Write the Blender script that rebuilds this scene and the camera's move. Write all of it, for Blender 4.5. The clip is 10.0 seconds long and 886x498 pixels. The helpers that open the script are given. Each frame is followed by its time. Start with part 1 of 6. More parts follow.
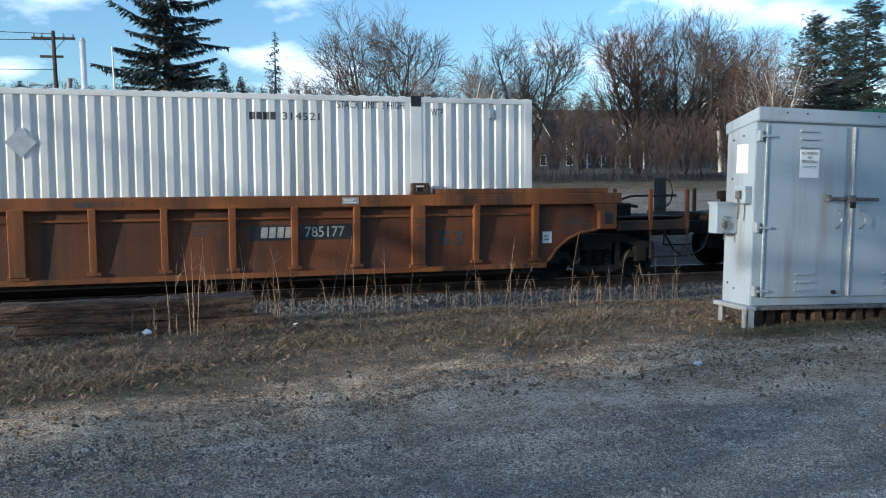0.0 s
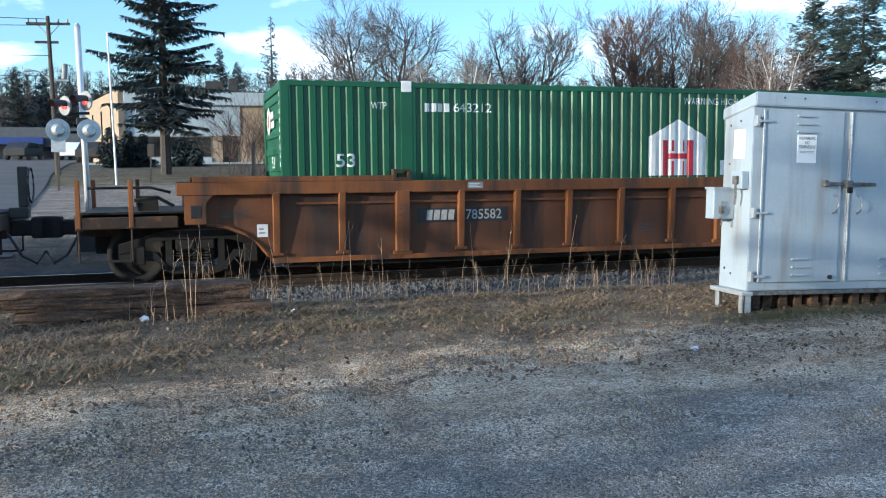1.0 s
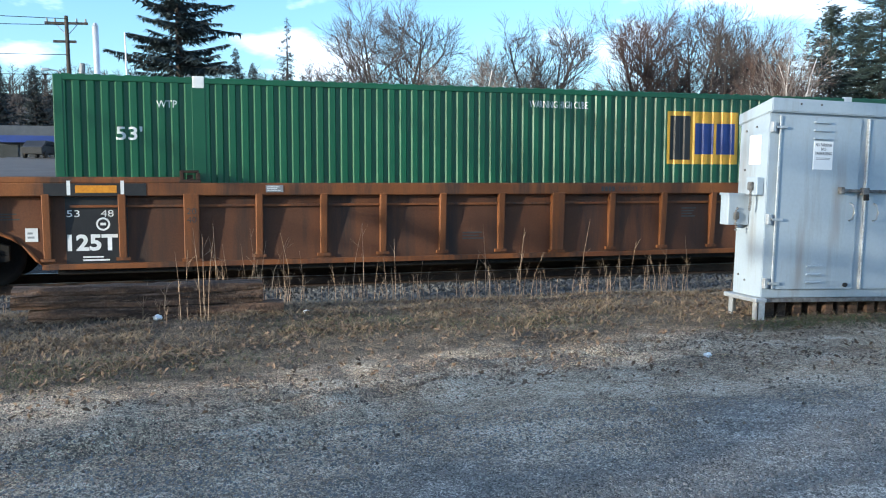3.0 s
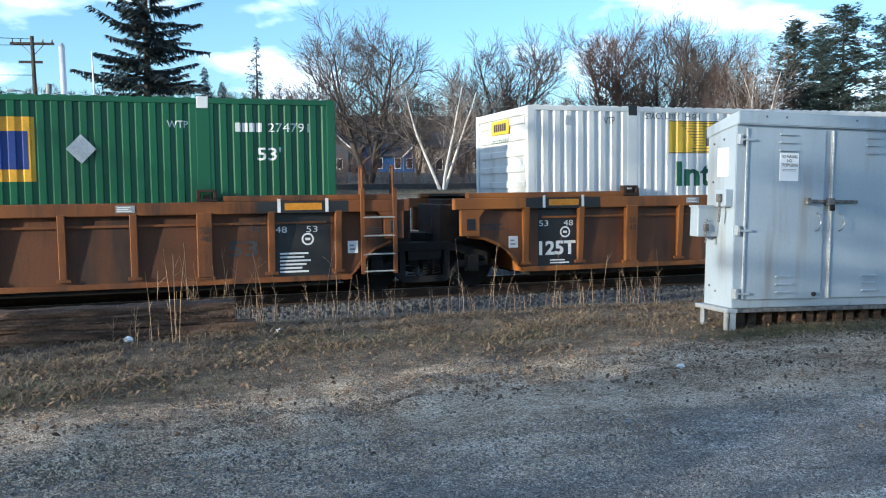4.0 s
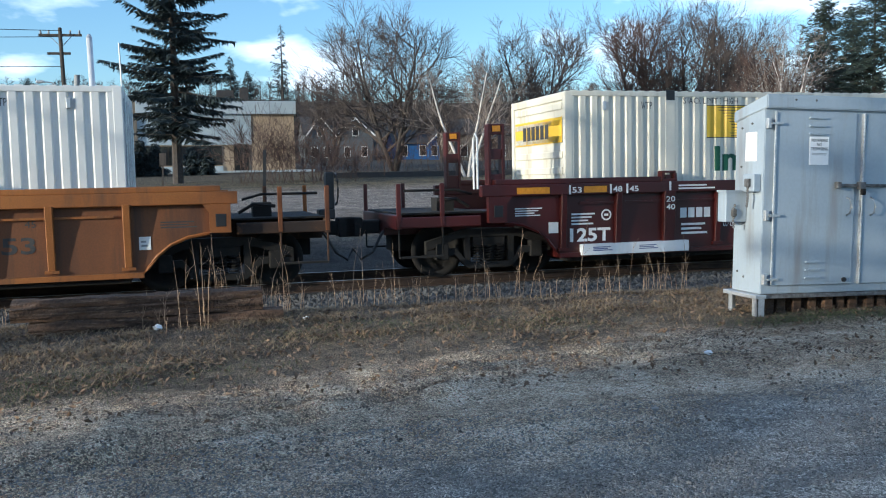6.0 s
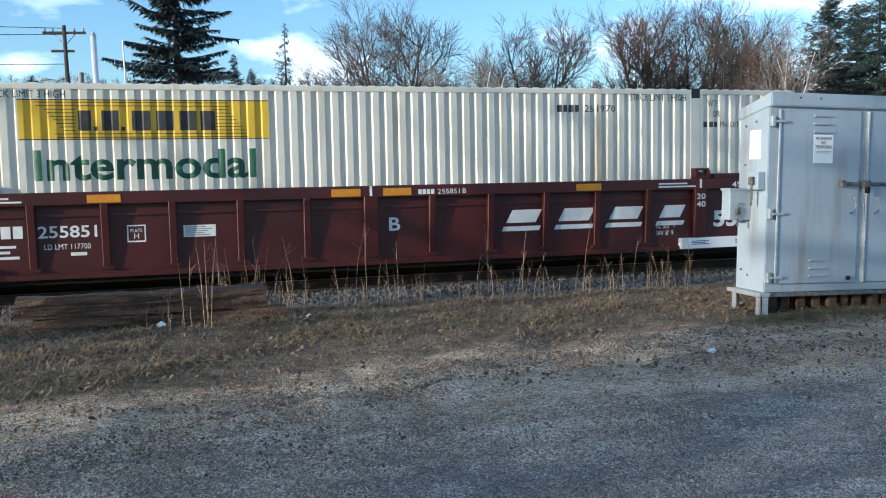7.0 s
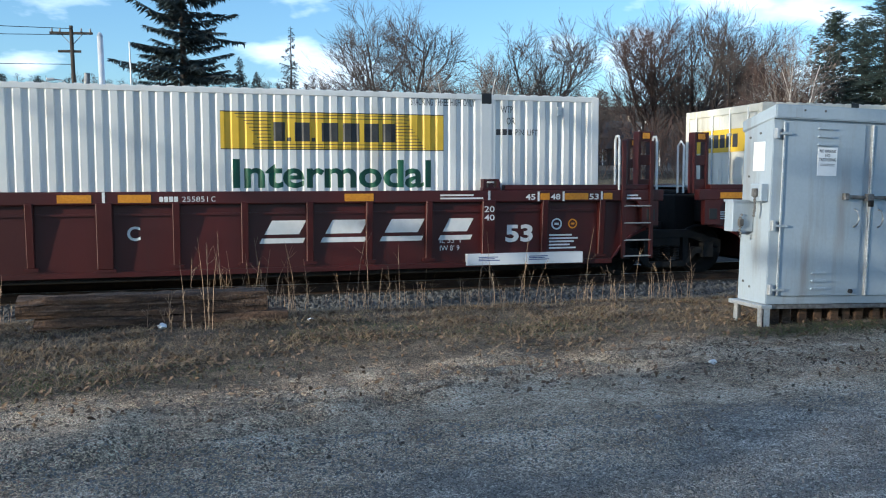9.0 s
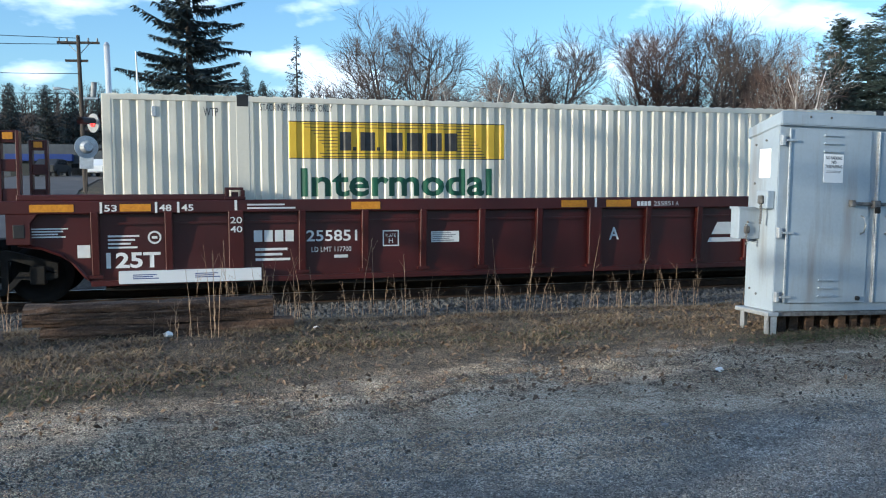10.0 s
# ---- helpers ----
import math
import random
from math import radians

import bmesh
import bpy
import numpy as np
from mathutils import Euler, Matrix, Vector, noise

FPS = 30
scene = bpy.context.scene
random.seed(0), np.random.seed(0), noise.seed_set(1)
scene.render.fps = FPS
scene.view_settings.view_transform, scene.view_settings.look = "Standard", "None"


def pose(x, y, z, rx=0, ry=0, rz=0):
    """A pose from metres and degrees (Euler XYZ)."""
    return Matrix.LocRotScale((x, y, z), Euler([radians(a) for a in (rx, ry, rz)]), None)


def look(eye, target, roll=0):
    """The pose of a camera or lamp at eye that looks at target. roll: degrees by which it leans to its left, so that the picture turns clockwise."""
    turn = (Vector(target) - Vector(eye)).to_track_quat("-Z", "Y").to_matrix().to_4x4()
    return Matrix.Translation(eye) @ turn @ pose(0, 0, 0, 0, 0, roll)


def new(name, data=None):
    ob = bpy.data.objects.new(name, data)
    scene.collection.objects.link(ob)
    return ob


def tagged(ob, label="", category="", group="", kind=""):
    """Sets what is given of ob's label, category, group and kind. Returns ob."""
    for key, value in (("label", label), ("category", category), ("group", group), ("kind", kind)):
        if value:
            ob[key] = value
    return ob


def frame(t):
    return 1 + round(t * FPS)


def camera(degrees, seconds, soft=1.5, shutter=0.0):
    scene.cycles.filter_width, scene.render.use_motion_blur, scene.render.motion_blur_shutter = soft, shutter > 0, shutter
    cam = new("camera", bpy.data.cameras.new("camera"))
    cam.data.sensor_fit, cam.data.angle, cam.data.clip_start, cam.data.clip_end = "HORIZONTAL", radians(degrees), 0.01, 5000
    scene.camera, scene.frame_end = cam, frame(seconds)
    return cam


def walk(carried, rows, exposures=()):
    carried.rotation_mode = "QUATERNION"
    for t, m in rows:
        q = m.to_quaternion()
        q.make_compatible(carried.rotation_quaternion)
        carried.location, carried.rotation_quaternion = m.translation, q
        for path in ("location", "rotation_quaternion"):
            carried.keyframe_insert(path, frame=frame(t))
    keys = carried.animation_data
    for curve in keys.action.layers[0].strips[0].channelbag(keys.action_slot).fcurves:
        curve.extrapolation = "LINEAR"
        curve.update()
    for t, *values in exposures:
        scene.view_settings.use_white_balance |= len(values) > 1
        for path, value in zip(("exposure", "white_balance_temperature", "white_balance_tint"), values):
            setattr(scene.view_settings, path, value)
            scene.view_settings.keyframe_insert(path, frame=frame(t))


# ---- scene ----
cam = camera(53.8, 10.0, soft=1.1)

# seconds, yaw, pitch, roll of the hand-held camera; it stands in one spot
LOOKS = [
    (0.0, -15.61, -4.04, 0.43),
    (0.5, -15.79, -4.40, 0.47),
    (1.0, -15.80, -4.97, 0.53),
    (1.5, -15.79, -5.53, 0.20),
    (2.0, -15.58, -5.04, 0.18),
    (3.5, -14.74, -4.59, -0.16),
    (4.0, -16.74, -3.75, 0.69),
    (4.5, -16.61, -4.27, 1.08),
    (5.0, -16.01, -4.26, 0.84),
    (5.5, -15.37, -4.40, 0.99),
    (7.0, -14.87, -4.70, 1.10),
    (7.5, -14.71, -4.15, 0.90),
    (8.0, -14.78, -3.66, 0.54),
    (8.5, -14.55, -3.94, 0.26),
    (9.0, -14.65, -4.29, 0.12),
    (9.5, -14.71, -4.06, 0.22),
    (10.0, -14.29, -3.78, 0.26),
]
walk(cam, [(t, pose(0, 0, 1.68, 90 + p, r, yw)) for t, yw, p, r in LOOKS],
     exposures=[(t, s + 0.22, 5720, 5) for t, s in ((0.0, 0.45), (0.5, 0.65), (1.0, 0.95), (1.5, 1.05), (2.0, 1.05), (3.5, 0.97), (4.5, 0.72), (5.5, 0.58), (7.5, 0.62), (8.5, 0.52), (9.5, 0.57), (10.0, 0.60))])

# ---- light ----
SUN_TO = Vector((0.935, 0.300, -0.170)).normalized()
world = bpy.data.worlds.new("world")
scene.world = world
world.use_nodes = True
wn, wl = world.node_tree.nodes, world.node_tree.links
sky = wn.new("ShaderNodeTexSky")
sky.sky_type = "NISHITA"
sky.sun_disc = False
sky.ozone_density, sky.dust_density = 3.0, 0.8
sky.sun_elevation = math.asin(-SUN_TO.z)
sky.sun_rotation = math.atan2(-SUN_TO.x, -SUN_TO.y)
coord = wn.new("ShaderNodeTexCoord")
stretch = wn.new("ShaderNodeMapping")
stretch.inputs["Scale"].default_value = (1.5, 1.5, 4.2)
stretch.inputs["Location"].default_value = (0.4, 0.2, 0.15)
puffs = wn.new("ShaderNodeTexNoise")
puffs.inputs["Scale"].default_value = 3.1
puffs.inputs["Detail"].default_value = 7.0
puffs.inputs["Roughness"].default_value = 0.5
cover = wn.new("ShaderNodeValToRGB")
cover.color_ramp.elements[0].position, cover.color_ramp.elements[1].position = 0.53, 0.76
clouds = wn.new("ShaderNodeMixRGB")
clouds.inputs["Color2"].default_value = (9.5, 9.6, 10.2, 1)
wl.new(coord.outputs["Generated"], stretch.inputs["Vector"])
wl.new(stretch.outputs["Vector"], puffs.inputs["Vector"])
wl.new(puffs.outputs["Fac"], cover.inputs["Fac"])
wl.new(cover.outputs["Color"], clouds.inputs["Fac"])
wl.new(sky.outputs["Color"], clouds.inputs["Color1"])
wl.new(clouds.outputs["Color"], wn["Background"].inputs["Color"])
wn["Background"].inputs["Strength"].default_value = 0.16

sun = new("sun", bpy.data.lights.new("sun", "SUN"))
sun.data.energy, sun.data.angle, sun.data.color = 3.3, radians(0.6), (1.0, 0.86, 0.66)
sun.matrix_world = look((-40, -20, 30), Vector((-40, -20, 30)) + SUN_TO)

# ---- materials ----
def mat(name, c1, c2, rough=0.7, metal=0.0, scale=2.0, fine=40.0, bump=0.15, stain=None, amount=0.5, stretch=(1, 1, 1), jitter=0.0, grain_by=0.4):
    """Two-scale colour noise with relief; stain: a third colour in blotches or streaks."""
    m = bpy.data.materials.new(name)
    m.use_nodes = True
    n, l = m.node_tree.nodes, m.node_tree.links
    b = n["Principled BSDF"]
    b.inputs["Roughness"].default_value, b.inputs["Metallic"].default_value = rough, metal
    tc, mp = n.new("ShaderNodeTexCoord"), n.new("ShaderNodeMapping")
    mp.inputs["Scale"].default_value = stretch
    l.new(tc.outputs["Object"], mp.inputs["Vector"])
    big, small = n.new("ShaderNodeTexNoise"), n.new("ShaderNodeTexNoise")
    for t, s in ((big, scale), (small, fine)):
        t.inputs["Scale"].default_value, t.inputs["Detail"].default_value = s, 6.0
        l.new(mp.outputs["Vector"] if t is big else tc.outputs["Object"], t.inputs["Vector"])
    mix = n.new("ShaderNodeMixRGB")
    mix.inputs["Color1"].default_value, mix.inputs["Color2"].default_value = (*c1, 1), (*c2, 1)
    ramp = n.new("ShaderNodeValToRGB")
    ramp.color_ramp.elements[0].position, ramp.color_ramp.elements[1].position = 0.35, 0.65
    l.new(big.outputs["Fac"], ramp.inputs["Fac"])
    l.new(ramp.outputs["Color"], mix.inputs["Fac"])
    out = mix.outputs["Color"]
    grain = n.new("ShaderNodeMixRGB")
    grain.blend_type = "OVERLAY"
    grain.inputs["Fac"].default_value = grain_by
    l.new(out, grain.inputs["Color1"])
    l.new(small.outputs["Fac"], grain.inputs["Color2"])
    out = grain.outputs["Color"]
    if stain:
        spots, r2, m2 = n.new("ShaderNodeTexNoise"), n.new("ShaderNodeValToRGB"), n.new("ShaderNodeMixRGB")
        spots.inputs["Scale"].default_value, spots.inputs["Detail"].default_value = scale * 2.3, 8.0
        spots.inputs["Roughness"].default_value = 0.65
        l.new(mp.outputs["Vector"], spots.inputs["Vector"])
        r2.color_ramp.elements[0].position, r2.color_ramp.elements[1].position = 0.62 - 0.3 * amount, 0.80 - 0.3 * amount
        l.new(spots.outputs["Fac"], r2.inputs["Fac"])
        m2.inputs["Color2"].default_value = (*stain, 1)
        l.new(r2.outputs["Color"], m2.inputs["Fac"])
        l.new(out, m2.inputs["Color1"])
        out = m2.outputs["Color"]
    if jitter:
        info, hsv, mr = n.new("ShaderNodeObjectInfo"), n.new("ShaderNodeHueSaturation"), n.new("ShaderNodeMapRange")
        geo, add = n.new("ShaderNodeNewGeometry"), n.new("ShaderNodeMath")
        l.new(info.outputs["Random"], add.inputs[0])
        l.new(geo.outputs["Random Per Island"], add.inputs[1])
        mr.inputs["From Max"].default_value = 2.0
        mr.inputs["To Min"].default_value, mr.inputs["To Max"].default_value = 1 - jitter, 1 + jitter
        l.new(add.outputs[0], mr.inputs["Value"])
        l.new(mr.outputs["Result"], hsv.inputs["Value"])
        l.new(out, hsv.inputs["Color"])
        out = hsv.outputs["Color"]
    l.new(out, b.inputs["Base Color"])
    if bump:
        bp = n.new("ShaderNodeBump")
        bp.inputs["Strength"].default_value, bp.inputs["Distance"].default_value = bump, 0.02
        l.new(small.outputs["Fac"], bp.inputs["Height"])
        l.new(bp.outputs["Normal"], b.inputs["Normal"])
    return m


def glow(name, c, strength):
    m = bpy.data.materials.new(name)
    m.use_nodes = True
    b = m.node_tree.nodes["Principled BSDF"]
    b.inputs["Base Color"].default_value = (*c, 1)
    b.inputs["Emission Color"].default_value, b.inputs["Emission Strength"].default_value = (*c, 1), strength
    return m


V = (1, 1, 0.12)  # streaks that run down a wall
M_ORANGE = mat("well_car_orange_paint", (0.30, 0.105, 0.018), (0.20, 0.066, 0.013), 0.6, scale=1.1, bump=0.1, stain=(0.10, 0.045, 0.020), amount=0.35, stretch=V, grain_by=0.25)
M_ORANGESHEET = mat("well_car_darker_orange_sheet", (0.165, 0.060, 0.018), (0.105, 0.037, 0.013), 0.65, scale=0.9, bump=0.1, stain=(0.055, 0.027, 0.016), amount=0.5, stretch=V, grain_by=0.25)
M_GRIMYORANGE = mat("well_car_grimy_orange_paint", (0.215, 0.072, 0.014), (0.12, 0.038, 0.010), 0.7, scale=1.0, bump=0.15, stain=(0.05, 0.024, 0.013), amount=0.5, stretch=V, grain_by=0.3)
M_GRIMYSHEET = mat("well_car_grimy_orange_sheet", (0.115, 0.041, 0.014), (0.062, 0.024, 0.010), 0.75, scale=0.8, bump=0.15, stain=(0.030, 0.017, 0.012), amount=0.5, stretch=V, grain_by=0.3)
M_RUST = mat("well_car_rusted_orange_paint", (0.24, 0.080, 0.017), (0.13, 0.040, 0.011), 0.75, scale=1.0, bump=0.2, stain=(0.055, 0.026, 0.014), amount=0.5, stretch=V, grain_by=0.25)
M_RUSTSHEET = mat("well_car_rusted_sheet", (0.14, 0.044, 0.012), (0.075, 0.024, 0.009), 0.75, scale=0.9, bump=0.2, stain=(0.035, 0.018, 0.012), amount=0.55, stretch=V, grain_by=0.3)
M_RED = mat("well_car_dark_red_paint", (0.060, 0.0058, 0.005), (0.039, 0.0045, 0.004), 0.45, scale=0.8, bump=0.06, stain=(0.04, 0.009, 0.008), amount=0.2, stretch=V, grain_by=0.08)
# car end parts: grime and the shade between cars in one dark colour
M_DARKENDS = mat("grime_and_shade_dark_orange_steel", (0.055, 0.027, 0.014), (0.018, 0.012, 0.010), 0.85, scale=2.0, bump=0.2, stain=(0.13, 0.05, 0.014), amount=0.2, grain_by=0.3)
M_BLACK = mat("black_paint", (0.012, 0.012, 0.014), (0.02, 0.02, 0.02), 0.5, scale=3, bump=0.08)
M_STEEL = mat("grimy_cast_steel", (0.010, 0.009, 0.0085), (0.006, 0.0055, 0.005), 0.9, 0.0, scale=5, bump=0.3, stain=(0.020, 0.014, 0.010), amount=0.25)
M_TREAD = mat("polished_wheel_steel", (0.45, 0.44, 0.43), (0.35, 0.34, 0.33), 0.35, 0.9, scale=8, bump=0.05)
M_WHITEBOX = mat("white_container_paint", (0.70, 0.71, 0.70), (0.62, 0.63, 0.62), 0.45, scale=0.7, fine=25, bump=0.04, stain=(0.44, 0.43, 0.40), amount=0.22, stretch=V, grain_by=0.08)
M_CREAMBOX = mat("yellowed_white_container_paint", (0.70, 0.675, 0.585), (0.63, 0.605, 0.52), 0.45, scale=0.7, fine=25, bump=0.04, stain=(0.42, 0.36, 0.26), amount=0.25, stretch=V, grain_by=0.08)
M_GREENBOX = mat("green_container_paint", (0.009, 0.098, 0.042), (0.007, 0.078, 0.034), 0.42, scale=0.7, fine=25, bump=0.04, stain=(0.03, 0.10, 0.05), amount=0.1, stretch=V, grain_by=0.08)
M_LETTER = mat("white_lettering_paint", (0.75, 0.76, 0.75), (0.66, 0.67, 0.66), 0.5, scale=6, bump=0.02, grain_by=0.08)
M_FADED = mat("faded_white_lettering_paint", (0.40, 0.40, 0.38), (0.28, 0.28, 0.27), 0.6, scale=14, bump=0.02)
M_DARKLETTER = mat("faded_black_lettering_paint", (0.03, 0.03, 0.033), (0.05, 0.05, 0.05), 0.6, scale=6, bump=0.02)
M_GREY = mat("grey_lettering_paint", (0.30, 0.31, 0.32), (0.22, 0.23, 0.24), 0.6, scale=6, bump=0.02)
M_YELLOW = mat("yellow_panel_paint", (0.72, 0.47, 0.035), (0.66, 0.42, 0.03), 0.5, scale=3, bump=0.03, grain_by=0.08)
M_EMPYEL = mat("orange_yellow_panel_paint", (0.75, 0.40, 0.03), (0.70, 0.36, 0.03), 0.5, scale=3, bump=0.03)
M_BLUE = mat("blue_lettering_paint", (0.02, 0.05, 0.22), (0.02, 0.045, 0.19), 0.5, scale=3, bump=0.02)
M_GREENLET = mat("dark_green_lettering_paint", (0.008, 0.085, 0.045), (0.008, 0.075, 0.04), 0.5, scale=3, bump=0.02)
M_REDLET = mat("red_lettering_paint", (0.5, 0.02, 0.04), (0.45, 0.02, 0.035), 0.5, scale=3, bump=0.02)
M_REFLECT = mat("amber_reflector_tape", (0.62, 0.26, 0.015), (0.56, 0.22, 0.012), 0.35, scale=12, bump=0.05)
M_GALV = mat("galvanised_steel", (0.55, 0.57, 0.59), (0.45, 0.47, 0.49), 0.45, 0.6, scale=8, bump=0.05)
M_CASE = mat("silver_grey_cabinet_paint", (0.37, 0.43, 0.49), (0.32, 0.38, 0.44), 0.42, 0.15, scale=1.6, fine=30, bump=0.04, stain=(0.27, 0.28, 0.29), amount=0.3, stretch=V, grain_by=0.08)
M_CASEDIRT = mat("black_streaked_metal", (0.08, 0.075, 0.07), (0.2, 0.2, 0.2), 0.7, 0.3, scale=14, bump=0.2)
M_PAPER = mat("white_notice_sheet", (0.82, 0.84, 0.86), (0.78, 0.80, 0.82), 0.6, scale=8, bump=0.01, grain_by=0.08)
M_TIE = mat("weathered_creosoted_wood", (0.115, 0.066, 0.040), (0.030, 0.019, 0.013), 0.95, scale=3.0, fine=38, bump=1.0, stain=(0.19, 0.135, 0.10), amount=0.25, stretch=(0.6, 5, 5), grain_by=0.7)
M_TIETRACK = mat("creosoted_track_tie_wood", (0.03, 0.023, 0.018), (0.018, 0.014, 0.012), 0.95, scale=3, bump=0.5)
M_RAIL = mat("rusty_rail_steel", (0.055, 0.034, 0.022), (0.035, 0.022, 0.016), 0.7, 0.3, scale=6, bump=0.2)
M_STONE = mat("crushed_ballast_stone", (0.10, 0.10, 0.098), (0.05, 0.05, 0.05), 0.9, scale=9, bump=0.4, jitter=0.5)
M_BARK = mat("grey_brown_bark", (0.065, 0.055, 0.05), (0.04, 0.034, 0.031), 0.95, scale=6, bump=0.4)
M_TWIG = mat("bare_twig_bark", (0.085, 0.069, 0.063), (0.052, 0.041, 0.038), 0.95, scale=4, bump=0.1)
M_REDTWIG = mat("reddish_twig_bark", (0.088, 0.055, 0.046), (0.055, 0.036, 0.031), 0.95, scale=4, bump=0.1)
M_BIRCH = mat("white_birch_bark", (0.62, 0.58, 0.54), (0.50, 0.46, 0.42), 0.8, scale=5, bump=0.2, stain=(0.12, 0.10, 0.09), amount=0.3, stretch=(1, 1, 3))
M_BIRCHTWIG = mat("pale_birch_twig", (0.24, 0.205, 0.185), (0.13, 0.105, 0.095), 0.9, scale=4, bump=0.0)
M_NEEDLE = mat("dark_spruce_needles", (0.034, 0.050, 0.052), (0.016, 0.026, 0.029), 0.85, scale=3, bump=0.0, jitter=0.4)
M_PINE = mat("green_pine_needles", (0.050, 0.072, 0.056), (0.028, 0.044, 0.038), 0.85, scale=3, bump=0.0, jitter=0.4)
M_STRAW = mat("dry_straw_stalk", (0.34, 0.245, 0.14), (0.13, 0.092, 0.056), 0.9, scale=3, bump=0.0, jitter=0.35)
M_WEED = mat("dry_weed_stem", (0.40, 0.29, 0.20), (0.22, 0.15, 0.10), 0.9, scale=5, bump=0.0, jitter=0.35)
M_GRASS = mat("dull_green_grass_blade", (0.065, 0.085, 0.026), (0.11, 0.11, 0.042), 0.9, scale=3, bump=0.0, jitter=0.35)
M_LEAF = mat("dead_brown_leaf", (0.070, 0.044, 0.029), (0.20, 0.135, 0.088), 0.85, scale=9, bump=0.1, jitter=0.5)
M_PEBBLE = mat("grey_gravel_stone", (0.29, 0.28, 0.265), (0.18, 0.175, 0.17), 0.9, scale=9, bump=0.2, jitter=0.5)
M_TANWALL = mat("tan_stucco", (0.34, 0.26, 0.18), (0.30, 0.23, 0.16), 0.85, scale=1.2, bump=0.15)
M_FASCIA = mat("white_metal_fascia", (0.72, 0.75, 0.78), (0.66, 0.69, 0.72), 0.5, scale=1.0, bump=0.03, grain_by=0.08)
M_BAND = mat("pale_blue_grey_metal_band", (0.36, 0.42, 0.46), (0.31, 0.37, 0.41), 0.5, scale=1.0, bump=0.03)
M_GLASS = mat("dark_window_glass", (0.012, 0.014, 0.017), (0.018, 0.02, 0.024), 0.08, scale=2, bump=0.0)
M_ROOF = mat("dark_roofing", (0.035, 0.035, 0.038), (0.05, 0.047, 0.047), 0.9, scale=3, bump=0.2)
M_SIDING = mat("grey_clapboard", (0.085, 0.095, 0.105), (0.065, 0.075, 0.085), 0.8, scale=2, bump=0.1)
M_TRIM = mat("white_house_trim", (0.72, 0.72, 0.70), (0.64, 0.64, 0.62), 0.6, scale=3, bump=0.03)
M_BLUEHOUSE = mat("bright_blue_clapboard", (0.02, 0.10, 0.28), (0.018, 0.085, 0.24), 0.7, scale=2, bump=0.1)
M_BEIGE = mat("beige_clapboard", (0.19, 0.155, 0.125), (0.15, 0.125, 0.10), 0.8, scale=2, bump=0.1)
M_POLE = mat("weathered_utility_pole_wood", (0.08, 0.066, 0.056), (0.05, 0.042, 0.036), 0.95, scale=3, bump=0.4, stretch=(3, 3, 0.2))
M_ALU = mat("white_aluminium_mast", (0.72, 0.73, 0.74), (0.62, 0.63, 0.65), 0.4, 0.3, scale=4, bump=0.03, grain_by=0.08)
M_CLOD = mat("dry_dirt_clod", (0.24, 0.19, 0.145), (0.075, 0.058, 0.045), 0.95, scale=9, bump=0.3, jitter=0.5)
M_HILL = mat("leafless_hillside_woods", (0.050, 0.043, 0.040), (0.030, 0.032, 0.028), 1.0, scale=0.08, fine=1.2, bump=0.5)
M_FARTREE = mat("far_bare_twigs", (0.05, 0.041, 0.039), (0.03, 0.026, 0.025), 1.0, scale=0.2, bump=0.0, jitter=0.4)
M_REDLAMP = glow("lit_red_signal_lens", (1.0, 0.06, 0.05), 0.6)
M_BRICKMASS = mat("plain_grey_shade_wall", (0.32, 0.30, 0.28), (0.26, 0.25, 0.23), 0.9, scale=0.6, bump=0.1)


# ---- mesh helpers ----
def part(name, bm, material, parent=None, label="", smooth=False):
    me = bpy.data.meshes.new(name)
    bm.to_mesh(me)
    bm.free()
    return meshed(name, me, material, parent, label, smooth)


def meshed(name, me, material, parent=None, label="", smooth=False):
    if material and not me.materials:
        me.materials.append(material)
    if smooth:
        me.polygons.foreach_set("use_smooth", [True] * len(me.polygons))
    ob = new(name, me)
    if parent:
        ob.parent = parent
    if label:
        ob["label"] = label
    return ob


def raw(name, verts, faces, material, parent=None, label="", smooth=False):
    me = bpy.data.meshes.new(name)
    me.from_pydata(verts, [], faces)
    me.update()
    return meshed(name, me, material, parent, label, smooth)


def empty(name, m=None):
    e = new(name)
    e.empty_display_size = 0.2
    if m:
        e.matrix_basis = m
    return e


def box(bm, x0, x1, y0, y1, z0, z1, bevel=0.0):
    vs = [bm.verts.new((x, y, z)) for z in (z0, z1) for y in (y0, y1) for x in (x0, x1)]
    fs = [bm.faces.new([vs[i] for i in f]) for f in ((0, 2, 3, 1), (4, 5, 7, 6), (0, 1, 5, 4), (2, 6, 7, 3), (0, 4, 6, 2), (1, 3, 7, 5))]
    if bevel:
        es = list({e for f in fs for e in f.edges})
        bmesh.ops.bevel(bm, geom=es, offset=bevel, segments=2, affect="EDGES", profile=0.5)
    return bm


def boxes(*rows, bevel=0.0):
    bm = bmesh.new()
    for r in rows:
        box(bm, *r, bevel=bevel)
    return bm


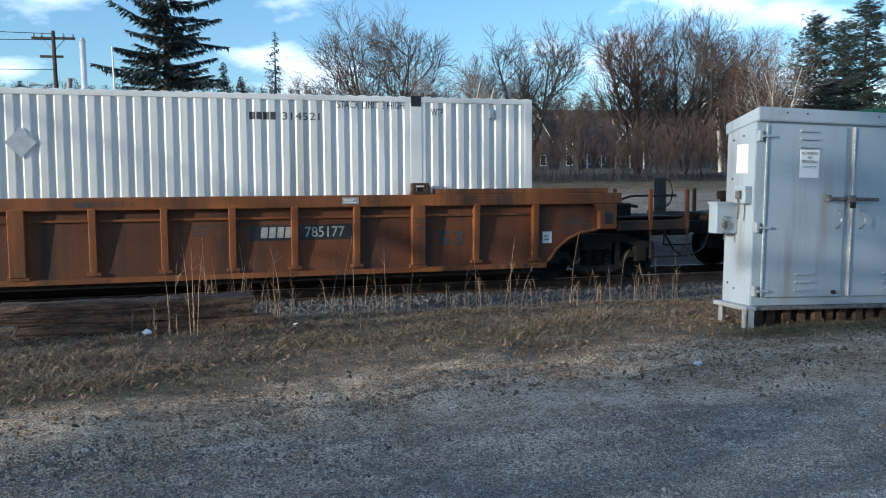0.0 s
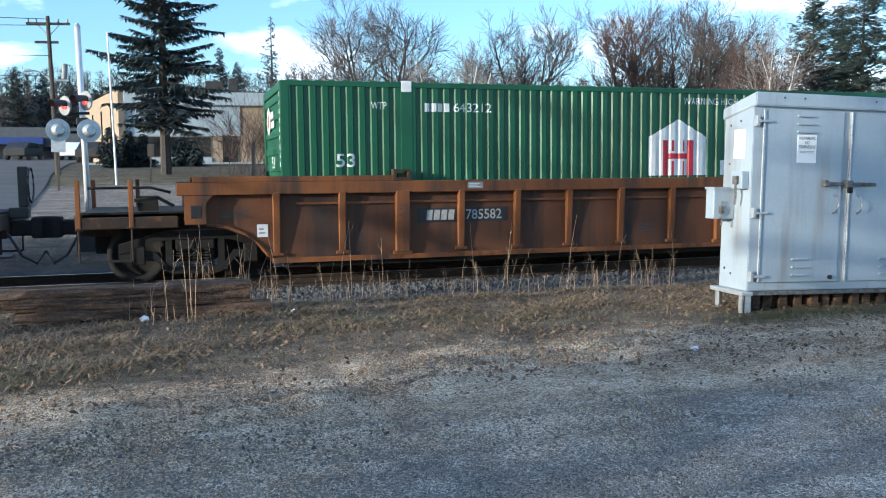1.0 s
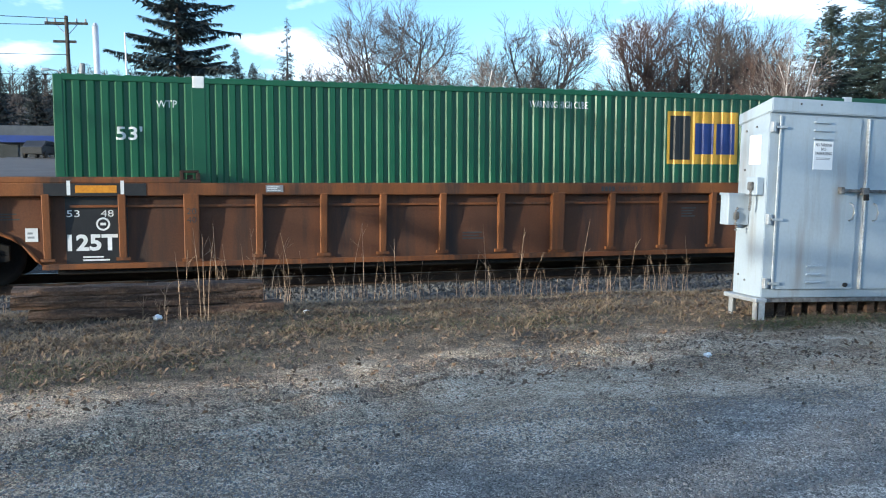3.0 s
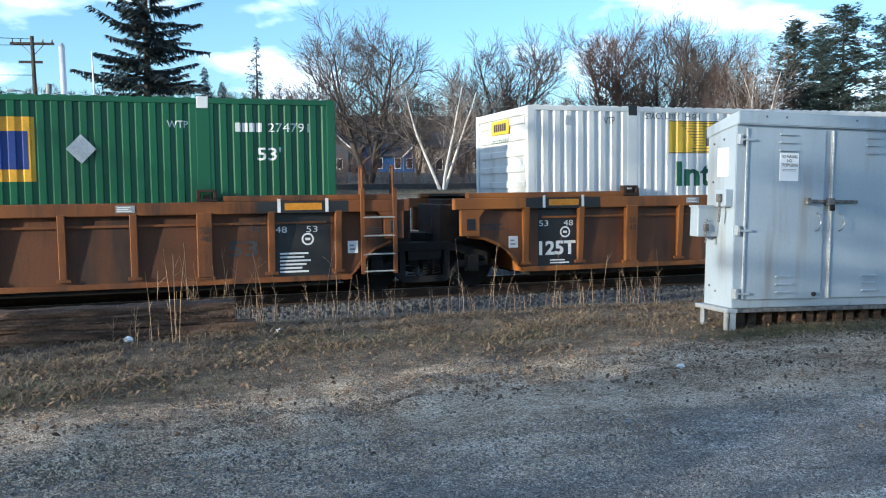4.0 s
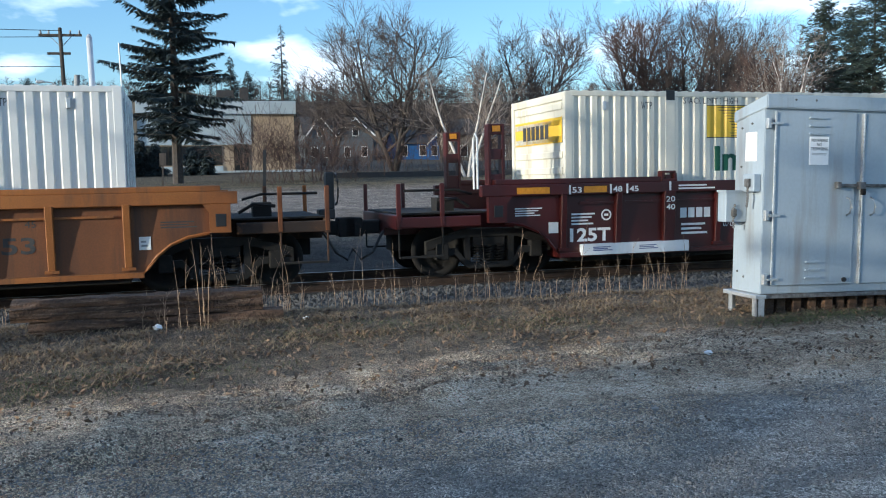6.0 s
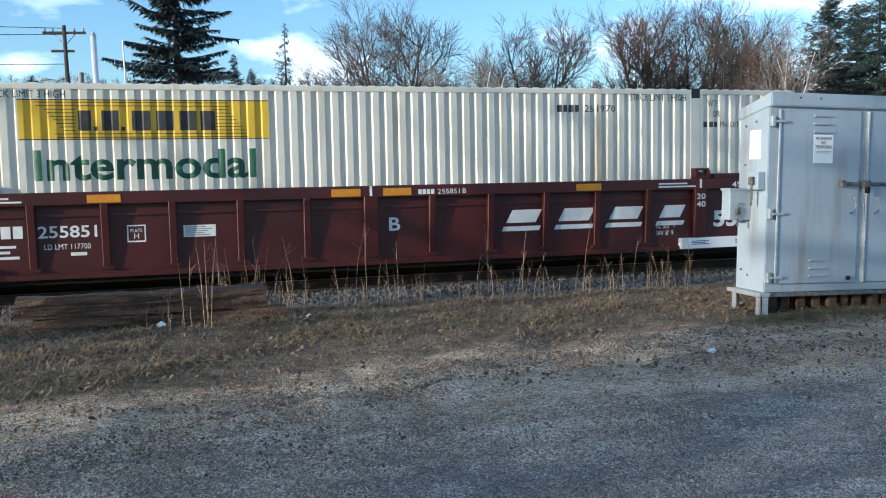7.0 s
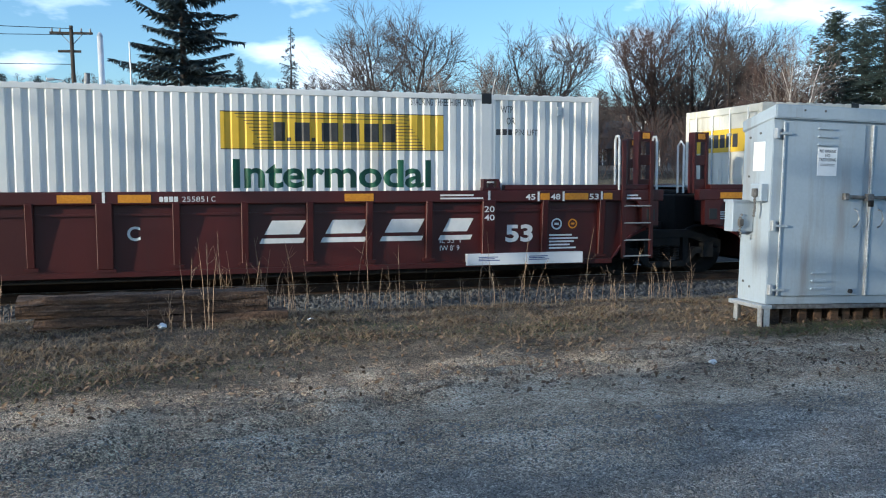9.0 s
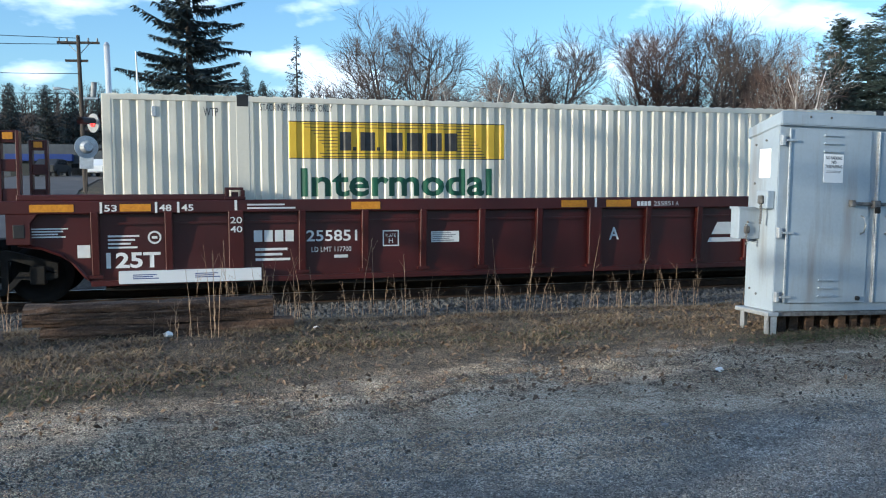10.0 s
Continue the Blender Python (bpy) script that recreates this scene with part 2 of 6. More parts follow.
def tube(bm, pts, radii, n=8, cap=True):
    """A tube through pts with a radius at each."""
    pts = [Vector(p) for p in pts]
    if not hasattr(radii, "__len__"):
        radii = [radii] * len(pts)
    rings = []
    for i, p in enumerate(pts):
        d = (pts[min(i + 1, len(pts) - 1)] - pts[max(i - 1, 0)]).normalized()
        u = d.orthogonal().normalized() if abs(d.z) < 0.95 else d.cross(Vector((0, 1, 0))).normalized()
        w = d.cross(u)
        rings.append([bm.verts.new(p + (u * math.cos(a) + w * math.sin(a)) * radii[i]) for a in (2 * math.pi * k / n for k in range(n))])
    for a, b in zip(rings, rings[1:]):
        for k in range(n):
            bm.faces.new((a[k], a[(k + 1) % n], b[(k + 1) % n], b[k]))
    if cap:
        bm.faces.new(rings[0][::-1])
        bm.faces.new(rings[-1])
    return bm


def prism(bm, outline, y0, y1):
    """An outline in x and z pushed from y0 to y1."""
    a = [bm.verts.new((x, y0, z)) for x, z in outline]
    b = [bm.verts.new((x, y1, z)) for x, z in outline]
    n = len(a)
    bm.faces.new(a)
    bm.faces.new(b[::-1])
    for i in range(n):
        bm.faces.new((a[(i + 1) % n], a[i], b[i], b[(i + 1) % n]))
    return bm


def written(text, x0, x1, z0, z1, bold=0.0):
    """Letters as a flat bmesh in x and z, fitted to a box."""
    cu = bpy.data.curves.new("letters", "FONT")
    cu.body = text
    cu.offset = bold
    cu.resolution_u = 3
    ob = bpy.data.objects.new("letters", cu)
    me = bpy.data.meshes.new_from_object(ob)
    bm = bmesh.new()
    bm.from_mesh(me)
    bpy.data.objects.remove(ob)
    bpy.data.curves.remove(cu)
    bpy.data.meshes.remove(me)
    xs = [v.co.x for v in bm.verts]
    zs = [v.co.y for v in bm.verts]
    lo, hi, bo, to = min(xs), max(xs), min(zs), max(zs)
    for v in bm.verts:
        v.co = ((v.co.x - lo) / (hi - lo) * (x1 - x0) + x0, 0, (v.co.y - bo) / (to - bo) * (z1 - z0) + z0)
    return bm


def blocks(n, x0, x1, z0, z1, gap=0.28, slant=0.0):
    """n plain slabs in a row, for a name that is not lettered."""
    bm = bmesh.new()
    w = (x1 - x0) / (n + (n - 1) * gap)
    for i in range(n):
        a = x0 + i * w * (1 + gap)
        bm.faces.new([bm.verts.new(p) for p in ((a, 0, z0), (a + w, 0, z0), (a + w + slant, 0, z1), (a + slant, 0, z1))])
    return bm


def onto(bm, y):
    for v in bm.verts:
        v.co.y += y
    return bm


# ---- the train's run ----
# seconds and metres run, and the line of the track (it lies a little askew to the lot)
RUN_T = [0, 0.5, 1, 1.5, 2, 3.5, 4, 4.5, 5, 5.5, 7, 7.5, 8, 8.5, 9, 9.5, 10]
RUN_D = [0, 5.736, 11.501, 17.258, 23.034, 40.279, 46.035, 51.861, 57.624, 63.389, 80.779, 86.573, 92.721, 98.487, 104.298, 110.087, 115.876]
TRACK = Matrix.Rotation(radians(1.272), 4, "Z")
TRACK_Y = 15.407


def run(start):
    """Rows for a thing that stands at start along the track at 0 s."""
    return [(t, TRACK @ pose(start - d, TRACK_Y, 0)) for t, d in zip(RUN_T, RUN_D)]


RUNNERS = []  # (thing, start along the track)
ROLLERS = []  # wheelsets with their place on their bogie
WHEEL_R = 0.44

# ---- containers: x from 0 to 16.15, y from -1.3 to 1.3, z from 0.29 to 3.185 ----
BOX_L, BOX_B, BOX_T = 16.154, 0.29, 3.185
DEEP = 0.030


def smooth_zone(x):
    return x < 0.14 or x > BOX_L - 0.14 or abs(x - 2.07) < 0.13 or abs(x - 14.08) < 0.13


def wave_points(pitch):
    """Corners of the corrugated side along x with their depth."""
    out = [(0.0, 0.0), (0.14, 0.0)]
    spans = ((0.14, 1.94), (2.20, 13.95), (14.21, BOX_L - 0.14))
    for a, b in spans:
        n = round((b - a) / pitch)
        p = (b - a) / n
        for i in range(n):
            q = a + i * p
            out += [(q + 0.13 * p, 0.0), (q + 0.24 * p, DEEP), (q + 0.58 * p, DEEP), (q + 0.69 * p, 0.0)]
        out.append((b, 0.0))
    out.append((BOX_L, 0.0))
    return out


WAVE, WX, WD = [], np.zeros(1), np.zeros(1)


def use_wave(pitch):
    """Sets the corrugation of the containers that follow."""
    global WAVE, WX, WD
    WAVE = wave_points(pitch)
    WX = np.array([p[0] for p in WAVE])
    WD = np.array([p[1] for p in WAVE])


use_wave(0.222)


def painted(bm, x0, x1, proud=0.003):
    """Folds flat lettering into the corrugation of the near side."""
    for x in WX[(WX > x0 + 0.002) & (WX < x1 - 0.002)]:
        bmesh.ops.bisect_plane(bm, geom=bm.verts[:] + bm.edges[:] + bm.faces[:], plane_co=(x, 0, 0), plane_no=(1, 0, 0), dist=1e-4)
    for v in bm.verts:
        v.co.y = -1.3 - proud + float(np.interp(v.co.x, WX, WD))
    return bm


def panel(x0, x1, z0, z1):
    bm = bmesh.new()
    bm.faces.new([bm.verts.new(p) for p in ((x0, 0, z0), (x1, 0, z0), (x1, 0, z1), (x0, 0, z1))])
    return bm


SIDE = {}


def side_sheet(far):
    """The corrugated sheet of one long side."""
    key = (far, len(WAVE))
    if key not in SIDE:
        y = (lambda d: 1.3 - d) if far else (lambda d: -1.3 + d)
        vs, fs = [], []
        for x, d in WAVE:
            vs += [(x, y(d), BOX_B + 0.14), (x, y(d), BOX_T - 0.10)]
        for i in range(len(WAVE) - 1):
            f = (2 * i, 2 * i + 2, 2 * i + 3, 2 * i + 1)
            fs.append(f[::-1] if far else f)
        me = bpy.data.meshes.new("side_sheet")
        me.from_pydata(vs, [], fs)
        SIDE[key] = me
    return SIDE[key]


def container(start, paint, label, casting, doors_left, rail_notches=True):
    e = empty("shipping_container")
    tagged(e, label, "container", "containers on the train")
    RUNNERS.append((e, start))
    for far in (False, True):
        me = side_sheet(far).copy()
        meshed("side_sheet", me, paint, e)
        y = 1.3 if far else -1.3
        s = -1 if far else 1
        y0, y1 = sorted((y - 0.004 * s, y + 0.06 * s))
        part("bottom_rail", boxes((0, BOX_L, y0, y1, BOX_B, BOX_B + 0.15)), paint, e)
        part("top_rail", boxes((0, BOX_L, y0, y1, BOX_T - 0.10, BOX_T - 0.012), bevel=0.01), paint, e)
        if rail_notches:
            bm = bmesh.new()
            for i in range(73):
                x = 0.12 + i * 0.2205
                box(bm, x, x + 0.11, y0 + 0.008, y1 - 0.01, BOX_T - 0.013, BOX_T)
            part("roof_edge", bm, paint, e)["kind"] = "stuff"
        for x in (2.07, 14.08):
            part("corner_casting", boxes((x - 0.09, x + 0.09, y0 - 0.006, y1, BOX_T - 0.17, BOX_T + 0.012), bevel=0.012), casting, e, "painted steel lifting casting")
            part("side_post", boxes((x - 0.10, x + 0.10, y0 - 0.002, y1 - 0.01, BOX_B + 0.15, BOX_T - 0.10), bevel=0.006), paint, e)
    part("roof", boxes((0.02, BOX_L - 0.02, -1.25, 1.25, BOX_T - 0.06, BOX_T - 0.025)), paint, e)
    part("floor", boxes((0.02, BOX_L - 0.02, -1.25, 1.25, BOX_B, BOX_B + 0.05)), paint, e)
    # ends: doors with lock rods on one, a ribbed bulkhead on the other
    for left in (True, False):
        x = 0.0 if left else BOX_L
        s = 1 if left else -1
        def xs(a, b):
            return tuple(sorted((x + s * a, x + s * b)))
        part("end_frame", boxes((*xs(0, 0.14), -1.306, -1.19, BOX_B, BOX_T - 0.02), (*xs(0, 0.14), 1.19, 1.306, BOX_B, BOX_T - 0.02),
                                (*xs(0, 0.14), -1.19, 1.19, BOX_T - 0.16, BOX_T - 0.02), (*xs(0, 0.14), -1.19, 1.19, BOX_B, BOX_B + 0.18), bevel=0.012), paint, e)
        if left == doors_left:
            for a, b in ((-1.19, -0.005), (0.005, 1.19)):
                bm = boxes((*xs(0.03, 0.08), a, b, BOX_B + 0.18, BOX_T - 0.16), bevel=0.006)
                for k in range(5):
                    z = BOX_B + 0.42 + k * 0.52
                    box(bm, *xs(0.018, 0.03), a + 0.08, b - 0.08, z, z + 0.22)
                d = part("door", bm, paint, e)
                for yy in (a + 0.3, b - 0.3):
                    bm = tube(bmesh.new(), [(x + s * -0.005, yy, BOX_B + 0.1), (x + s * -0.005, yy, BOX_T - 0.06)], 0.017, 6)
                    for z in (BOX_B + 0.35, 1.6, 2.6):
                        box(bm, *xs(-0.03, 0.03), yy - 0.06, yy + 0.06, z, z + 0.05)
                    part("lock_rod", bm, M_GALV, d, "galvanised lock rod")
        else:
            part("end_wall", boxes((*xs(0.04, 0.09), -1.19, 1.19, BOX_B + 0.18, BOX_T - 0.16)), paint, e)
            for k in range(9):
                z = BOX_B + 0.30 + k * 0.285
                part("rib", boxes((*xs(0.012, 0.04), -1.12, 1.12, z, z + 0.12), bevel=0.01), paint, e)
    return e


def letter(e, text, x0, x1, z0, z1, m, bold=0.0):
    part("lettering", painted(written(text, x0, x1, z0, z1, bold), x0, x1), m, e)


def name_blocks(e, n, x0, x1, z0, z1, m, proud=0.003):
    w = (x1 - x0) / (n + (n - 1) * 0.28)
    for i in range(n):
        a = x0 + i * w * 1.28
        part("letter_slab", painted(panel(a, a + w, z0, z1), a, a + w, proud), m, e)


def diamond(e, x, z, r):
    bm = bmesh.new()
    bm.faces.new([bm.verts.new(p) for p in ((x - r * 0.95, -1.322, z), (x, -1.322, z - r), (x + r * 0.95, -1.322, z), (x, -1.322, z + r))])
    r2 = bmesh.ops.extrude_face_region(bm, geom=bm.faces[:])
    for v in r2["geom"]:
        if isinstance(v, bmesh.types.BMVert):
            v.co.y += 0.02
    bmesh.ops.recalc_face_normals(bm, faces=bm.faces[:])
    part("placard_holder", bm, M_GALV, e, "empty diamond placard holder")


def vent(e, x):
    part("vent", boxes((x - 0.035, x + 0.035, -1.325, -1.29, 2.84, 3.0), bevel=0.01), M_GALV, e, "small side vent")


def yellow_panel(e, x0, dz):
    """Yellow panel with black slabs for a name over dark green lettering."""
    part("yellow_panel", painted(panel(x0, x0 + 3.62, 2.34 + dz, 2.94 + dz), x0, x0 + 3.62, 0.002), M_YELLOW, e, "yellow painted name panel")
    bm = bmesh.new()
    for k in range(11):
        z = 2.37 + dz + k * 0.052
        if 2.46 + dz < z < 2.80 + dz:
            spans = ((x0 + 0.28 + 0.04 * (10 - k), x0 + 0.78), (x0 + 2.78, x0 + 2.92 + 0.04 * (10 - k)))
        else:
            spans = ((x0 + 0.22 + 0.03 * (10 - k), x0 + 3.0 + 0.03 * (10 - k)),)
        for a, b in spans:
            bm.faces.new([bm.verts.new(p) for p in ((a, 0, z), (b, 0, z), (b, 0, z + 0.012), (a, 0, z + 0.012))])
    for a, b in ((x0, x0 + 3.62),):
        for z in (2.34 + dz, 2.925 + dz):
            bm.faces.new([bm.verts.new(p) for p in ((a, 0, z), (b, 0, z), (b, 0, z + 0.015), (a, 0, z + 0.015))])
    part("scroll_border", painted(bm, x0, x0 + 3.62, 0.004), M_DARKLETTER, e)
    # slabs in the rhythm of the name: two letters with stops, then four
    for a, w, h in ((0.82, 0.18, 1), (1.03, 0.06, 0.2), (1.15, 0.24, 1), (1.42, 0.06, 0.2), (1.58, 0.27, 1), (1.93, 0.26, 1), (2.27, 0.25, 1), (2.58, 0.22, 1)):
        bm = bmesh.new()
        bm.faces.new([bm.verts.new(p) for p in ((x0 + a, 0, 2.475 + dz), (x0 + a + w, 0, 2.475 + dz), (x0 + a + w, 0, 2.475 + 0.30 * h + dz), (x0 + a, 0, 2.475 + 0.30 * h + dz))])
        part("name_slab", painted(bm, x0, x0 + 3.62, 0.005), M_DARKLETTER, e)
    letter(e, "Intermodal", x0 + 0.18, x0 + 3.40, 1.73 + dz, 2.19 + dz, M_GREENLET, 0.024)


def white_box(start, paint, label, doors_left, left_name, stack, pins, dz=0.0, panel_x=None, number=None, placard=None):
    e = container(start, paint, label, M_BLACK, doors_left)
    letter(e, "WTP", 1.48, 1.70, 2.86, 2.99, M_DARKLETTER)
    letter(e, "WTP", 14.34, 14.56, 2.87, 2.99, M_DARKLETTER)
    if stack:
        letter(e, stack, 2.34, 3.48, 2.96, 3.07, M_DARKLETTER)
        letter(e, stack, 12.76, 13.88, 2.97, 3.09, M_DARKLETTER)
    if pins:
        letter(e, "OR", 14.44, 14.60, 2.68, 2.80, M_DARKLETTER)
        name_blocks(e, 3, 14.26, 14.55, 2.50, 2.60, M_DARKLETTER)
        letter(e, "PIN LIFT", 14.60, 15.02, 2.50, 2.60, M_DARKLETTER)
    if number:
        name_blocks(e, 4, 11.37, 11.78, 2.77, 2.89, M_DARKLETTER)
        letter(e, number, 11.88, 12.48, 2.77, 2.89, M_DARKLETTER)
    if panel_x is not None:
        yellow_panel(e, panel_x, dz)
    if placard:
        diamond(e, placard, 2.38, 0.23)
    vent(e, 0.75)
    vent(e, 15.4)
    return e


def end_mark(e, bm, m, name="end_mark", x=-0.012, label=""):
    """Turns flat work drawn in x (across) and z onto the left end wall."""
    for v in bm.verts:
        v.co = (x, -v.co.x, v.co.z)
    part(name, bm, m, e, label)


# ---- well cars: x as in the container they carry, y across the track ----
ARCH = [(16.30, 0.30), (16.42, 0.42), (16.56, 0.60), (16.76, 0.76), (17.02, 0.87), (17.34, 0.92)]
MID = BOX_L / 2


# how far the side sheets reach past the well, by the kind of end
REACH = {"coupler": 1.47, "artic_right": 1.02, "artic_left": 1.28}


def side_outline(reach_left, reach_right):
    def end(reach):
        tip = BOX_L + reach
        return [p for p in ARCH if p[0] < tip - 0.02] + [(tip, 0.92), (tip, 1.385)]
    left = [(BOX_L - x, z) for x, z in end(reach_left)][::-1]
    return left + end(reach_right)


RIBS = [-0.12, 0.93, 2.95, 3.96, 4.93, 5.94, 6.97, 9.03, 10.05, 11.06, 12.02, 13.02, 15.07, 16.14]
SHARED = {}


def shared(key, make):
    if key not in SHARED:
        me = bpy.data.meshes.new(key)
        bm = make()
        bm.to_mesh(me)
        bm.free()
        SHARED[key] = me
    return SHARED[key]


def once(key, make, material, parent, name, label="", at=None, smooth=False):
    """A part on mesh data that alike parts of one colour share."""
    me = shared(key + material.name, make)
    ob = meshed(name, me, material, parent, label, smooth)
    if at is not None:
        ob.matrix_basis = at
    return ob


def tapered(bm, half, deep_top, deep_foot, foot):
    """An upright stiffener, deepest under the chord."""
    a = [bm.verts.new((x, y, z)) for z, d in ((foot, deep_foot), (1.40, deep_top)) for x, y in ((-half, -d), (half, -d), (half, 0), (-half, 0))]
    for f in ((0, 3, 2, 1), (4, 5, 6, 7), (0, 1, 5, 4), (1, 2, 6, 5), (2, 3, 7, 6), (3, 0, 4, 7)):
        bm.faces.new([a[i] for i in f])
    bmesh.ops.bevel(bm, geom=bm.edges[:], offset=0.01, segments=1, affect="EDGES")


def rib_mesh():
    bm = bmesh.new()
    tapered(bm, 0.055, 0.125, 0.05, 0.44)
    box(bm, -0.10, 0.10, -0.06, 0, 0.40, 0.445)
    return bm


def post_mesh():
    bm = bmesh.new()
    tapered(bm, 0.115, 0.13, 0.085, 0.40)
    box(bm, -0.15, 0.15, -0.07, 0, 0.36, 0.41)
    return bm


def lock_mesh():
    bm = bmesh.new()
    box(bm, -0.16, 0.16, -0.04, 0.12, 0, 0.05, bevel=0.01)
    box(bm, -0.15, -0.09, -0.04, 0.12, 0.05, 0.17, bevel=0.01)
    box(bm, 0.09, 0.15, -0.04, 0.12, 0.05, 0.15, bevel=0.01)
    box(bm, -0.15, 0.13, -0.04, 0.12, 0.15, 0.19, bevel=0.01)
    box(bm, -0.05, 0.05, 0.0, 0.10, 0.05, 0.12)
    return bm


def wheel_mesh():
    """Two wheels on an axle along y, centred."""
    bm = bmesh.new()
    for s in (-1, 1):
        prof = [(0.0, 0.10), (0.10, 0.10), (0.115, 0.05), (0.33, 0.02), (0.36, 0.065), (WHEEL_R, 0.055), (WHEEL_R + 0.005, -0.03), (WHEEL_R + 0.028, -0.045), (WHEEL_R + 0.022, -0.072), (0.36, -0.072), (0.33, -0.01), (0.12, -0.07), (0.0, -0.07)]
        n = 32
        rings = [[bm.verts.new((r * math.cos(a), -s * -0.755 * -1 + s * d, r * math.sin(a))) for a in (2 * math.pi * k / n for k in range(n))] for r, d in [(max(r, 0.01), d) for r, d in prof]]
        for a, b in zip(rings, rings[1:]):
            for k in range(n):
                bm.faces.new((a[k], a[(k + 1) % n], b[(k + 1) % n], b[k]))
    tube(bm, [(0, -1.02, 0), (0, 1.02, 0)], 0.075, 12)
    for s in (-1, 1):
        for k in range(3):
            a = k * 2.094
            tube(bm, [(0.05 * math.cos(a), s * 1.0, 0.05 * math.sin(a)), (0.05 * math.cos(a), s * 1.05, 0.05 * math.sin(a))], 0.014, 6)
    bmesh.ops.recalc_face_normals(bm, faces=bm.faces[:])
    return bm


def frame_mesh():
    """One cast side frame with its window."""
    bm = bmesh.new()
    prism(bm, [(-1.14, 0.40), (-0.98, 0.36), (-0.62, 0.38), (-0.46, 0.20), (-0.36, 0.14), (0.36, 0.14), (0.46, 0.20), (0.62, 0.38), (0.98, 0.36), (1.14, 0.40), (1.14, 0.47), (0.60, 0.49), (0.40, 0.24), (-0.40, 0.24), (-0.60, 0.49), (-1.14, 0.47)], -1.12, -0.98)
    prism(bm, [(-1.14, 0.47), (-0.55, 0.66), (-0.36, 0.68), (0.36, 0.68), (0.55, 0.66), (1.14, 0.47), (1.14, 0.62), (0.92, 0.68), (0.45, 0.82), (-0.45, 0.82), (-0.92, 0.68), (-1.14, 0.62)], -1.12, -0.98)
    for s in (-1, 1):
        box(bm, s * 0.40 - 0.05, s * 0.40 + 0.05, -1.11, -0.99, 0.22, 0.70)
        box(bm, s * 0.86 - 0.11, s * 0.86 + 0.11, -1.16, -0.96, 0.30, 0.58, bevel=0.02)
    box(bm, -0.30, 0.30, -1.10, -0.60, 0.52, 0.68, bevel=0.02)
    bmesh.ops.recalc_face_normals(bm, faces=bm.faces[:])
    return bm


def spring_mesh():
    turns = 6
    return tube(bmesh.new(), [(0.085 * math.cos(a), -1.05 + 0.085 * math.sin(a), 0.255 + 0.27 * a / (2 * math.pi * turns)) for a in (2 * math.pi * turns * j / 54 for j in range(55))], 0.014, 5)


def bogie(x, parent):
    b = meshed("bogie", shared("bogie_bolster", lambda: boxes((-0.22, 0.22, -1.0, 1.0, 0.55, 0.80), (-1.0, 1.0, -0.5, -0.42, 0.38, 0.48), (-1.0, 1.0, 0.42, 0.5, 0.38, 0.48), (-0.3, 0.3, -0.3, 0.3, 0.80, 0.95), bevel=0.02)), M_STEEL, parent, "grimy cast steel bogie")
    b.matrix_basis = pose(x, 0, 0)
    once("side_frame", frame_mesh, M_STEEL, b, "side_frame")
    once("side_frame", frame_mesh, M_STEEL, b, "side_frame", at=pose(0, 0, 0, 0, 0, 180))
    for s in (-0.2, 0.0, 0.2):
        once("spring", spring_mesh, M_STEEL, b, "spring", at=pose(s, 0, 0), smooth=True)
    for w in (-0.865, 0.865):
        o = once("wheelset", wheel_mesh, M_STEEL, b, "wheelset", "steel wheels on one axle", at=pose(w, 0, WHEEL_R), smooth=True)
        ROLLERS.append((o, w))
    return b


def end_ladder(x, parent, paint, tall):
    """Two flat rails with four round rungs, reaching below the chord."""
    lad = part("ladder", boxes((x - 0.04, x + 0.03, -1.57, -1.53, 0.36, tall), (x + 0.50, x + 0.57, -1.57, -1.53, 0.36, tall), bevel=0.006), paint, parent, "end ladder with worn rungs")
    # the pale rung colour stands in for sunlight on their tops
    for z in (0.40, 0.68, 0.98, 1.28):
        part("rung", tube(bmesh.new(), [(x, -1.56, z), (x + 0.53, -1.56, z)], 0.014, 6), M_FADED, lad, "worn bright rung")


# side sheets take a darker colour than the chords, ribs and posts
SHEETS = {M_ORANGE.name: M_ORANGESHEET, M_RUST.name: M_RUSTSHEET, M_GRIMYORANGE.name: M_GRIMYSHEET}


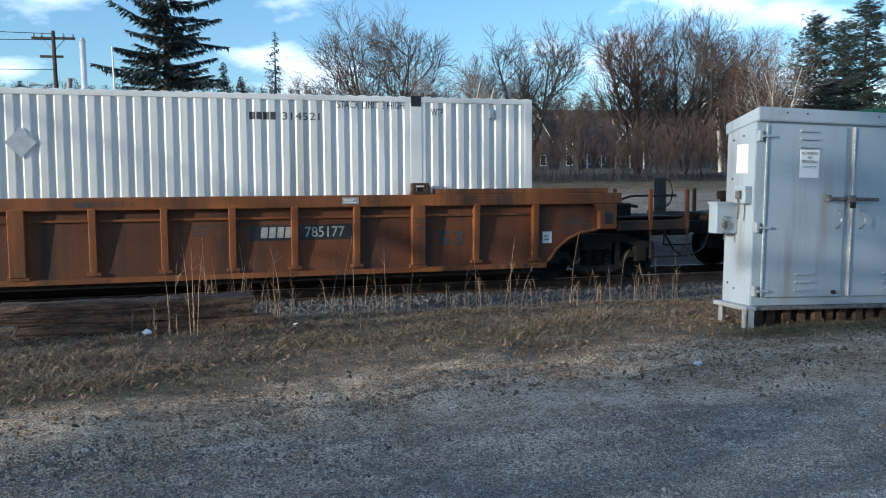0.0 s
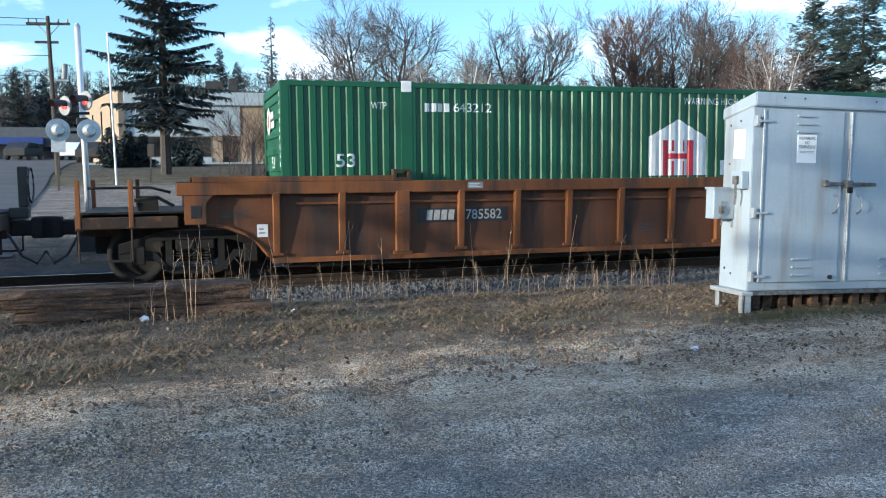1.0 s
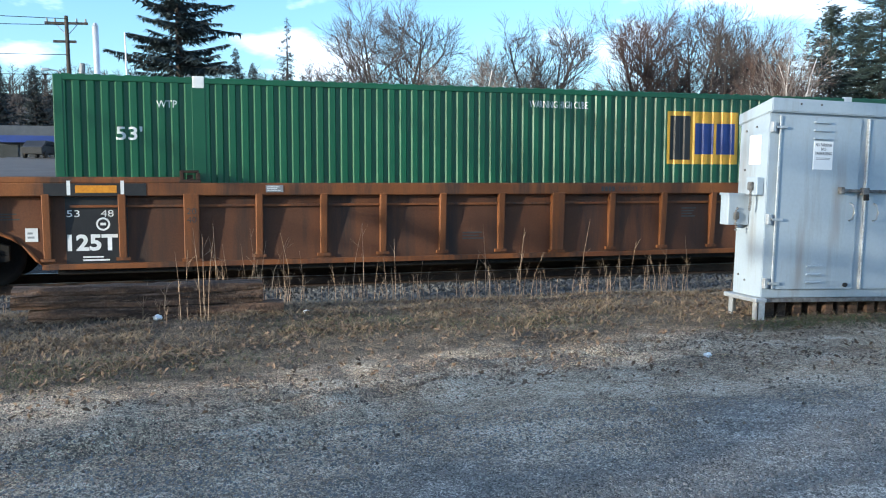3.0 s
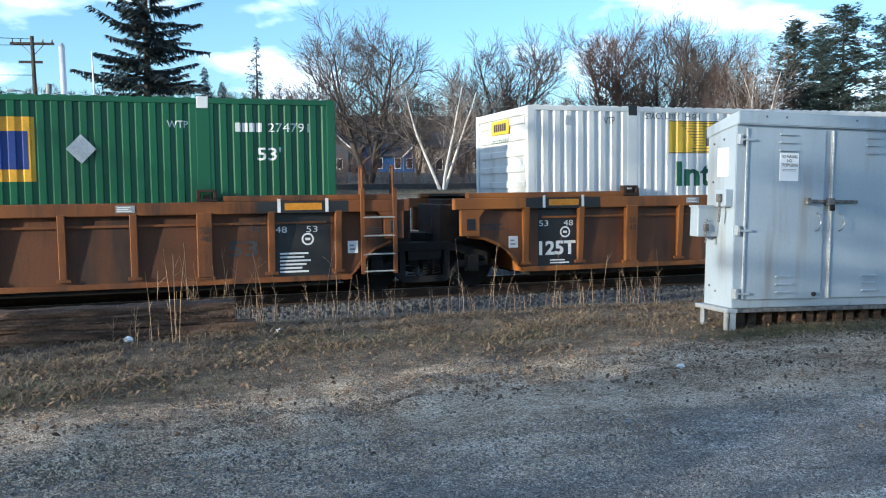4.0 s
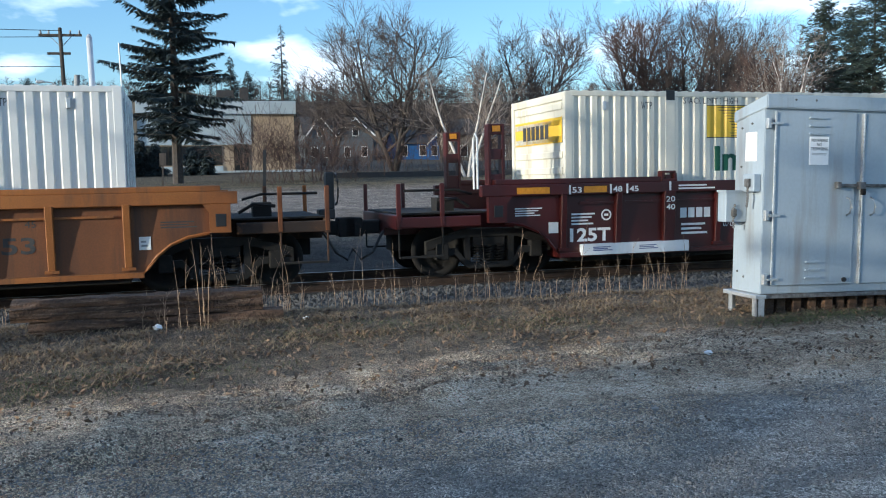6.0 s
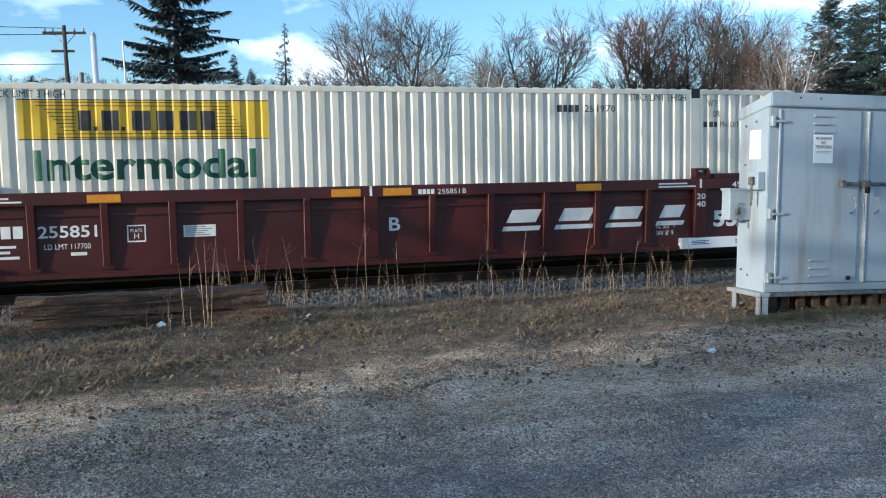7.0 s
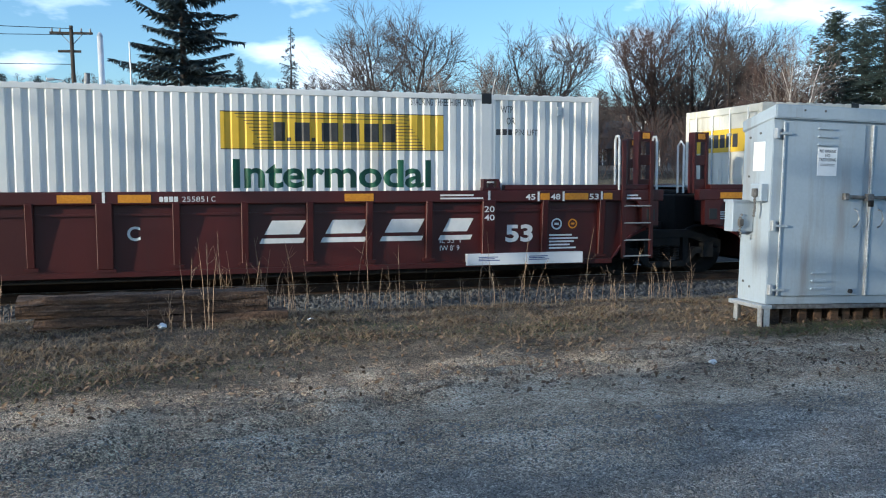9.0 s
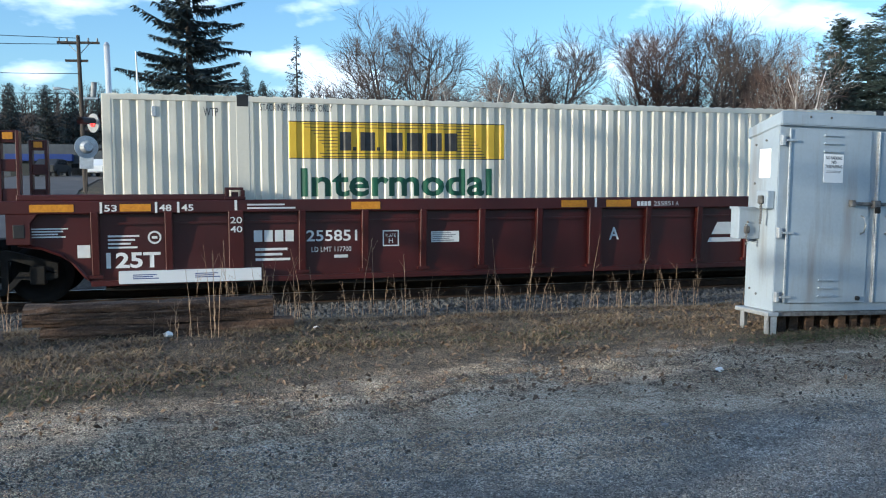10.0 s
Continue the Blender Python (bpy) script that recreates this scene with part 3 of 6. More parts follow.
def well_car(start, paint, label, left, right, dark_panels, towers, marks):
    e = empty("well_car")
    tagged(e, label, "railway wagon", "well cars of the train")
    RUNNERS.append((e, start))
    pn = paint.name
    grimy = M_STEEL if towers else M_DARKENDS
    reach_l = REACH["artic_left" if left == "artic" else "coupler"]
    reach_r = REACH["artic_right" if right == "artic" else "coupler"]
    for s in (-1, 1):
        turn = None if s < 0 else pose(BOX_L, 0, 0, 0, 0, 180)
        ra, rb = (reach_l, reach_r) if s < 0 else (reach_r, reach_l)
        ends = "%.2f_%.2f" % (ra, rb)
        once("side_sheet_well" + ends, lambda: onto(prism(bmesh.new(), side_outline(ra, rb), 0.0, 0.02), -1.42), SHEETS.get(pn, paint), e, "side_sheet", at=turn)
        once("top_chord" + ends, lambda: boxes((-ra - 0.15, BOX_L + rb + 0.15, -1.53, -1.36, 1.37, 1.565), bevel=0.014), paint, e, "top_chord", at=turn)
        once("inner_ledge", lambda: boxes((0.2, BOX_L - 0.2, -1.46, -1.42, 1.20, 1.235), (-0.2, BOX_L + 0.2, -1.47, -1.42, 0.28, 0.36)), paint, e, "stiffener", at=turn)
        for x0, x1 in ((14.34, BOX_L + rb - 0.1), (-ra + 0.1, BOX_L - 14.34)):
            once("end_cap%.2f_%.2f" % (x0, x1), lambda: boxes((x0, x1, -1.50, -1.33, 1.565, 1.655), bevel=0.012), paint, e, "end_cap", at=turn)
        for x in RIBS:
            once("rib", rib_mesh, paint, e, "rib", at=pose(x, -1.42 * -s, 0, 0, 0, 0 if s < 0 else 180))
        for x in (1.93, 8.0, 14.05):
            once("post", post_mesh, paint, e, "post", at=pose(x, -1.42 * -s, 0, 0, 0, 0 if s < 0 else 180))
        for x in (1.92, 14.10):
            once("container_lock", lock_mesh, paint if s < 0 and towers else grimy, e, "container_lock", at=pose(x, -1.49 * -s, 1.565, 0, 0, 0 if s < 0 else 180))
        # heavy tip blocks at the ends of the chord
        for x0, x1 in ((BOX_L + rb - 0.28, BOX_L + rb + 0.04), (-ra - 0.04, -ra + 0.28)):
            once("tip%.2f" % x0, lambda: prism(bmesh.new(), [(x0, 0.93), (x1, 0.93), (x1, 1.37), (x0 - 0.1, 1.37), (x0, 1.24)] if x0 > 0 else [(x0, 0.93), (x1, 0.93), (x1, 1.24), (x1 + 0.1, 1.37), (x0, 1.37)], -1.545, -1.42), paint, e, "jacking_block", at=turn)
            once("pocket%.2f" % x0, lambda: boxes((x0 + 0.09, x1 - 0.07, -1.552, -1.50, 1.02, 1.22), bevel=0.01), M_BLACK, e, "jacking_pocket", at=turn)
        # rolled lip along the wheel arch
        for fl in (False, True):
            far = ra if fl else rb
            pts = [(x if not fl else BOX_L - x, -1.44, z) for x, z in ARCH if x < BOX_L + far]
            once("lip%d_%.2f" % (fl, far), lambda: tube(bmesh.new(), pts, 0.028, 6), paint, e, "arch_lip", at=turn)
    part("well_floor", boxes((0.0, BOX_L, -1.36, 1.36, 0.20, 0.27)), M_STEEL, e)
    for x in (-0.16, BOX_L + 0.06):
        part("end_bulkhead", boxes((x, x + 0.10, -1.40, 1.40, 0.27, 1.50)), paint, e)
    for kind, sg in ((left, -1), (right, 1)):
        # added dark block that stops daylight showing through the wheel arch
        cx0, cx1 = (BOX_L + 0.12, BOX_L + (2.9 if kind == "coupler" else 1.5)) if sg > 0 else (-2.9 if kind == "coupler" else -1.5, -0.12)
        part("centre_sill", boxes((cx0, cx1, -0.22, 0.22, 0.42, 0.93), bevel=0.02), M_STEEL, e, "grimy black centre sill")

        def X(a, b):
            return (BOX_L + a, BOX_L + b) if sg > 0 else (-b, -a)
        if kind == "coupler":
            part("end_deck", boxes((*X(0.1, 3.08), -0.45, 0.45, 0.72, 1.10), (*X(1.6, 3.08), -1.40, -1.30, 0.88, 1.06), (*X(1.6, 3.08), 1.30, 1.40, 0.88, 1.06), (*X(2.98, 3.08), -1.40, 1.40, 0.86, 1.10), bevel=0.015), paint if towers else M_DARKENDS, e)
            part("walkway", boxes((*X(1.5, 3.0), -1.30, 1.30, 1.10, 1.13)), M_STEEL, e, "steel grating walkway")
            for yy in (-1.38, 1.38):
                for a in (2.28, 3.03):
                    part("stanchion", boxes((*X(a - 0.035, a + 0.035), yy - 0.03, yy + 0.03, 0.9, 1.62), bevel=0.008), paint if towers else M_RUST, e)
                    bm = tube(bmesh.new(), [(X(a, a)[0], yy, 0.9), (X(a, a)[0], yy, 0.40)], 0.016, 6)
                    part("step_hanger", bm, grimy, e)
                bm = boxes((*X(2.28, 3.03), yy - 0.06, yy + 0.06, 0.38, 0.41))
                part("step", bm, M_STEEL, e)
            bm = tube(bmesh.new(), [(X(1.7, 1.7)[0], -1.2, 1.42), (X(2.0, 2.0)[0], -1.22, 1.50), (X(2.9, 2.9)[0], -1.22, 1.50)], 0.022, 6)
            tube(bm, [(X(1.66, 1.66)[0], -0.9, 1.2), (X(1.9, 1.9)[0], -0.95, 1.34), (X(2.25, 2.25)[0], -0.95, 1.30)], 0.03, 6)
            box(bm, *X(1.9, 2.2), -0.8, -0.4, 1.13, 1.36)
            part("brake_gear", bm, M_STEEL, e, "dark air brake cylinder and pipes")
            bm = boxes((*X(3.08, 3.46), -0.13, 0.13, 0.74, 0.98), (*X(3.40, 3.72), -0.20, 0.16, 0.70, 1.04), bevel=0.03)
            part("coupler", bm, M_STEEL, e, "cast steel knuckle coupler")
            bm = tube(bmesh.new(), [(X(3.1, 3.1)[0], -0.45, 0.80), (X(3.3, 3.3)[0], -0.5, 0.45), (X(3.5, 3.5)[0], -0.45, 0.32), (X(3.62, 3.62)[0], -0.35, 0.5)], 0.025, 6)
            part("air_hose", bm, M_BLACK, e, "black rubber air hose")
            if sg > 0 and not towers:
                bm = boxes((*X(3.08, 3.36), -0.16, 0.16, 1.02, 1.20), (*X(3.22, 3.36), -0.12, 0.12, 1.2, 1.85), bevel=0.02)
                tube(bm, [(X(3.40, 3.40)[0], 0.28 * math.cos(k * 0.5236), 1.55 + 0.28 * math.sin(k * 0.5236)) for k in range(13)], 0.018, 6)
                part("hand_brake", bm, M_BLACK, e, "black hand brake housing and wheel")
            bogie(X(1.36, 1.36)[0], e)
        else:
            part("end_deck", boxes((*X(0.1, 1.0), -1.25, 1.25, 0.95, 1.50), (*X(1.0, 1.42), -0.7, 0.7, 0.55, 1.46), (*X(0.9, 1.30), -0.5, 0.5, 0.75, 1.55), bevel=0.02), grimy, e)
            part("platform", boxes((*X(0.02, 1.0), -1.36, 1.36, 1.60, 1.64)), M_GALV if towers else M_STEEL, e, "steel end platform")
            if sg < 0:
                bogie(-1.84, e)
        if sg > 0 and (towers or kind == "artic"):
            lx = BOX_L + 0.38
            end_ladder(lx, e, paint, 2.42 if towers else 1.75)
            for x in (lx - 0.07, lx + 0.66) if towers else (lx, lx + 0.52):
                hm = M_LETTER if towers else M_RUST
                bm = tube(bmesh.new(), [(x, -1.5, 1.5), (x, -1.5, 2.42), (x, -1.46, 2.50), (x, -1.38, 2.50), (x, -1.34, 2.42), (x, -1.34, 1.6)], 0.022, 8)
                if not towers:
                    for v in bm.verts:
                        v.co.z = 1.5 + (v.co.z - 1.5) * 0.62
                part("grab_iron", bm, hm, e, "white grab iron" if towers else "rusty grab iron")
        if towers and sg < 0:
            part("grab_iron", tube(bmesh.new(), [(-1.62, -1.3, 1.5), (-1.62, -1.3, 2.36), (-1.62, -1.2, 2.44), (-1.62, -1.1, 2.36), (-1.62, -1.1, 1.5)], 0.02, 8), M_LETTER, e, "white grab iron")
        if towers:
            xt = BOX_L + 0.76 if sg > 0 else -1.44
            for yy in (-1.35, 1.15):
                bm = boxes((xt, xt + 0.05, yy, yy + 0.2, 1.5, 2.6), (xt + 0.25, xt + 0.30, yy, yy + 0.2, 1.5, 2.6), (xt + 0.05, xt + 0.25, yy + 0.02, yy + 0.05, 1.5, 1.75), (xt + 0.05, xt + 0.25, yy + 0.02, yy + 0.05, 2.0, 2.18), (xt + 0.05, xt + 0.25, yy + 0.02, yy + 0.05, 2.42, 2.6), bevel=0.008)
                part("guide_post", bm, paint, e, "tall dark red guide post with oval holes")
                part("reflector", boxes((xt + 0.08, xt + 0.22, yy - 0.006, yy + 0.002, 2.47, 2.57)), M_REFLECT, e)
    marks(e)
    return e


def mark(e, text, x0, x1, z0, z1, m, y=-1.424, bold=0.0):
    part("lettering", onto(written(text, x0, x1, z0, z1, bold), y), m, e)


def bars(e, n, x0, x1, z0, z1, m, y=-1.424):
    """Fine print as plain bars."""
    bm = bmesh.new()
    h = (z1 - z0) / (2 * n - 1) if n > 1 else z1 - z0
    for i in range(n):
        z = z0 + 2 * i * h
        w = (x1 - x0) * (0.72 + 0.28 * ((i * 7 + 3) % 5) / 4)
        bm.faces.new([bm.verts.new(p) for p in ((x0, y, z), (x0 + w, y, z), (x0 + w, y, z + h), (x0, y, z + h))])
    part("fine_print", bm, m, e)


def slabs(e, n, x0, x1, z0, z1, m, y=-1.424, slant=0.0):
    w = (x1 - x0) / (n + (n - 1) * 0.25)
    for i in range(n):
        a = x0 + i * w * 1.25
        part("letter_slab", onto(blocks(1, a, a + w, z0, z1, 0, slant), y), m, e)


def seal(e, x, z, r, m):
    bm = bmesh.new()
    n = 20
    a = [bm.verts.new((x + r * math.cos(k * 2 * math.pi / n), -1.425, z + r * math.sin(k * 2 * math.pi / n))) for k in range(n)]
    b = [bm.verts.new((x + 0.72 * r * math.cos(k * 2 * math.pi / n), -1.425, z + 0.72 * r * math.sin(k * 2 * math.pi / n))) for k in range(n)]
    for k in range(n):
        bm.faces.new((a[k], a[(k + 1) % n], b[(k + 1) % n], b[k]))
    w = r * 0.4
    bm.faces.new([bm.verts.new(p) for p in ((x - w, -1.425, z - w * 0.5), (x + w, -1.425, z - w * 0.5), (x + w, -1.425, z + w * 0.5), (x - w, -1.425, z + w * 0.5))])
    part("round_stencil", bm, m, e)


CHORD_Y = -1.5335


def plain_marks(number, unit, left_panels, right_panels, numbers_left, numbers_right):
    def f(e):
        # number plates' backing and stencils of an orange car
        slabs(e, 4, 8.80, 9.06, 1.42, 1.50, M_DARKLETTER, CHORD_Y)
        mark(e, number, 9.12, 9.50, 1.42, 1.50, M_DARKLETTER, CHORD_Y)
        mark(e, unit, 9.57, 9.63, 1.42, 1.50, M_DARKLETTER, CHORD_Y)
        for x in (3.05, 12.78):
            part("data_plate", boxes((x, x + 0.27, CHORD_Y - 0.004, CHORD_Y + 0.01, 1.42, 1.53)), M_GREY, e, "grey data plate")
            bars(e, 3, x + 0.02, x + 0.24, 1.44, 1.51, M_LETTER, CHORD_Y - 0.006)
        for on, x in ((numbers_left, 2.19), (numbers_right, 11.33)):
            if on:
                part("number_panel", boxes((x, x + 1.62, -1.4235, -1.41, 0.86, 1.10)), M_BLACK, e, "faded black number panel")
                slabs(e, 4, x + 0.16, x + 0.64, 0.90, 1.07, M_FADED, -1.426, 0.02)
                mark(e, number, x + 0.86, x + 1.50, 0.90, 1.07, M_FADED, -1.426, 0.01)
        for x in (1.86, 13.98):
            mark(e, "20", x, x + 0.14, 1.09, 1.18, M_DARKLETTER, -1.548)
            mark(e, "40", x, x + 0.14, 0.96, 1.05, M_DARKLETTER, -1.548)
        mark(e, "53", 14.40, 14.86, 0.70, 0.95, M_DARKLETTER, bold=0.02)
        mark(e, "45", 14.73, 14.88, 1.09, 1.19, M_DARKLETTER)
        bars(e, 3, 6.3, 6.7, 0.62, 0.74, M_DARKLETTER)
        bars(e, 4, 10.45, 10.75, 0.95, 1.12, M_DARKLETTER)
        bars(e, 3, 16.62, 17.2, 1.02, 1.12, M_DARKLETTER)
        bars(e, 3, -1.0, -0.45, 1.02, 1.12, M_DARKLETTER)
        for x in (-0.42, 16.30):
            part("tag", boxes((x, x + 0.17, -1.428, -1.41, 0.70, 0.90)), M_LETTER, e, "white repair tag")
            bars(e, 2, x + 0.03, x + 0.13, 0.75, 0.84, M_GREY, -1.43)
        for on, x0, x1, big in ((left_panels, 0.16, 0.985, True), (right_panels, 15.15, 15.99, False)):
            if on:
                part("stencil_panel", boxes((x0 - 0.03, x1 + 0.02, -1.4235, -1.41, 0.34, 1.36)), M_BLACK, e, "black stencil panel")
                part("chord_panel", boxes((x0 - 0.3, x1 + 0.3, CHORD_Y - 0.002, CHORD_Y + 0.01, 1.376, 1.56)), M_BLACK, e, "black painted band")
                part("reflector", boxes((x0 + 0.13, x1 - 0.12, CHORD_Y - 0.005, CHORD_Y, 1.42, 1.53)), M_REFLECT, e)
                for x in (x0 + 0.04, x1 - 0.04):
                    part("locator", boxes((x - 0.025, x + 0.025, CHORD_Y - 0.006, CHORD_Y, 1.385, 1.60)), M_LETTER, e)
                mark(e, "53" if big else "48", x0 - 0.01, x0 + 0.17, 1.06, 1.16, M_LETTER, -1.426)
                mark(e, "48" if big else "53", x1 - 0.36, x1 - 0.18, 1.06, 1.16, M_LETTER, -1.426)
                seal(e, (x0 + x1) / 2 + 0.08, 0.95, 0.10, M_LETTER)
                if big:
                    mark(e, "125T", x0 - 0.01, x1 - 0.13, 0.55, 0.80, M_LETTER, -1.426, 0.035)
                    bars(e, 2, x0 + 0.2, x0 + 0.6, 0.40, 0.47, M_LETTER, -1.426)
                else:
                    bars(e, 6, x0 + 0.05, x1 - 0.3, 0.42, 0.74, M_LETTER, -1.426)
    return f


def red_marks(unit, with_left):
    def f(e):
        slabs(e, 4, 8.79, 9.06, 1.41, 1.49, M_LETTER, CHORD_Y)
        mark(e, "255851", 9.12, 9.50, 1.41, 1.49, M_LETTER, CHORD_Y)
        mark(e, unit, 9.55, 9.61, 1.41, 1.49, M_LETTER, CHORD_Y)
        for x in (3.73, 7.36, 8.20, 11.61):
            part("reflector", boxes((x, x + 0.47, CHORD_Y - 0.004, CHORD_Y + 0.01, 1.40, 1.52)), M_REFLECT, e, "amber reflector strip")
        part("locator", boxes((7.98, 8.02, CHORD_Y - 0.004, CHORD_Y, 1.38, 1.56)), M_LETTER, e)
        for x in (2.10, 13.2):
            bars(e, 2, x, x + 0.8, 1.42, 1.50, M_LETTER, CHORD_Y)
        # large slanted slabs over bars, in place of the owner's name
        for x, w in ((10.35, 0.62), (11.31, 0.66), (12.28, 0.64), (13.27, 0.50)):
            slabs(e, 1, x, x + w - 0.08, 0.88, 1.10, M_LETTER, slant=0.12)
            slabs(e, 1, x - 0.08, x + w - 0.02, 0.74, 0.82, M_LETTER, slant=0.04)
        mark(e, unit, 8.31, 8.50, 0.82, 1.04, M_LETTER, -1.424, 0.02)
        slabs(e, 4, 2.20, 2.82, 0.90, 1.08, M_LETTER)
        mark(e, "255851", 3.02, 3.84, 0.89, 1.07, M_LETTER, bold=0.015)
        mark(e, "LD LMT 117700", 3.1, 3.74, 0.72, 0.80, M_LETTER)
        bars(e, 3, 2.22, 2.80, 0.60, 0.80, M_LETTER)
        bars(e, 1, 3.46, 3.7, 0.62, 0.67, M_LETTER)
        for a, b, c, d in ((4.26, 4.53, 1.03, 1.05), (4.26, 4.53, 0.79, 0.81), (4.26, 4.28, 0.81, 1.03), (4.51, 4.53, 0.81, 1.03)):
            part("stencil_frame", boxes((a, b, -1.424, -1.41, c, d)), M_LETTER, e)
        mark(e, "PLATE", 4.31, 4.48, 0.94, 0.99, M_LETTER)
        mark(e, "H", 4.36, 4.43, 0.84, 0.92, M_LETTER)
        part("sticker", boxes((5.08, 5.56, -1.426, -1.41, 0.84, 1.02)), M_LETTER, e, "white data sticker")
        bars(e, 5, 5.1, 5.5, 0.86, 1.0, M_GREY, -1.428)
        mark(e, "IL 53' 1", 13.22, 13.58, 0.69, 0.78, M_LETTER)
        mark(e, "IW 8' 9", 13.22, 13.56, 0.56, 0.65, M_LETTER)
        mark(e, "53", 14.38, 14.88, 0.68, 0.98, M_LETTER, bold=0.035)
        for x in (1.84, 13.96):
            mark(e, "20", x, x + 0.18, 1.20, 1.30, M_LETTER, -1.551, 0.01)
            mark(e, "40", x, x + 0.18, 1.06, 1.16, M_LETTER, -1.551, 0.01)
            part("locator", boxes((x + 0.07, x + 0.11, CHORD_Y - 0.004, CHORD_Y, 1.38, 1.56)), M_LETTER, e)
        for t, x in (("45", 14.70), ("48", 15.16), ("53", 15.88), ("53", 0.02), ("48", 0.80), ("45", 1.12)):
            mark(e, t, x, x + 0.18, 1.40, 1.50, M_LETTER, CHORD_Y - 0.002, 0.02)
            lx = x + 0.22 if x > 8 else x - 0.06
            part("locator", boxes((lx, lx + 0.035, CHORD_Y - 0.005, CHORD_Y, 1.375, 1.54)), M_LETTER, e)
        for a, b in ((14.97, 15.14), (15.42, 15.86), (16.15, 16.32), (0.24, 0.68), (-1.0, -0.4)):
            part("reflector", boxes((a, b, CHORD_Y - 0.004, CHORD_Y, 1.40, 1.51)), M_REFLECT, e, "amber reflector strip")
        mark(e, "125T", 0.02, 0.80, 0.54, 0.78, M_LETTER, bold=0.03)
        for x in (0.20, 13.66):
            part("safety_stripe", boxes((x, x + 2.1, -1.552, -1.43, 0.31, 0.50), bevel=0.004), M_FASCIA, e, "white safety stripe")
            bars(e, 3, x + 0.2, x + 0.6, 0.38, 0.45, M_BLUE, -1.554)
            bars(e, 3, x + 1.1, x + 1.5, 0.38, 0.45, M_BLUE, -1.554)
        seal(e, 0.72, 1.00, 0.10, M_LETTER)
        seal(e, 15.32, 0.98, 0.10, M_LETTER)
        seal(e, 15.62, 0.98, 0.085, M_REFLECT)
        bars(e, 5, 15.18, 15.72, 0.55, 0.80, M_LETTER)
        bars(e, 4, 0.05, 0.50, 0.84, 1.04, M_LETTER)
        bars(e, 4, -1.0, -0.5, 1.02, 1.16, M_LETTER)
        bars(e, 2, 16.6, 16.9, 1.40, 1.48, M_LETTER, CHORD_Y)
        part("tag", boxes((-0.38, -0.20, -1.428, -1.41, 0.71, 0.90)), M_LETTER, e, "white repair tag")
    return f


STARTS = [-10.257, 13.144, 32.640, 52.185, 75.580, 95.010, 114.485]
RUSTY = "rust-streaked orange articulated well car on the track"
CARS = [
    (0, M_RUST, RUSTY + ", very dirty", "artic", "coupler", False, False, plain_marks("785177", "A", False, False, False, True)),
    (1, M_GRIMYORANGE, RUSTY + " with black stencil panels", "coupler", "artic", False, False, plain_marks("785582", "B", False, True, True, False)),
    (2, M_GRIMYORANGE, RUSTY + ", middle unit", "artic", "artic", True, False, plain_marks("785582", "C", True, True, False, False)),
    (3, M_ORANGE, RUSTY + " with black stencil panel", "artic", "coupler", True, False, plain_marks("785582", "A", True, False, False, True)),
    (4, M_RED, "dark red articulated well car with white lettering", "coupler", "artic", False, True, red_marks("B", True)),
    (5, M_RED, "dark red articulated well car, middle unit, white lettering", "artic", "artic", False, True, red_marks("C", True)),
    (6, M_RED, "dark red articulated well car with amber reflectors", "artic", "coupler", False, True, red_marks("A", True)),
]
for i, paint, label, lk, rk, dark, tw, marks in CARS:
    well_car(STARTS[i], paint, label, lk, rk, dark, tw, marks)

# what the wells carry
white_box(STARTS[0], M_WHITEBOX, "white corrugated shipping container with grey stencils in a well car", False, None, "STACK LIMIT 3 HIGH", False, number="314521", placard=8.08)
use_wave(0.197)
c = container(STARTS[1], M_GREENBOX, "green corrugated shipping container with a white and red emblem", M_LETTER, False)
letter(c, "WTP", 1.47, 1.73, 2.73, 2.85, M_LETTER)
letter(c, "WTP", 14.36, 14.64, 2.73, 2.85, M_LETTER)
name_blocks(c, 4, 2.38, 2.81, 2.70, 2.84, M_LETTER)
letter(c, "643212", 2.89, 3.56, 2.70, 2.85, M_LETTER)
letter(c, "53", 0.88, 1.20, 1.79, 2.01, M_LETTER, 0.015)
letter(c, "53", 14.88, 15.24, 1.79, 2.01, M_LETTER, 0.015)
letter(c, "WARNING HIGH CUBE", 7.30, 8.87, 2.89, 3.01, M_LETTER)
bm = bmesh.new()
bm.faces.new([bm.verts.new(p) for p in ((6.60, 0, 1.60), (7.80, 0, 1.60), (7.80, 0, 2.30), (7.20, 0, 2.62), (6.60, 0, 2.30))])
part("emblem", painted(bm, 6.60, 7.80, 0.002), M_LETTER, c, "white house-shaped emblem")
bm = bmesh.new()
for a, b, z0, z1 in ((6.88, 7.00, 1.60, 2.24), (7.40, 7.52, 1.60, 2.24), (7.00, 7.40, 1.90, 2.0), (7.06, 7.11, 2.04, 2.24), (7.29, 7.34, 2.04, 2.24), (7.06, 7.11, 1.60, 1.86), (7.29, 7.34, 1.60, 1.86)):
    part("emblem_bar", painted(panel(a, b, z0, z1), a, b, 0.004), M_REDLET, c, "red bar of the emblem")
name_blocks(c, 3, 8.40, 9.18, 1.93, 2.24, M_LETTER)
name_blocks(c, 5, 8.09, 9.42, 1.60, 1.87, M_LETTER)
bm = bmesh.new()
bm.faces.new([bm.verts.new((-0.55 + 0.24 * a, 0, 2.62 + 0.26 * b)) for a, b in ((-1, -0.5), (0, -1), (1, -0.5), (1, 0.5), (0, 1), (-1, 0.5))])
end_mark(c, bm, M_LETTER, "emblem", 0.008, "white six-sided emblem")
bm = blocks(2, -0.65, -0.45, 2.50, 2.74)
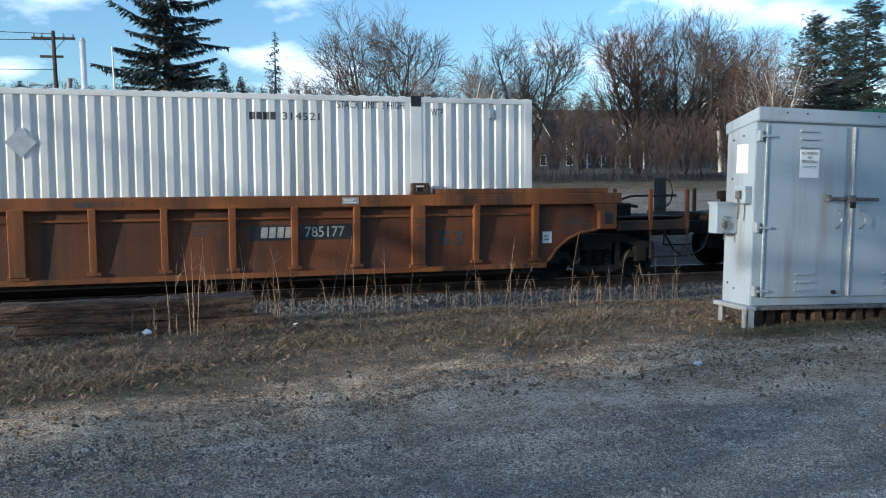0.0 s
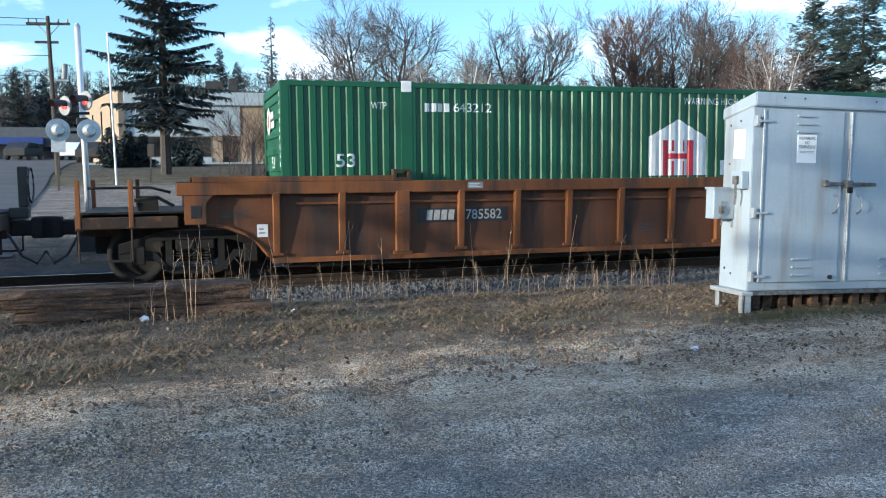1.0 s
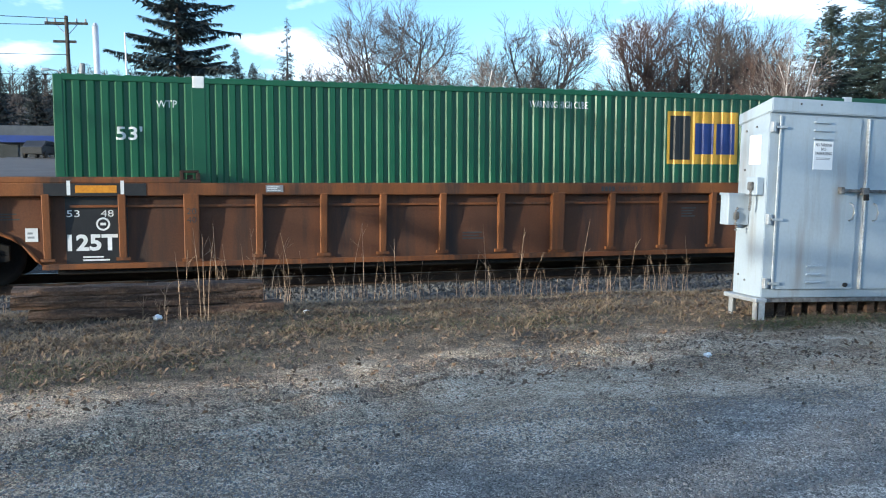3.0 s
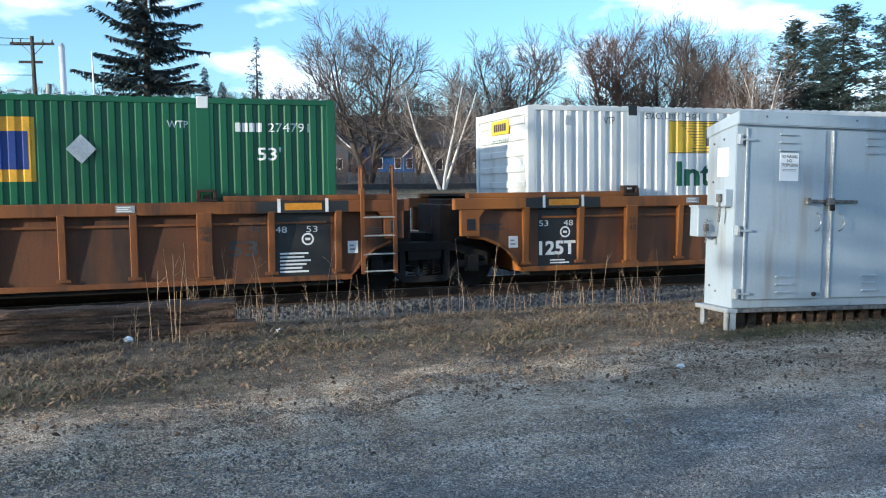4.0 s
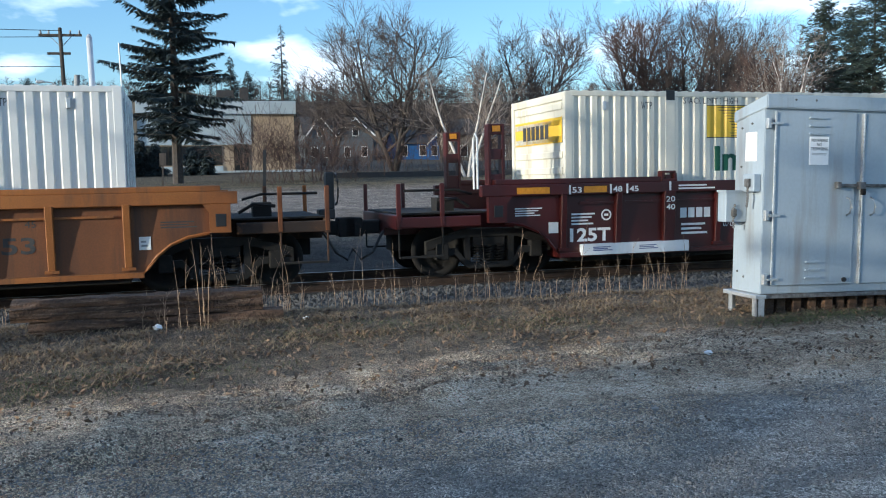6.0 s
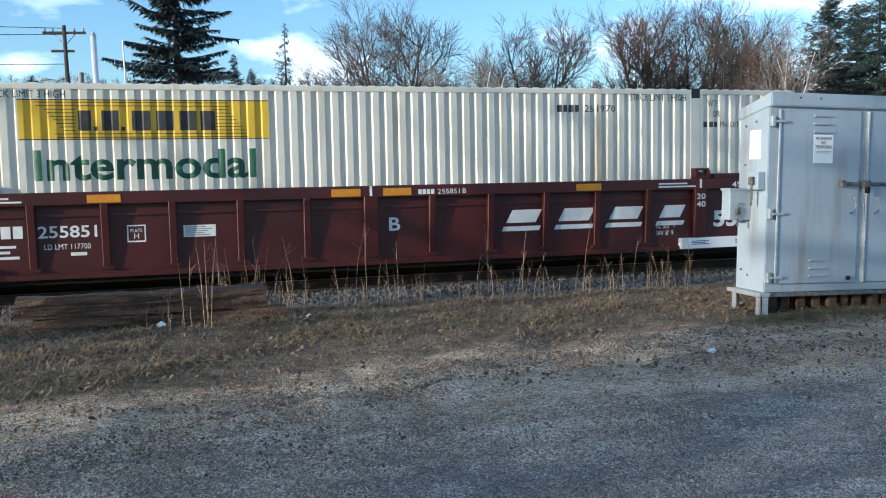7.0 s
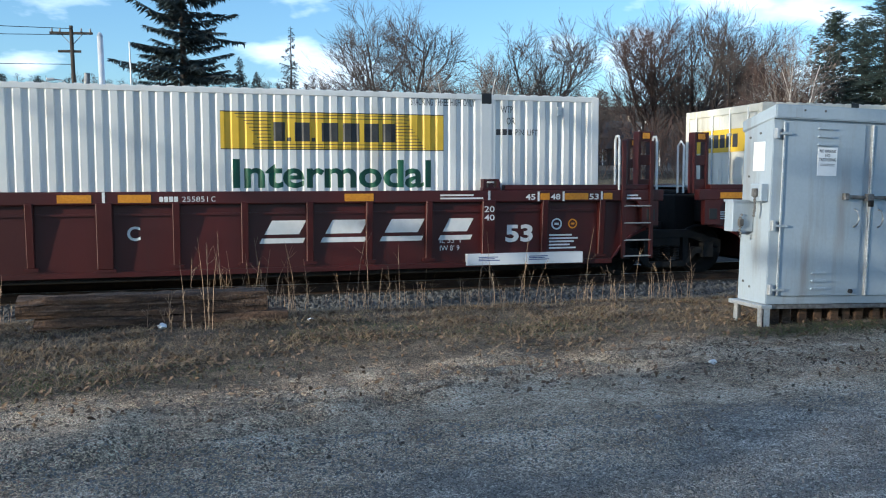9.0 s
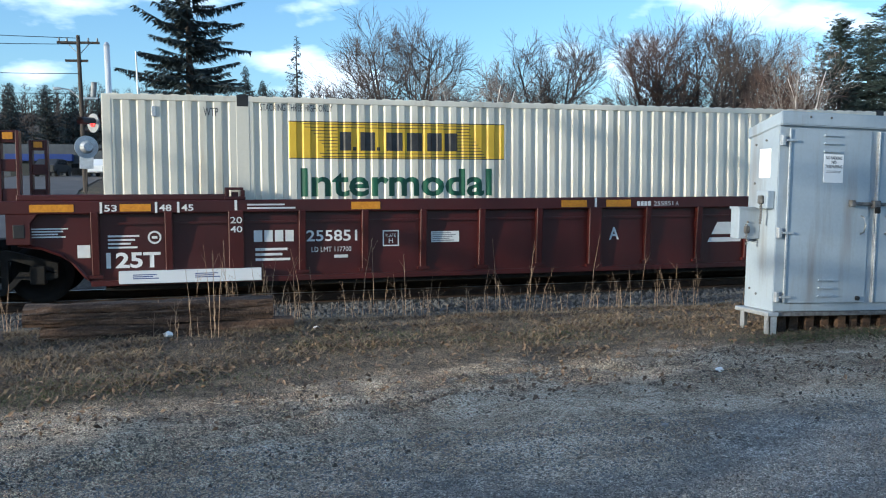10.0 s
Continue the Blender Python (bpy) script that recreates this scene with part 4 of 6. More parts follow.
end_mark(c, bm, M_REDLET, "emblem_bar", 0.004)
end_mark(c, blocks(3, -0.22, 0.18, 2.64, 2.76), M_LETTER, "lettering", 0.008)
end_mark(c, blocks(5, -0.22, 0.30, 2.48, 2.59), M_LETTER, "lettering", 0.008)
end_mark(c, written("53", -0.12, 0.26, 1.78, 1.98), M_LETTER, "lettering", 0.008)
for k in range(9):
    end_mark(c, blocks(1, 1.20, 1.27, 2.92 - k * 0.14, 3.0 - k * 0.14), M_LETTER, "lettering", -0.008)
c = container(STARTS[2], M_GREENBOX, "green corrugated shipping container with an orange-yellow name panel", M_LETTER, True)
letter(c, "WARNING HIGH CUBE", 7.55, 8.63, 2.85, 2.97, M_LETTER)
part("name_panel", painted(panel(10.20, 11.69, 1.90, 2.85), 10.20, 11.69, 0.002), M_EMPYEL, c, "orange-yellow name panel")
part("lettering", painted(blocks(1, 10.27, 10.69, 1.98, 2.77), 10.27, 10.69, 0.004), M_BLACK, c)
part("lettering", painted(blocks(2, 10.77, 11.60, 2.08, 2.64, 0.15), 10.77, 11.60, 0.004), M_BLUE, c)
diamond(c, 12.32, 2.38, 0.22)
letter(c, "WTP", 13.55, 13.86, 2.71, 2.82, M_LETTER)
letter(c, "WTP", 1.45, 1.75, 2.71, 2.82, M_LETTER)
name_blocks(c, 4, 14.57, 14.98, 2.66, 2.80, M_LETTER)
letter(c, "274791", 15.08, 15.73, 2.66, 2.80, M_LETTER)
letter(c, "53'", 14.90, 15.28, 2.21, 2.42, M_LETTER, 0.015)
letter(c, "53'", 0.86, 1.24, 2.21, 2.42, M_LETTER, 0.015)
end_mark(c, panel(-0.45, 0.45, 2.25, 2.75), M_EMPYEL, "name_panel", -0.02, "orange-yellow name panel on the doors")
end_mark(c, blocks(1, -0.38, -0.10, 2.32, 2.68), M_BLACK, "lettering", -0.024)
end_mark(c, blocks(2, -0.02, 0.40, 2.36, 2.62), M_BLUE, "lettering", -0.024)
end_mark(c, blocks(6, 0.55, 1.10, 2.30, 2.44), M_LETTER, "lettering", -0.02)
end_mark(c, written("53", -0.3, 0.05, 1.72, 1.90), M_LETTER, "lettering", -0.02)
use_wave(0.222)
c = white_box(STARTS[3], M_WHITEBOX, "white corrugated shipping container with a yellow name panel", False, None, "STACK LIMIT 3 HIGH", False, panel_x=2.82, number="303330", placard=8.06)
end_mark(c, panel(-0.47, 0.42, 2.74, 3.0), M_YELLOW, "yellow_panel", 0.008, "small yellow name panel on the end wall")
end_mark(c, blocks(6, -0.33, 0.28, 2.80, 2.94), M_DARKLETTER, "lettering", 0.004)
end_mark(c, written("Intermodal", -0.45, 0.40, 2.58, 2.68), M_GREENLET, "lettering", 0.008)
c = white_box(STARTS[4], M_CREAMBOX, "yellowed white corrugated shipping container with a yellow name panel", False, None, "STACK LIMIT 3 HIGH", True, panel_x=2.82, number="261970")
end_mark(c, panel(-1.12, 1.14, 2.29, 2.74), M_YELLOW, "yellow_panel", 0.012, "yellow name panel on the doors")
end_mark(c, blocks(6, -0.70, 0.55, 2.38, 2.64), M_DARKLETTER, "lettering", 0.008)
c = white_box(STARTS[5], M_WHITEBOX, "white corrugated shipping container with green lettering", True, None, "STACKING THREE HIGH ONLY", True, dz=-0.12, panel_x=9.71)
end_mark(c, panel(-1.12, 1.14, 2.29, 2.74), M_YELLOW, "yellow_panel", 0.012, "yellow name panel on the doors")
end_mark(c, blocks(6, -0.70, 0.55, 2.38, 2.64), M_DARKLETTER, "lettering", 0.008)
c = white_box(STARTS[6], M_CREAMBOX, "off-white corrugated shipping container with green lettering", True, None, "STACKING THREE HIGH ONLY", False, dz=-0.13, panel_x=2.78)
end_mark(c, panel(-1.12, 1.14, 2.29, 2.74), M_YELLOW, "yellow_panel", 0.012, "yellow name panel on the doors")
end_mark(c, blocks(6, -0.70, 0.55, 2.38, 2.64), M_DARKLETTER, "lettering", 0.008)


# ---- ground ----
G_Y = [-4000, 10.2, 11.2, 12.4, 13.2, 17.6, 18.4, 20, 25, 40, 45, 60, 70, 130, 200, 300, 420, 4000]
G_Z = [0.15, 0.15, 0.02, -0.16, -0.17, -0.17, -0.25, 0.15, 0.75, 1.30, 1.75, 2.5, 2.8, 4.6, 12, 30, 36, 36]


def rut(x):
    """The line of an old wheel track that bends across the lot."""
    return 5.42 + 0.50 * x if x < 2.6 else 6.72 + 0.18 * (x - 2.6)


def gh(x, y):
    """Height of the ground."""
    z = float(np.interp(y, G_Y, G_Z))
    if 3 < y < 13 and -14 < x < 20:
        z += 0.03 * noise.noise((x * 0.7, y * 0.7, 1.0)) + 0.012 * noise.noise((x * 3.1, y * 3.1, 2.0))
        r = y - rut(x)
        if abs(r - 0.2) < 1.0 and x < 4.5:
            z += 0.035 * noise.noise((x * 2.2, y * 4.0, 6.0))
            for off, deep, wide in ((0.0, 0.085, 0.09), (0.42, 0.060, 0.08), (0.20, -0.034, 0.10), (-0.20, -0.028, 0.10)):
                z -= deep * math.exp(-((r - off) / wide) ** 2) * max(0.15, min(1, 0.5 + 1.4 * noise.noise((x * 1.3, off * 9, 5))))
    elif y > 45:
        z += 0.3 * noise.noise((x * 0.05, y * 0.05, 3.0)) * min(1, (y - 45) / 40)
        if y > 150:
            z += min((y - 150) / 100, 1) * 6 * noise.noise((x * 0.006, y * 0.006, 7.0))
    return z


def steps(*spans):
    out = []
    for a, b, d in spans:
        out += list(np.arange(a, b, d))
    return out


GX = steps((-4000, -400, 600), (-400, -60, 34), (-60, -12, 4), (-12, -2.4, 0.16), (-2.4, 4.6, 0.055), (4.6, 12, 0.15), (12, 18, 0.5), (18, 60, 3), (60, 400, 17), (400, 4001, 600))
GY = steps((-4000, -200, 600), (-200, -8, 16), (-8, 2.4, 0.8), (2.4, 4.4, 0.12), (4.4, 7.9, 0.05), (7.9, 13.4, 0.13), (13.4, 20, 0.8), (20, 70, 2.5), (70, 440, 10), (440, 4001, 500))
verts = [(x, y, gh(x, y)) for y in GY for x in GX]
w = len(GX)
faces = [(j * w + i, j * w + i + 1, (j + 1) * w + i + 1, (j + 1) * w + i) for j in range(len(GY) - 1) for i in range(w - 1)]

m = bpy.data.materials.new("gravel_lot_and_dry_grass_earth")
m.use_nodes = True
n, l = m.node_tree.nodes, m.node_tree.links
b = n["Principled BSDF"]
b.inputs["Roughness"].default_value = 0.95
geo, sep = n.new("ShaderNodeNewGeometry"), n.new("ShaderNodeSeparateXYZ")
l.new(geo.outputs["Position"], sep.inputs["Vector"])


def tex(scale, detail=6.0, stretch=None, rough=0.6):
    t = n.new("ShaderNodeTexNoise")
    t.inputs["Scale"].default_value, t.inputs["Detail"].default_value, t.inputs["Roughness"].default_value = scale, detail, rough
    if stretch:
        mp = n.new("ShaderNodeMapping")
        mp.inputs["Scale"].default_value = stretch
        mp.inputs["Rotation"].default_value = (0, 0, radians(-6))
        l.new(geo.outputs["Position"], mp.inputs["Vector"])
        l.new(mp.outputs["Vector"], t.inputs["Vector"])
    else:
        l.new(geo.outputs["Position"], t.inputs["Vector"])
    return t.outputs["Fac"]


def calc(op, a, bb):
    q = n.new("ShaderNodeMath")
    q.operation = op
    for k, v in enumerate((a, bb)):
        if isinstance(v, (int, float)):
            q.inputs[k].default_value = v
        else:
            l.new(v, q.inputs[k])
    return q.outputs[0]


warp = calc("MULTIPLY", calc("SUBTRACT", tex(0.7, 9), 0.5), 2.4)
lean = calc("MULTIPLY", calc("MINIMUM", sep.outputs["X"], 4.0), -0.22)
yy = calc("DIVIDE", calc("ADD", calc("ADD", sep.outputs["Y"], warp), lean), 60.0)
zones = n.new("ShaderNodeValToRGB")
cr = zones.color_ramp
STOPS = [(3.0, (0.25, 0.245, 0.225)), (3.7, (0.26, 0.247, 0.22)), (4.2, (0.36, 0.295, 0.222)), (4.8, (0.44, 0.345, 0.245)), (6.5, (0.40, 0.31, 0.215)), (7.0, (0.135, 0.102, 0.066)), (9.2, (0.125, 0.092, 0.058)), (10.4, (0.085, 0.064, 0.048)), (11.2, (0.030, 0.029, 0.027)), (19.0, (0.03, 0.028, 0.025)), (22.0, (0.16, 0.12, 0.08)), (24.5, (0.19, 0.16, 0.135)), (38.0, (0.20, 0.17, 0.145)), (42.0, (0.10, 0.08, 0.045)), (58.0, (0.05, 0.04, 0.03))]
cr.elements[0].position, cr.elements[0].color = STOPS[0][0] / 60, (*STOPS[0][1], 1)
cr.elements[1].position, cr.elements[1].color = STOPS[-1][0] / 60, (*STOPS[-1][1], 1)
for p, c in STOPS[1:-1]:
    el = cr.elements.new(p / 60)
    el.color = (*c, 1)
l.new(yy, zones.inputs["Fac"])
speck = tex(55, 4)
streak = tex(1.6, 7, (0.22, 1.6, 1))
blotch = tex(3.2, 8)


def over(color, fac_socket, fac, mode="OVERLAY"):
    q = n.new("ShaderNodeMixRGB")
    q.blend_type = mode
    q.inputs["Fac"].default_value = fac
    l.new(color, q.inputs["Color1"])
    l.new(fac_socket, q.inputs["Color2"])
    return q.outputs["Color"]


def contrast(s, lo, hi):
    q = n.new("ShaderNodeMapRange")
    q.inputs["From Min"].default_value, q.inputs["From Max"].default_value = lo, hi
    l.new(s, q.inputs["Value"])
    return q.outputs["Result"]


def cells(scale):
    """Random grey of each stone and the distance from its middle."""
    t = n.new("ShaderNodeTexVoronoi")
    t.inputs["Scale"].default_value = scale
    l.new(geo.outputs["Position"], t.inputs["Vector"])
    one = n.new("ShaderNodeSeparateColor")
    l.new(t.outputs["Color"], one.inputs["Color"])
    return one.outputs[0], t.outputs["Distance"]


stone, stone_far = cells(85)
grit, grit_far = cells(190)
col = over(zones.outputs["Color"], stone, 0.6)
col = over(col, grit, 0.8)
col = over(col, contrast(tex(9, 8, None, 0.7), 0.28, 0.72), 0.45)
col = over(col, contrast(streak, 0.36, 0.62), 0.28)
col = over(col, contrast(blotch, 0.3, 0.7), 0.40)
col = over(col, contrast(tex(1.1, 6), 0.3, 0.7), 0.25)
l.new(col, b.inputs["Base Color"])
bp = n.new("ShaderNodeBump")
bp.inputs["Strength"].default_value, bp.inputs["Distance"].default_value = 0.9, 0.035
l.new(calc("ADD", calc("ADD", calc("MULTIPLY", speck, 0.5), calc("MULTIPLY", stone_far, -0.55)), calc("ADD", calc("ADD", tex(14, 5), calc("MULTIPLY", streak, 0.8)), calc("MULTIPLY", blotch, 1.6))), bp.inputs["Height"])
l.new(bp.outputs["Normal"], b.inputs["Normal"])
M_GROUND = m
tagged(raw("ground", verts, faces, M_GROUND, smooth=True), "gravel lot with dry grass verge and wooded hill", "ground", kind="structure")


# ---- track ----
def rail_mesh(y):
    out = [(-0.07, 0), (0.07, 0), (0.065, 0.02), (0.012, 0.04), (0.012, 0.12), (0.036, 0.135), (0.036, 0.17), (-0.036, 0.17), (-0.036, 0.135), (-0.012, 0.12), (-0.012, 0.04), (-0.065, 0.02)]
    bm = bmesh.new()
    a = [bm.verts.new((-150, y + p, z - 0.17)) for p, z in out]
    b = [bm.verts.new((220, y + p, z - 0.17)) for p, z in out]
    for k in range(len(a)):
        bm.faces.new((a[k], a[(k + 1) % len(a)], b[(k + 1) % len(a)], b[k]))
    bmesh.ops.recalc_face_normals(bm, faces=bm.faces[:])
    return bm


for y in (TRACK_Y - 0.755, TRACK_Y + 0.755):
    r = part("rail", rail_mesh(y), M_RAIL)
    r.matrix_basis = TRACK
    tagged(r, "rusty steel rail with a worn top", "rail", "rails of the track", "structure")
    part("running_surface", boxes((-150, 220, y - 0.026, y + 0.026, -0.001, 0.002)), M_TREAD, r, "bright worn rail head")
tie = boxes((-0.115, 0.115, -1.3, 1.3, -0.33, -0.172), bevel=0.012)
me = bpy.data.meshes.new("track_tie")
tie.to_mesh(me)
tie.free()
ties = new("track_ties")
tagged(ties, "dark creosoted wooden ties under the rails", "track ties", kind="structure")
for k in range(70):
    o = meshed("track_tie", me, M_TIETRACK, ties)
    o.matrix_basis = TRACK @ pose(-10 + k * 0.5, TRACK_Y + random.uniform(-0.04, 0.04), 0, 0, 0, random.uniform(-1, 1))

rng = np.random.default_rng(7)


def rubble(name, count, place, sizes, material, label, category, sink=0.3):
    """Many angular stones as one piece of stuff."""
    base = np.array([(1, 0, 0), (-1, 0, 0), (0, 1, 0), (0, -1, 0), (0, 0, 1), (0, 0, -1)], float)
    tris = np.array([(0, 2, 4), (2, 1, 4), (1, 3, 4), (3, 0, 4), (2, 0, 5), (1, 2, 5), (3, 1, 5), (0, 3, 5)])
    spots = np.array([place() for i in range(count)])
    s = sizes[0] + (sizes[1] - sizes[0]) * rng.random(count) ** 1.8
    p = base[None] * rng.uniform(0.55, 1.0, (count, 6, 1)) * np.array([1.15, 1, 0.75]) + rng.normal(0, 0.16, (count, 6, 3))
    ax, ay, az = np.linalg.qr(rng.normal(0, 1, (count, 3, 3)))[0].transpose(1, 0, 2)
    turned = p[:, :, :1] * ax[:, None] + p[:, :, 1:2] * ay[:, None] + p[:, :, 2:] * az[:, None]
    low = np.array([gh(x, y) for x, y in spots]) + s * sink
    vs = turned * s[:, None, None] + np.concatenate([spots, low[:, None]], 1)[:, None]
    fs = tris[None] + 6 * np.arange(count)[:, None, None]
    return tagged(raw(name, vs.reshape(-1, 3).tolist(), fs.reshape(-1, 3).tolist(), material), label, category, kind="stuff")


def ballast_spot():
    while True:
        x, y = rng.uniform(-5, 13), rng.uniform(10.2, 14.3)
        edge = 10.9 - 0.06 * (x - 3) + 0.35 * noise.noise((x * 0.8, 0, 9))
        if y > edge + rng.exponential(0.12) and not (x < 0.9 and y < 10.2):
            return x, y


rubble("ballast", 17000, ballast_spot, (0.022, 0.062), M_STONE, "loose grey crushed stone ballast beside the track", "ballast")
rubble("gravel", 24000, lambda: (rng.uniform(-2.0, 5.0), 3.6 + 1.7 * rng.random() ** 1.6), (0.004, 0.014), M_PEBBLE, "small grey gravel stones on the lot", "gravel", 0.1)


def clod_spot():
    """Clods gather along the wheel track and in patches before the grass."""
    while True:
        x, y = rng.uniform(-3.0, 8.0), rng.uniform(4.4, 9.0)
        near = math.exp(-((y - rut(x) - 0.2) / 0.45) ** 2) if x < 5 else 0
        if rng.random() < 0.06 + 0.8 * near + 0.8 * max(0, noise.noise((x * 0.9, y * 1.7, 12.0))):
            return x, y


rubble("dirt_clods", 8000, clod_spot, (0.004, 0.020), M_CLOD, "small brown clods on the bare dirt", "dirt", 0.1)


# ---- dry grass, weeds and leaves ----
def blades(name, count, place, heights, width, material, label, category, bend=0.5, flop=0.0):
    vs, fs = [], []
    for i in range(count):
        x, y = place()
        h = rng.uniform(*heights)
        a = rng.uniform(0, 6.28)
        d = np.array([math.cos(a), math.sin(a)])
        side = np.array([-d[1], d[0]]) * width
        z = gh(x, y) - 0.01
        k = len(vs)
        for f, wd in ((0, 1.0), (0.55, 0.8), (1.0, 0.12)):
            off = d * h * (bend * f * f + flop * f)
            up = h * f * (1 - 0.45 * min(1, bend + flop) * f)
            for s in (-1, 1):
                vs.append((x + off[0] + s * side[0] * wd, y + off[1] + s * side[1] * wd, z + up))
        fs += [(k, k + 1, k + 3, k + 2), (k + 2, k + 3, k + 5, k + 4)]
    return tagged(raw(name, vs, fs, material), label, category, kind="stuff")


def verge(x, y):
    """How thick the dry grass stands."""
    lo = 7.0 + 0.22 * min(x, 4.0) + 0.9 * noise.noise((x * 0.45, 1.0, 4.0))
    hi = 11.0 - 0.05 * (x - 3)
    if y < lo or y > hi + 0.3:
        return 0.0
    return min(1, (y - lo) / 0.8) * (0.12 + 1.1 * max(0, noise.noise((x * 1.3, y * 1.6, 8.0)) + 0.35))


def verge_spot():
    while True:
        x, y = rng.uniform(-5, 11), rng.uniform(6.6, 11.3)
        if rng.random() < verge(x, y):
            return x, y


blades("dry_grass", 34000, verge_spot, (0.03, 0.15), 0.003, M_STRAW, "matted dry straw-coloured grass on the verge", "grass", 0.9, 0.5)
GREEN = [(-0.8, 7.4, 0.7, 0.28), (-1.6, 7.0, 0.5, 0.3), (1.35, 8.9, 0.5, 0.35), (5.9, 7.75, 0.5, 0.2), (6.9, 7.7, 0.6, 0.25), (3.2, 8.6, 0.6, 0.3)]


def green_spot():
    if rng.random() < 0.25:
        return verge_spot()
    g = GREEN[int(rng.integers(len(GREEN)))]
    return g[0] + rng.normal(0, g[2]), g[1] + rng.normal(0, g[3])


blades("green_grass", 13000, green_spot, (0.02, 0.075), 0.003, M_GRASS, "thin dull green grass among straw", "grass", 0.7, 0.3)

CLUMPS = [(-2.6, 11.2), (0.45, 11.1), (0.7, 11.0), (1.8, 10.9), (2.1, 10.8), (2.4, 11.0), (3.0, 10.9), (3.25, 10.8), (3.9, 10.9), (4.1, 10.8), (5.0, 10.7), (6.0, 10.7), (1.1, 10.6), (0.3, 10.4), (-0.3, 9.62), (0.25, 10.3), (2.8, 10.4), (7.2, 10.5)]


def weed_spot():
    c = CLUMPS[int(rng.integers(len(CLUMPS)))]
    return c[0] + rng.normal(0, 0.24), c[1] + rng.normal(0, 0.15)


def weeds():
    bm = bmesh.new()
    for i in range(200):
        x, y = weed_spot()
        tall = rng.uniform(0.15, 0.50) if rng.random() < 0.74 else rng.uniform(0.5, 1.05)
        z = gh(x, y) - 0.02
        dx, dy = rng.normal(0, 0.12), rng.normal(0, 0.09)
        pts = [(x, y, z), (x + dx * tall * 0.4, y + dy * tall * 0.4, z + tall * 0.55), (x + dx * tall * 1.2, y + dy * tall, z + tall)]
        tube(bm, pts, [0.004, 0.003, 0.0015], 3, False)
        for k in range(int(rng.integers(1, 5))):
            f = rng.uniform(0.35, 0.9)
            p = Vector(pts[0]).lerp(Vector(pts[2]), f)
            q = p + Vector((rng.normal(0, 0.05), rng.normal(0, 0.04), rng.uniform(0.04, 0.14)))
            tube(bm, [p, q], [0.002, 0.001], 3, False)
    return bm


tagged(part("tall_weeds", weeds(), M_WEED), "tall dry brown weed stalks beside the ballast", "weeds", kind="stuff")

vs, fs = [], []
for i in range(17000):
    x, y = verge_spot() if rng.random() < 0.85 else (rng.uniform(-3, 8), rng.uniform(5.8, 8))
    z = gh(x, y) + rng.uniform(0.005, 0.03)
    s = rng.uniform(0.010, 0.036)
    q = np.array(Euler((rng.normal(0, 0.5), rng.normal(0, 0.5), rng.uniform(0, 6.28))).to_matrix())
    p = np.array([(-s, 0, 0), (-s * 0.3, -s * 0.5, 0.2 * s), (s, 0, 0), (-s * 0.3, s * 0.5, 0.2 * s)]) @ q.T + np.array([x, y, z])
    k = len(vs)
    vs += p.tolist()
    fs.append((k, k + 1, k + 2, k + 3))
tagged(raw("dead_leaves", vs, fs, M_LEAF), "scattered dead brown leaves in the grass", "leaves", kind="stuff")


# ---- small litter ----
def crumpled(name, x, y, s, material, label, category):
    bm = bmesh.new()
    bmesh.ops.create_icosphere(bm, subdivisions=2, radius=s)
    for v in bm.verts:
        v.co *= 0.75 + 0.5 * noise.noise(v.co * (2.2 / s) + Vector((x, y, 0)))
        v.co.z *= 0.6
    ob = part(name, bm, material)
    ob.matrix_basis = pose(x, y, gh(x, y) + s * 0.4)
    tagged(ob, label, category)


crumpled("paper_cup", -0.56, 9.55, 0.065, M_PAPER, "crushed white paper cup in the grass", "litter")
crumpled("plastic_scrap", 1.00, 9.62, 0.045, M_FASCIA, "pale crumpled plastic scrap in the weeds", "litter")
crumpled("plastic_bottle", 4.04, 6.46, 0.045, M_PAPER, "flattened white plastic bottle on dirt", "litter")
crumpled("small_stone", 2.75, 5.02, 0.03, M_PEBBLE, "small pale stone on the gravel", "stone")


# ---- old ties stacked on the verge ----
def old_tie(x0, x1, y, z, h, d, turn, label):
    bm = bmesh.new()
    nseg = 60
    outline = [(-0.5, 0.04), (-0.45, 0), (0.5, 0), (0.5, 1), (0.1, 1.0), (-0.30, 1.0), (-0.45, 0.97), (-0.5, 0.88), (-0.5, 0.66), (-0.44, 0.60), (-0.5, 0.55), (-0.5, 0.33), (-0.46, 0.28), (-0.5, 0.24)]
    rings = []
    for i in range(nseg + 1):
        x = x0 + (x1 - x0) * i / nseg
        ring = []
        for k, (dy, dz) in enumerate(outline):
            j = noise.noise((x * 1.7, dy * 7, dz * 7 + z * 9)) * 0.025 + noise.noise((x * 9.0, k * 3.7, z * 5)) * 0.012
            chip = max(0.0, noise.noise((x * 1.2, 4.0 + z * 3, 2.0)) - 0.1) * 0.10 if dz > 0.85 and dy < 0 else 0.0
            ring.append(bm.verts.new((x, dy * d + j + (chip if dy < -0.4 else 0), dz * h + (0 if dz == 0 else j) - chip)))
        rings.append(ring)
    for a, bb in zip(rings, rings[1:]):
        for k in range(len(outline)):
            bm.faces.new((a[k], bb[k], bb[(k + 1) % len(outline)], a[(k + 1) % len(outline)]))
    bm.faces.new(rings[0])
    bm.faces.new(rings[-1][::-1])
    bmesh.ops.recalc_face_normals(bm, faces=bm.faces[:])
    ob = part("old_railway_tie", bm, M_TIE)
    ob.matrix_basis = pose(0, y, z, 0, 0, turn)
    tagged(ob, label, "railway tie", "stack of old ties")


